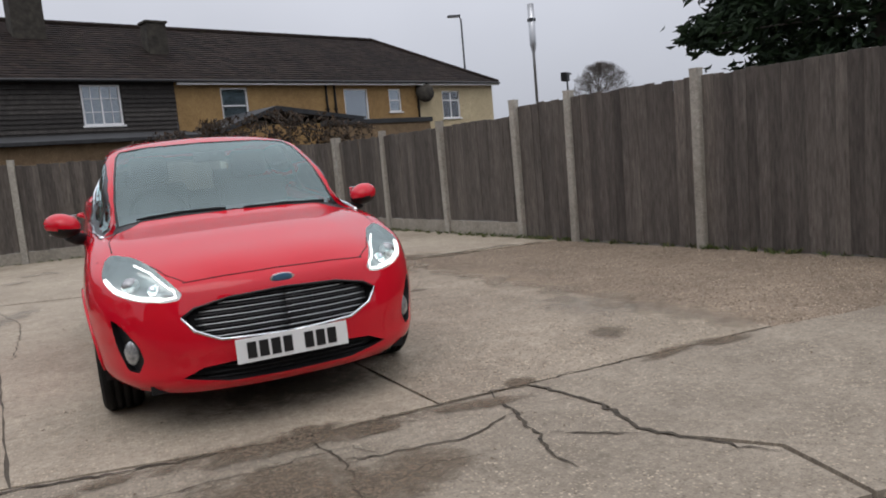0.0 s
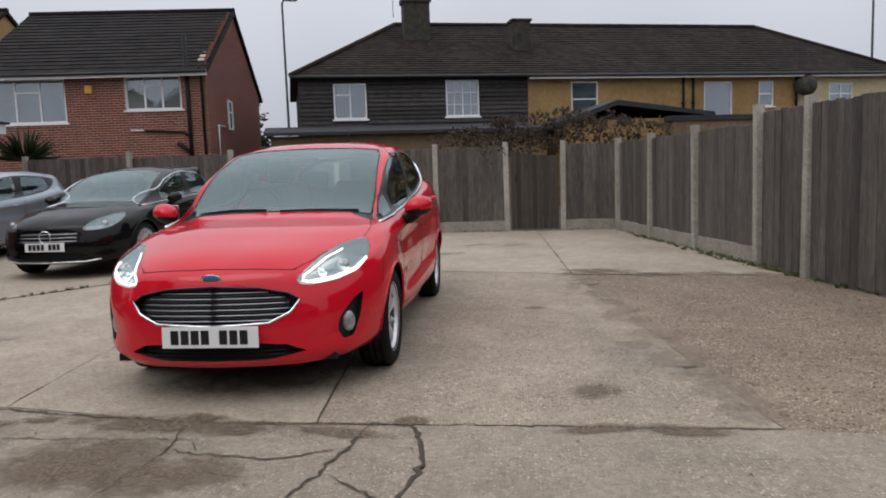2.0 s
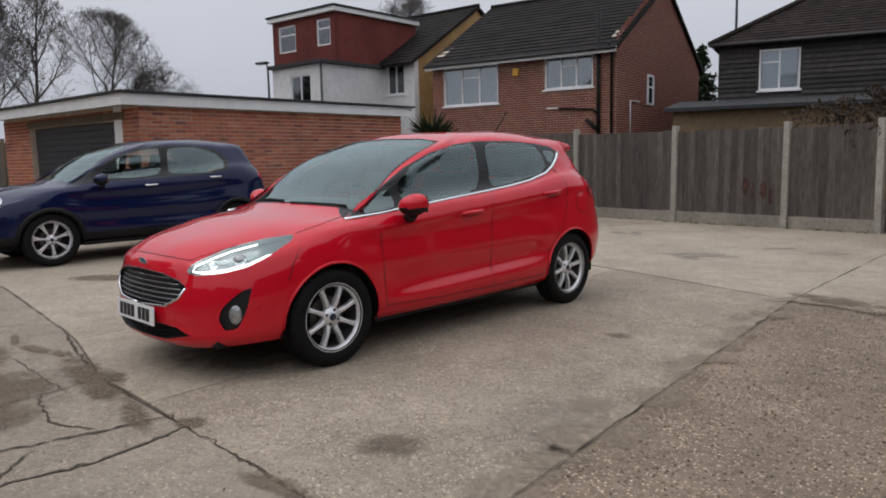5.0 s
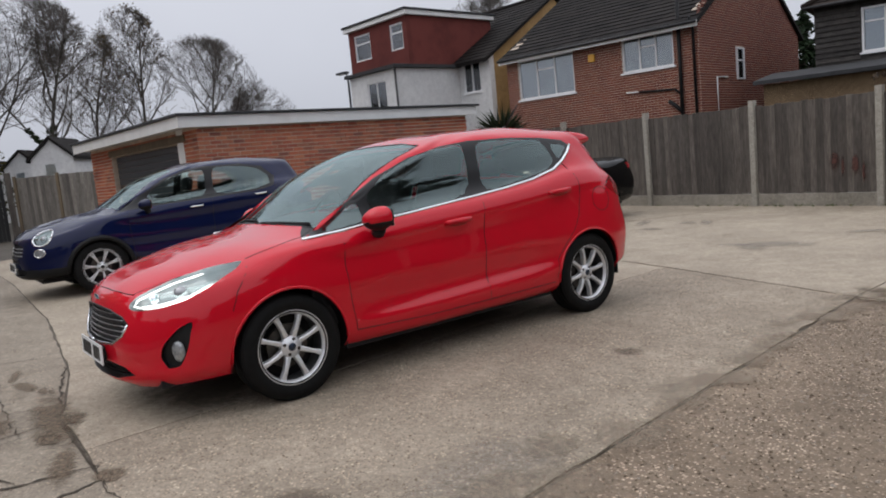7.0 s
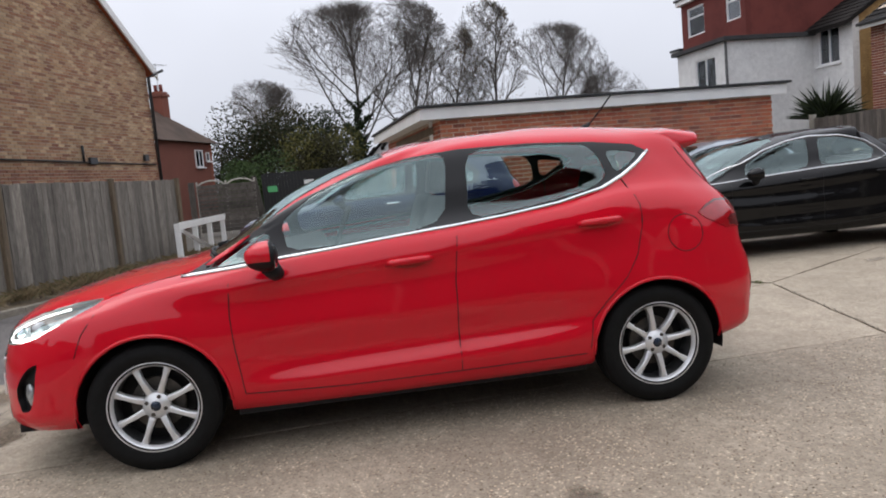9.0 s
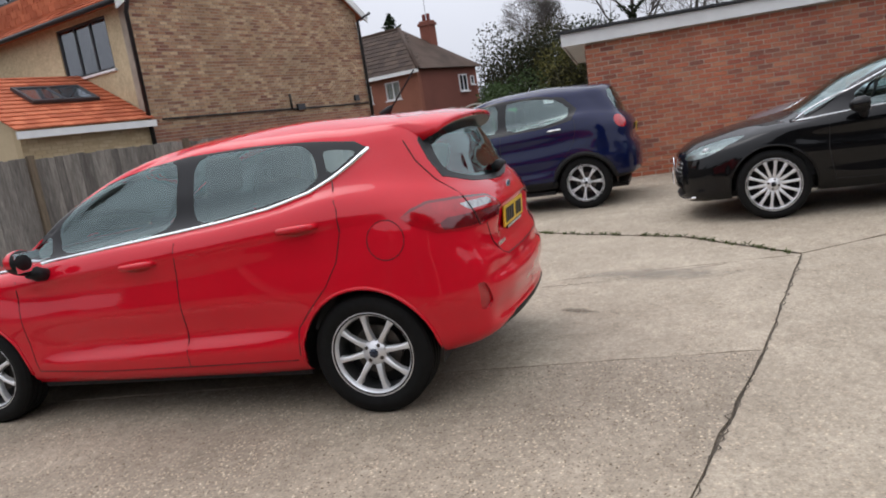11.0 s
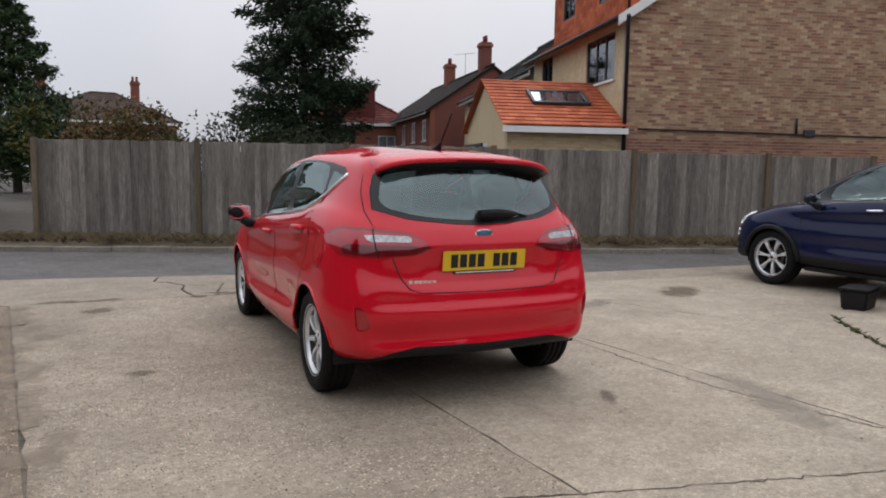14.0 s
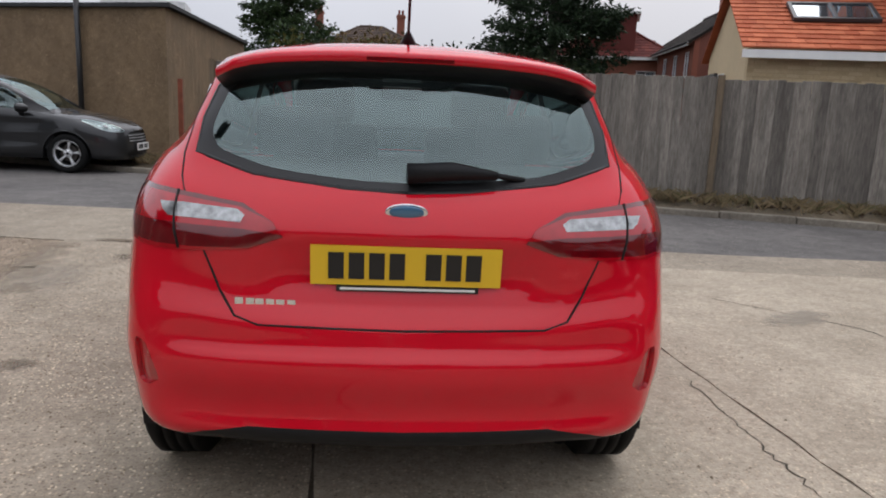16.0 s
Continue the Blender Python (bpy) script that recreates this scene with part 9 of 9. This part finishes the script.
# white gabled houses far down the lane
def gable_front(x, y, w, eave, top, depth, label):
    root = thing("gabled_house", pose(x, y, 0, 0, 0, 58), label, "house", group="gabled houses")
    bm = bmesh.new()
    extrude_profile(bm, [(-w / 2, -0.1), (w / 2, -0.1), (w / 2, eave), (0, top), (-w / 2, eave)], 0, depth, "y")
    part("wall", bm, M["render_white"], root)
    for s in (-1, 1):
        bm = bmesh.new()
        extrude_profile(bm, [(s * (w / 2 + 0.15), eave - 0.12), (0, top + 0.02), (0, top + 0.16), (s * (w / 2 + 0.15), eave + 0.04)], -0.12, depth + 0.15, "y")
        part("roof", bm, M["roof_dark"], root)
    part("window_pane", boxes((-0.3, 0.1, -0.04, 0.02, 2.2, 2.75)), M["house_glass"], root)


for gx, gy in ((-31.1, 4.2), (-39.2, 4.05), (-49.3, 3.95)):
    gable_front(gx, gy, 1.8, 3.0, 3.8, 2.9, "white gabled house with a dark roof, beyond the fence")

# gates, panels and rail at the lane's end
lane_gate = thing("lane_gate", pose(-23.9, -1.85, 0, 0, 0, 89), "black boarded double gate at the lane's end", "gate")
M["black_wood"] = plain("black_painted_wood", (0.010, 0.010, 0.011), 0.6, 0, 0.3, 20)
for k in range(27):
    part("gate_board", boxes((k * 0.12 + 0.003, k * 0.12 + 0.117, 0, 0.03, -0.06, 2.0 + 0.02 * (k % 2)), bev=0.003), M["black_wood"], lane_gate)
part("gate_notice", boxes((0.2, 0.55, -0.01, -0.001, 1.3, 1.52)), plain("green_notice", (0.10, 0.42, 0.16), 0.5), lane_gate, "small green notice")
for xa in (1.58, 2.68):
    part("gate_notice", boxes((xa, xa + 0.38, -0.01, -0.001, 1.5, 1.65)), M["white_paint"], lane_gate, "small white notice")
for px, py, ph, lean_ in ((-23.7, 1.55, 2.3, 0), (-22.9, -1.75, 2.0, 8), (-21.4, -3.95, 1.9, 0)):
    wp = thing("gate_post", pose(px, py, -0.05, lean_, 0, 0), "weathered brown timber gate post", "post")
    part("post_shaft", boxes((-0.09, 0.09, -0.09, 0.09, 0, ph), bev=0.01), M["fence_wood"], wp)
fence("fence_by_lane_gate", (-23.6, 1.75), (-20.6, 5.2), [0.0, 1.5, 3.05, 4.57], "pale weathered board fence beside the gates", M["fence_grey"], 0.12, [2.05, 2.05, 2.0], [0.0] * 3, wooden=True)
trellis = thing("trellis_panel", pose(-21.3, -3.75, 0, 0, 0, 95), "brown fence panel with pale arched trims", "fence panel")
M["pale_trim"] = plain("pale_weathered_trim", (0.36, 0.34, 0.30), 0.8, 0, 0.2, 12)
for k in range(13):
    part("panel_slat", boxes((0.0, 1.95, 0.0, 0.02, 0.1 + k * 0.125, 0.215 + k * 0.125), bev=0.003), M["fence_wood"], trellis)
for xa in (0.0, 0.95, 1.9):
    part("panel_upright", boxes((xa - 0.03, xa + 0.03, 0.021, 0.06, 0, 1.85), bev=0.004), M["pale_trim"], trellis)
for xa in (0.0, 0.95):
    bm = bmesh.new()
    tube(bm, [(xa + 0.475 - 0.47 * math.cos(k * math.pi / 10), 0.045, 1.62 + 0.24 * math.sin(k * math.pi / 10)) for k in range(11)], 0.03, 6)
    part("panel_arch", bm, M["pale_trim"], trellis)
rail = thing("white_rail", pose(-10.0, -2.12, 0, 0, 0, 177), "white painted timber rail at the lane's edge", "rail")
for xa in (0.0, 1.3, 2.6, 4.0):
    part("rail_post", boxes((xa - 0.05, xa + 0.05, -0.05, 0.05, -0.05, 0.84), bev=0.008), M["white_paint"], rail)
part("top_rail", boxes((-0.1, 4.1, -0.065, -0.052, 0.72, 0.86), bev=0.004), M["white_paint"], rail)
bm = bmesh.new()
tube(bm, [(0.05, -0.06, 0.7), (2.6, -0.06, 0.1)], 0.045, 4)
part("brace", bm, M["white_paint"], rail)


# ---- yard details ----
M["joint_soil"] = concrete_mat("joint_soil", (0.13, 0.105, 0.075), (0.05, 0.04, 0.028), (0.2, 0.16, 0.12), 0.4)
fill_bm = bmesh.new()
prism(fill_bm, [(5.2, -1.5), (4.3, 3.5), (3.4, 9.3), (-9, 10.2), (-8.5, 2.8), (-15, 2.2), (-13.9, -0.4), (-8, -1.0), (-3, -1.28), (1.0, -2.0), (2.45, -2.5), (6.4, -3.2)], -0.04, -0.008)
part("joint_filling", fill_bm, M["joint_soil"], yard, "brown soil in the joints")


def crack(pts, width, seed, top=0.0025):
    """A jagged dark crack with soil in it."""
    rng = random.Random(seed)
    line = []
    for a, b in zip(pts, pts[1:]):
        a, b = Vector(a), Vector(b)
        n = max(2, int((b - a).length / 0.035))
        d = (b - a).normalized()
        s = Vector((-d.y, d.x))
        line += [a + (b - a) * (i / n) + s * rng.gauss(0, 0.009) for i in range(n)]
    line.append(Vector(pts[-1]))
    verts, faces = [], []
    for i, p in enumerate(line):
        q = line[min(i + 1, len(line) - 1)] - line[max(0, i - 1)]
        s = Vector((-q.y, q.x)).normalized()
        taper = min(1, i / 4 + 0.3, (len(line) - 1 - i) / 4 + 0.15)
        w = width * rng.uniform(0.35, 1.25) * taper
        verts += [(p.x + s.x * w, p.y + s.y * w, top), (p.x - s.x * w * rng.uniform(0.5, 1), p.y - s.y * w, top)]
    faces = [(2 * i, 2 * i + 1, 2 * i + 3, 2 * i + 2) for i in range(len(line) - 1)]
    from_arrays("crack", verts, faces, M["crack_soil"], yard)


M["crack_soil"] = plain("dark_crack", (0.062, 0.05, 0.036), 0.95, 0, 0.5, 30)
crack([(0.88, -1.08), (0.85, -1.37), (0.77, -1.7), (0.71, -1.88), (0.72, -2.05)], 0.010, 1)
crack([(1.08, -1.10), (1.16, -1.34), (1.2, -1.6), (1.14, -1.89), (1.19, -2.02), (1.39, -2.38)], 0.012, 2)
crack([(0.02, -1.44), (0.16, -1.49), (0.52, -1.54), (0.85, -1.4)], 0.006, 3)
crack([(0.83, -1.7), (0.97, -1.84), (1.12, -1.94)], 0.007, 4)
crack([(0.05, -1.74), (0.29, -1.69), (0.51, -1.73)], 0.004, 5)
crack([(0.1, -1.31), (0.16, -1.49)], 0.005, 6)
crack([(-0.04, -1.1), (0.02, -1.5), (-0.05, -1.96)], 0.007, 7)
crack([(-0.96, -1.33), (-0.73, -1.31), (-0.17, -1.33), (0.1, -1.31)], 0.005, 8)
crack([(-1.5, -0.82), (-0.6, -1.0), (-0.02, -1.09), (0.5, -1.10)], 0.010, 9)
crack([(0.5, -1.10), (0.9, -1.11), (1.9, -1.14), (2.78, -1.18)], 0.006, 10)
crack([(2.2, 3.76), (1.2, 4.03), (0.17, 4.33), (-0.9, 4.6), (-1.88, 4.84)], 0.0035, 11, 0.0065)
crack([(-1.88, 4.83), (-2.96, 4.03), (-3.75, 2.85), (-4.4, 2.0)], 0.007, 12, 0.009)
crack([(-1.42, 1.78), (-1.44, 2.6), (-1.5, 3.4), (-1.8, 4.4)], 0.006, 13)
crack([(-2.2, 0.2), (-2.9, 0.9), (-3.3, 1.9)], 0.005, 14)
crack([(-1.0, 6.2), (0.1, 6.9), (1.0, 6.7), (1.9, 7.4)], 0.004, 15, 0.0075)
crack([(-2.0, -0.85), (-2.15, -1.2), (-2.6, -1.45)], 0.008, 16)


def stain_mat(name, color, rough=0.85, strength=0.9):
    """A patch with frayed, fading edges."""
    m, n, l, b = material(name)
    tc = n.new("ShaderNodeTexCoord")
    ln = n.new("ShaderNodeVectorMath")
    ln.operation = "LENGTH"
    l.new(tc.outputs["Object"], ln.inputs[0])
    f = noise_tex(n, l, world_coords(n, l), 6, 9, 0.72)
    sub_ = n.new("ShaderNodeMath")
    sub_.operation = "SUBTRACT"
    sub_.inputs[0].default_value = 1.22
    l.new(ln.outputs["Value"], sub_.inputs[1])
    mul = n.new("ShaderNodeMath")
    mul.operation = "MULTIPLY"
    l.new(sub_.outputs[0], mul.inputs[0])
    l.new(f, mul.inputs[1])
    fac = ramp(n, l, mul.outputs[0], [(0.26, (0, 0, 0)), (0.44, (strength,) * 3)])
    fine = noise_tex(n, l, world_coords(n, l), 60, 5)
    l.new(ramp(n, l, fine, [(0.3, [c * 0.35 for c in color]), (0.7, [c * 1.8 for c in color])]), b.inputs["Base Color"])
    b.inputs["Roughness"].default_value = rough
    tr = n.new("ShaderNodeBsdfTransparent")
    mx = n.new("ShaderNodeMixShader")
    l.new(fac, mx.inputs[0])
    l.new(tr.outputs[0], mx.inputs[1])
    l.new(b.outputs[0], mx.inputs[2])
    l.new(mx.outputs[0], n["Material Output"].inputs[0])
    return m


M["soil_stain"] = stain_mat("brown_soil_patch", (0.15, 0.112, 0.076), 0.95, 0.68)
# for small oil spots, and for shade painted under the car's nose
M["oil_shade_stain"] = stain_mat("dark_oil_and_shade", (0.13, 0.10, 0.072), 0.8, 0.5)
M["damp_stain"] = stain_mat("damp_patch", (0.27, 0.235, 0.19), 0.7, 0.45)
M["grey_stain"] = stain_mat("grey_cement_patch", (0.27, 0.245, 0.215), 0.85, 0.22)
M["rust_stain"] = stain_mat("red_brown_drips", (0.075, 0.03, 0.022), 0.85, 0.9)


def stain(name, x, y, rx, ry, ang, mat, top=0.004):
    bm = bmesh.new()
    bmesh.ops.create_grid(bm, x_segments=2, y_segments=2, size=1.0)
    o = part(name, bm, mat, yard)
    o.matrix_basis = pose(x, y, top, 0, 0, ang) @ Matrix.Diagonal((rx, ry, 1, 1))


stain("soil_patch", -0.32, -1.58, 0.62, 0.48, 8, M["soil_stain"])
stain("soil_patch", -0.1, -1.12, 0.95, 0.2, -6, M["soil_stain"], 0.0052)
stain("soil_patch", 0.15, -1.72, 0.5, 0.3, 20, M["soil_stain"], 0.0050)
# wide dark patch that deepens the ground's shade under the car's nose
stain("oil_patch", 0.05, -0.3, 0.8, 0.5, 0, M["oil_shade_stain"], 0.0042)
stain("soil_patch", -1.15, -1.45, 0.6, 0.3, -10, M["soil_stain"])
stain("oil_patch", 2.02, -0.6, 0.26, 0.22, 20, M["oil_shade_stain"], 0.0045)
stain("oil_patch", 1.75, 1.74, 0.17, 0.13, 0, M["oil_shade_stain"], 0.0045)
stain("oil_patch", -0.75, 3.3, 0.22, 0.08, 60, M["oil_shade_stain"])
stain("damp_patch", -1.62, 3.75, 0.95, 0.28, 75, M["damp_stain"], 0.0044)
stain("damp_patch", -2.6, 0.7, 0.55, 0.2, 30, M["damp_stain"], 0.0044)
stain("damp_patch", 0.4, 5.9, 0.8, 0.35, 15, M["damp_stain"], 0.0085)
stain("cement_patch", 2.35, 0.1, 0.4, 0.75, 10, M["grey_stain"], 0.0045)
stain("soil_patch", 2.5, 3.9, 0.7, 0.25, -14, M["soil_stain"], 0.0095)
stain("soil_patch", -4.0, 0.4, 0.7, 0.35, 40, M["soil_stain"])
M["gravel_stain"] = stain_mat("spilled_gravel_soil", (0.29, 0.235, 0.175), 0.95, 0.4)
spill = random.Random(77)
for k in range(22):
    f = (k + spill.random()) / 22
    gx_ = 2.78 - 0.57 * f + spill.gauss(-0.05, 0.07)
    stain("gravel_spill", gx_, -1.15 + 4.9 * f, spill.uniform(0.12, 0.3), spill.uniform(0.2, 0.4), spill.uniform(-30, 30), M["gravel_stain"], 0.0050 + 0.0003 * k)
for k in range(10):
    f = (k + spill.random()) / 10
    stain("gravel_spill", 2.2 + 2.1 * f, 3.72 - 0.28 * f + spill.gauss(0.03, 0.05), spill.uniform(0.2, 0.4), spill.uniform(0.08, 0.2), spill.uniform(-20, 20), M["gravel_stain"], 0.0090 + 0.0003 * k)
for k in range(9):
    f = (k + spill.random()) / 9
    stain("soil_patch", -2.0 + 4.6 * f, -1.08 - 0.12 * f + spill.gauss(0, 0.05), spill.uniform(0.15, 0.4), spill.uniform(0.05, 0.12), spill.uniform(-15, 15), M["soil_stain"], 0.0046 + 0.0003 * k)
for k in range(8):
    stain("damp_patch", spill.uniform(-3.6, 1.9), spill.uniform(4.9, 9.0), spill.uniform(0.2, 0.7), spill.uniform(0.1, 0.3), spill.uniform(0, 180), M["damp_stain"], 0.0122 + 0.0003 * k)
for k_, (s_, w_, z_) in enumerate(((3.8, 0.09, 0.62), (3.98, 0.05, 0.6), (4.1, 0.10, 0.68), (3.68, 0.05, 0.52))):
    bm = bmesh.new()
    bmesh.ops.create_grid(bm, x_segments=2, y_segments=2, size=1.0)
    o = part("paint_drip", bm, M["rust_stain"], bpy.data.objects["fence_behind_yard"])
    o.matrix_basis = pose(s_, 0.034, z_, 90, 0, 0) @ Matrix.Diagonal((w_, 0.24, 1, 1))


# stones, leaves, weeds and grass
def scatter_stones(name, region, count, size, seed, label, mat, z=0.0):
    rng = random.Random(seed)
    verts, faces = [], []
    x0, x1, y0, y1, inside = region
    while count:
        x, y = rng.uniform(x0, x1), rng.uniform(y0, y1)
        if not inside(x, y):
            continue
        count -= 1
        r = size * rng.uniform(0.35, 1.0) ** 1.5
        o = len(verts)
        a0 = rng.uniform(0, 6.28)
        for k in range(5):
            a = a0 + k * 1.2566
            verts.append((x + math.cos(a) * r * rng.uniform(0.7, 1.2), y + math.sin(a) * r * rng.uniform(0.7, 1.2), z - r * 0.1))
        verts.append((x + rng.gauss(0, r * 0.2), y + rng.gauss(0, r * 0.2), z + r * rng.uniform(0.4, 0.8)))
        faces += [(o + k, o + (k + 1) % 5, o + 5) for k in range(5)]
    ob = from_arrays(name, verts, faces, mat)
    return tagged(ob, label, "stones", kind="stuff")


M["pebble"] = leaf_mat("pebbles", (0.12, 0.088, 0.06), (0.29, 0.232, 0.17), (0.36, 0.31, 0.255))
GR = [(2.79, -1.17), (5.3, -1.5), (5.15, -0.3), (4.8, 1.4), (4.4, 3.42), (2.25, 3.72), (2.52, 1.14)]
scatter_stones("loose_gravel", (2.2, 5.4, -1.6, 3.8, lambda x, y: in_poly(x, y, GR)), 11000, 0.011, 11, "loose brown and pale gravel on the soil strip", M["pebble"], -0.004)
BAY = [(0.62, -1.08), (2.76, -1.15), (2.5, 1.14), (2.2, 3.7), (0.2, 4.3), (0.3, 2.8)]
scatter_stones("worn_out_pebbles", (0.2, 2.8, -1.2, 4.4, lambda x, y: in_poly(x, y, BAY)), 9000, 0.0075, 12, "pebbles showing through the worn concrete", M["pebble"], 0.002)
scatter_stones("yard_grit", (-5, 2.6, -2.0, 9.3, lambda x, y: True), 1500, 0.008, 13, "scattered grit and small stones on the concrete", M["pebble"], 0.003)


def tufts(name, spots, height, count, seed, label, mat, wide=0.008, fan=0.6):
    rng = random.Random(seed)
    verts, faces = [], []
    for x, y, z, r in spots:
        for k in range(count):
            a, q = rng.uniform(0, 6.28), rng.random() * r
            bx_, by_ = x + math.cos(a) * q, y + math.sin(a) * q
            h = height * rng.uniform(0.4, 1.1)
            lx, ly = rng.gauss(0, fan) * h, rng.gauss(0, fan) * h
            sx, sy = math.cos(a * 3) * wide, math.sin(a * 3) * wide
            o = len(verts)
            verts += [(bx_ - sx, by_ - sy, z), (bx_ + sx, by_ + sy, z), (bx_ + lx * 0.4 + sx * 0.7, by_ + ly * 0.4 + sy * 0.7, z + h * 0.6), (bx_ + lx, by_ + ly, z + h)]
            faces += [(o, o + 1, o + 2), (o, o + 2, o + 3)]
    return tagged(from_arrays(name, verts, faces, mat), label, "grass", kind="stuff")


def along_line(pts, step, jitter, z, r, seed, keep=1.0):
    rng = random.Random(seed)
    out = []
    for a, b in zip(pts, pts[1:]):
        n = max(1, int(math.dist(a, b) / step))
        for i in range(n):
            if rng.random() < keep:
                f = (i + rng.random()) / n
                out.append((a[0] + (b[0] - a[0]) * f + rng.gauss(0, jitter), a[1] + (b[1] - a[1]) * f + rng.gauss(0, jitter), z, r * rng.uniform(0.4, 1.3)))
    return out


tufts("joint_grass", along_line([(-1.9, 4.8), (-2.96, 4.03), (-3.75, 2.85), (-4.3, 2.1)], 0.06, 0.012, 0.0, 0.03, 1, 0.6), 0.035, 16, 2, "low grass and moss in the yard's joint", M["grass_blade"], 0.004, 0.8)
tufts("fence_weeds", along_line([(5.25, -1.2), (4.9, 1.2), (4.55, 3.0), (4.2, 4.6), (3.55, 9.0)], 0.07, 0.05, -0.005, 0.06, 3, 0.75), 0.06, 18, 4, "low green weeds along the fence's foot", M["grass_blade"], 0.006, 0.8)
tufts("fence_weeds", along_line([(3.4, 9.32), (0.0, 9.58), (-4, 9.85)], 0.12, 0.03, 0.004, 0.05, 5, 0.5), 0.04, 12, 6, "low weeds along the back fence's foot", M["grass_blade"], 0.005, 0.9)
vk = [(kerb_a.x + ff_d.x * s - ff_n.x * o, kerb_a.y + ff_d.y * s - ff_n.y * o) for s, o in ((1, 0.45), (9, 0.45), (17, 0.45), (22, 0.45))]
tufts("verge_weeds", along_line(vk, 0.035, 0.2, 0.10, 0.14, 7), 0.16, 14, 8, "dry straggling weeds on the verge", M["dry_grass"], 0.005, 0.9)
vl = leaves("fallen_leaves", [(p[0] + 0.0, p[1], 0.13) for p in along_line(vk, 0.02, 0.22, 0, 1, 9)], [(1, 0, 0)] * len(along_line(vk, 0.02, 0.22, 0, 1, 9)), 0.07, 0.05, M["dead_leaf"], None, np.random.default_rng(4))
tagged(vl, "brown fallen leaves lying on the verge", "leaves", kind="stuff")


# fittings on the red brick house
alarm = thing("alarm_box", bh_m, "small yellow alarm box on the brick wall", "alarm box")
part("alarm_case", boxes((-3.62, -3.40, -0.10, -0.014, 3.92, 4.16), bev=0.02), plain("yellow_plastic", (0.75, 0.40, 0.06), 0.5), alarm)
soil_pipe = thing("soil_pipe", bh_m, "black soil pipe with branches on the brick wall", "pipe")
bm = bmesh.new()
tube(bm, [(-0.55, -0.08, BHE + 0.9), (-0.55, -0.08, 1.2)], 0.055, 10)
part("pipe_shaft", bm, M["black_plastic"], soil_pipe, smooth=True)
bm = bmesh.new()
tube(bm, [(-1.9, -0.07, 2.75), (-0.75, -0.07, 2.68), (-0.55, -0.08, 2.5)], 0.035, 8)
part("pipe_branch", bm, M["black_plastic"], soil_pipe, smooth=True)
bm = bmesh.new()
tube(bm, [(-0.95, -0.08, 2.35), (-0.75, -0.09, 2.2), (-0.55, -0.08, 2.0)], 0.06, 8)
part("pipe_branch", bm, M["black_plastic"], soil_pipe, smooth=True)
rain_pipe = thing("downpipe", bh_m, "black downpipe at the brick house's corner", "downpipe")
bm = bmesh.new()
tube(bm, [(-0.12, -0.3, BHE - 0.05), (-0.12, -0.07, BHE - 0.35), (-0.12, -0.07, 0.1)], 0.04, 8)
part("pipe_shaft", bm, M["black_plastic"], rain_pipe, smooth=True)
white_pipe = thing("waste_pipe", bh_m, "bent white waste pipe on the gable wall", "pipe")
bm = bmesh.new()
tube(bm, [(0.05, 1.1, 1.2), (0.05, 1.1, 2.95), (0.05, 1.9, 2.95)], 0.03, 8)
part("pipe_shaft", bm, M["white_paint"], white_pipe, smooth=True)
vent = thing("waste_pipe", bh_m, "short white overflow pipe on the brick wall", "pipe")
bm = bmesh.new()
tube(bm, [(-2.35, -0.06, 2.78), (-1.95, -0.06, 2.76)], 0.025, 8)
part("pipe_shaft", bm, M["white_paint"], vent, smooth=True)
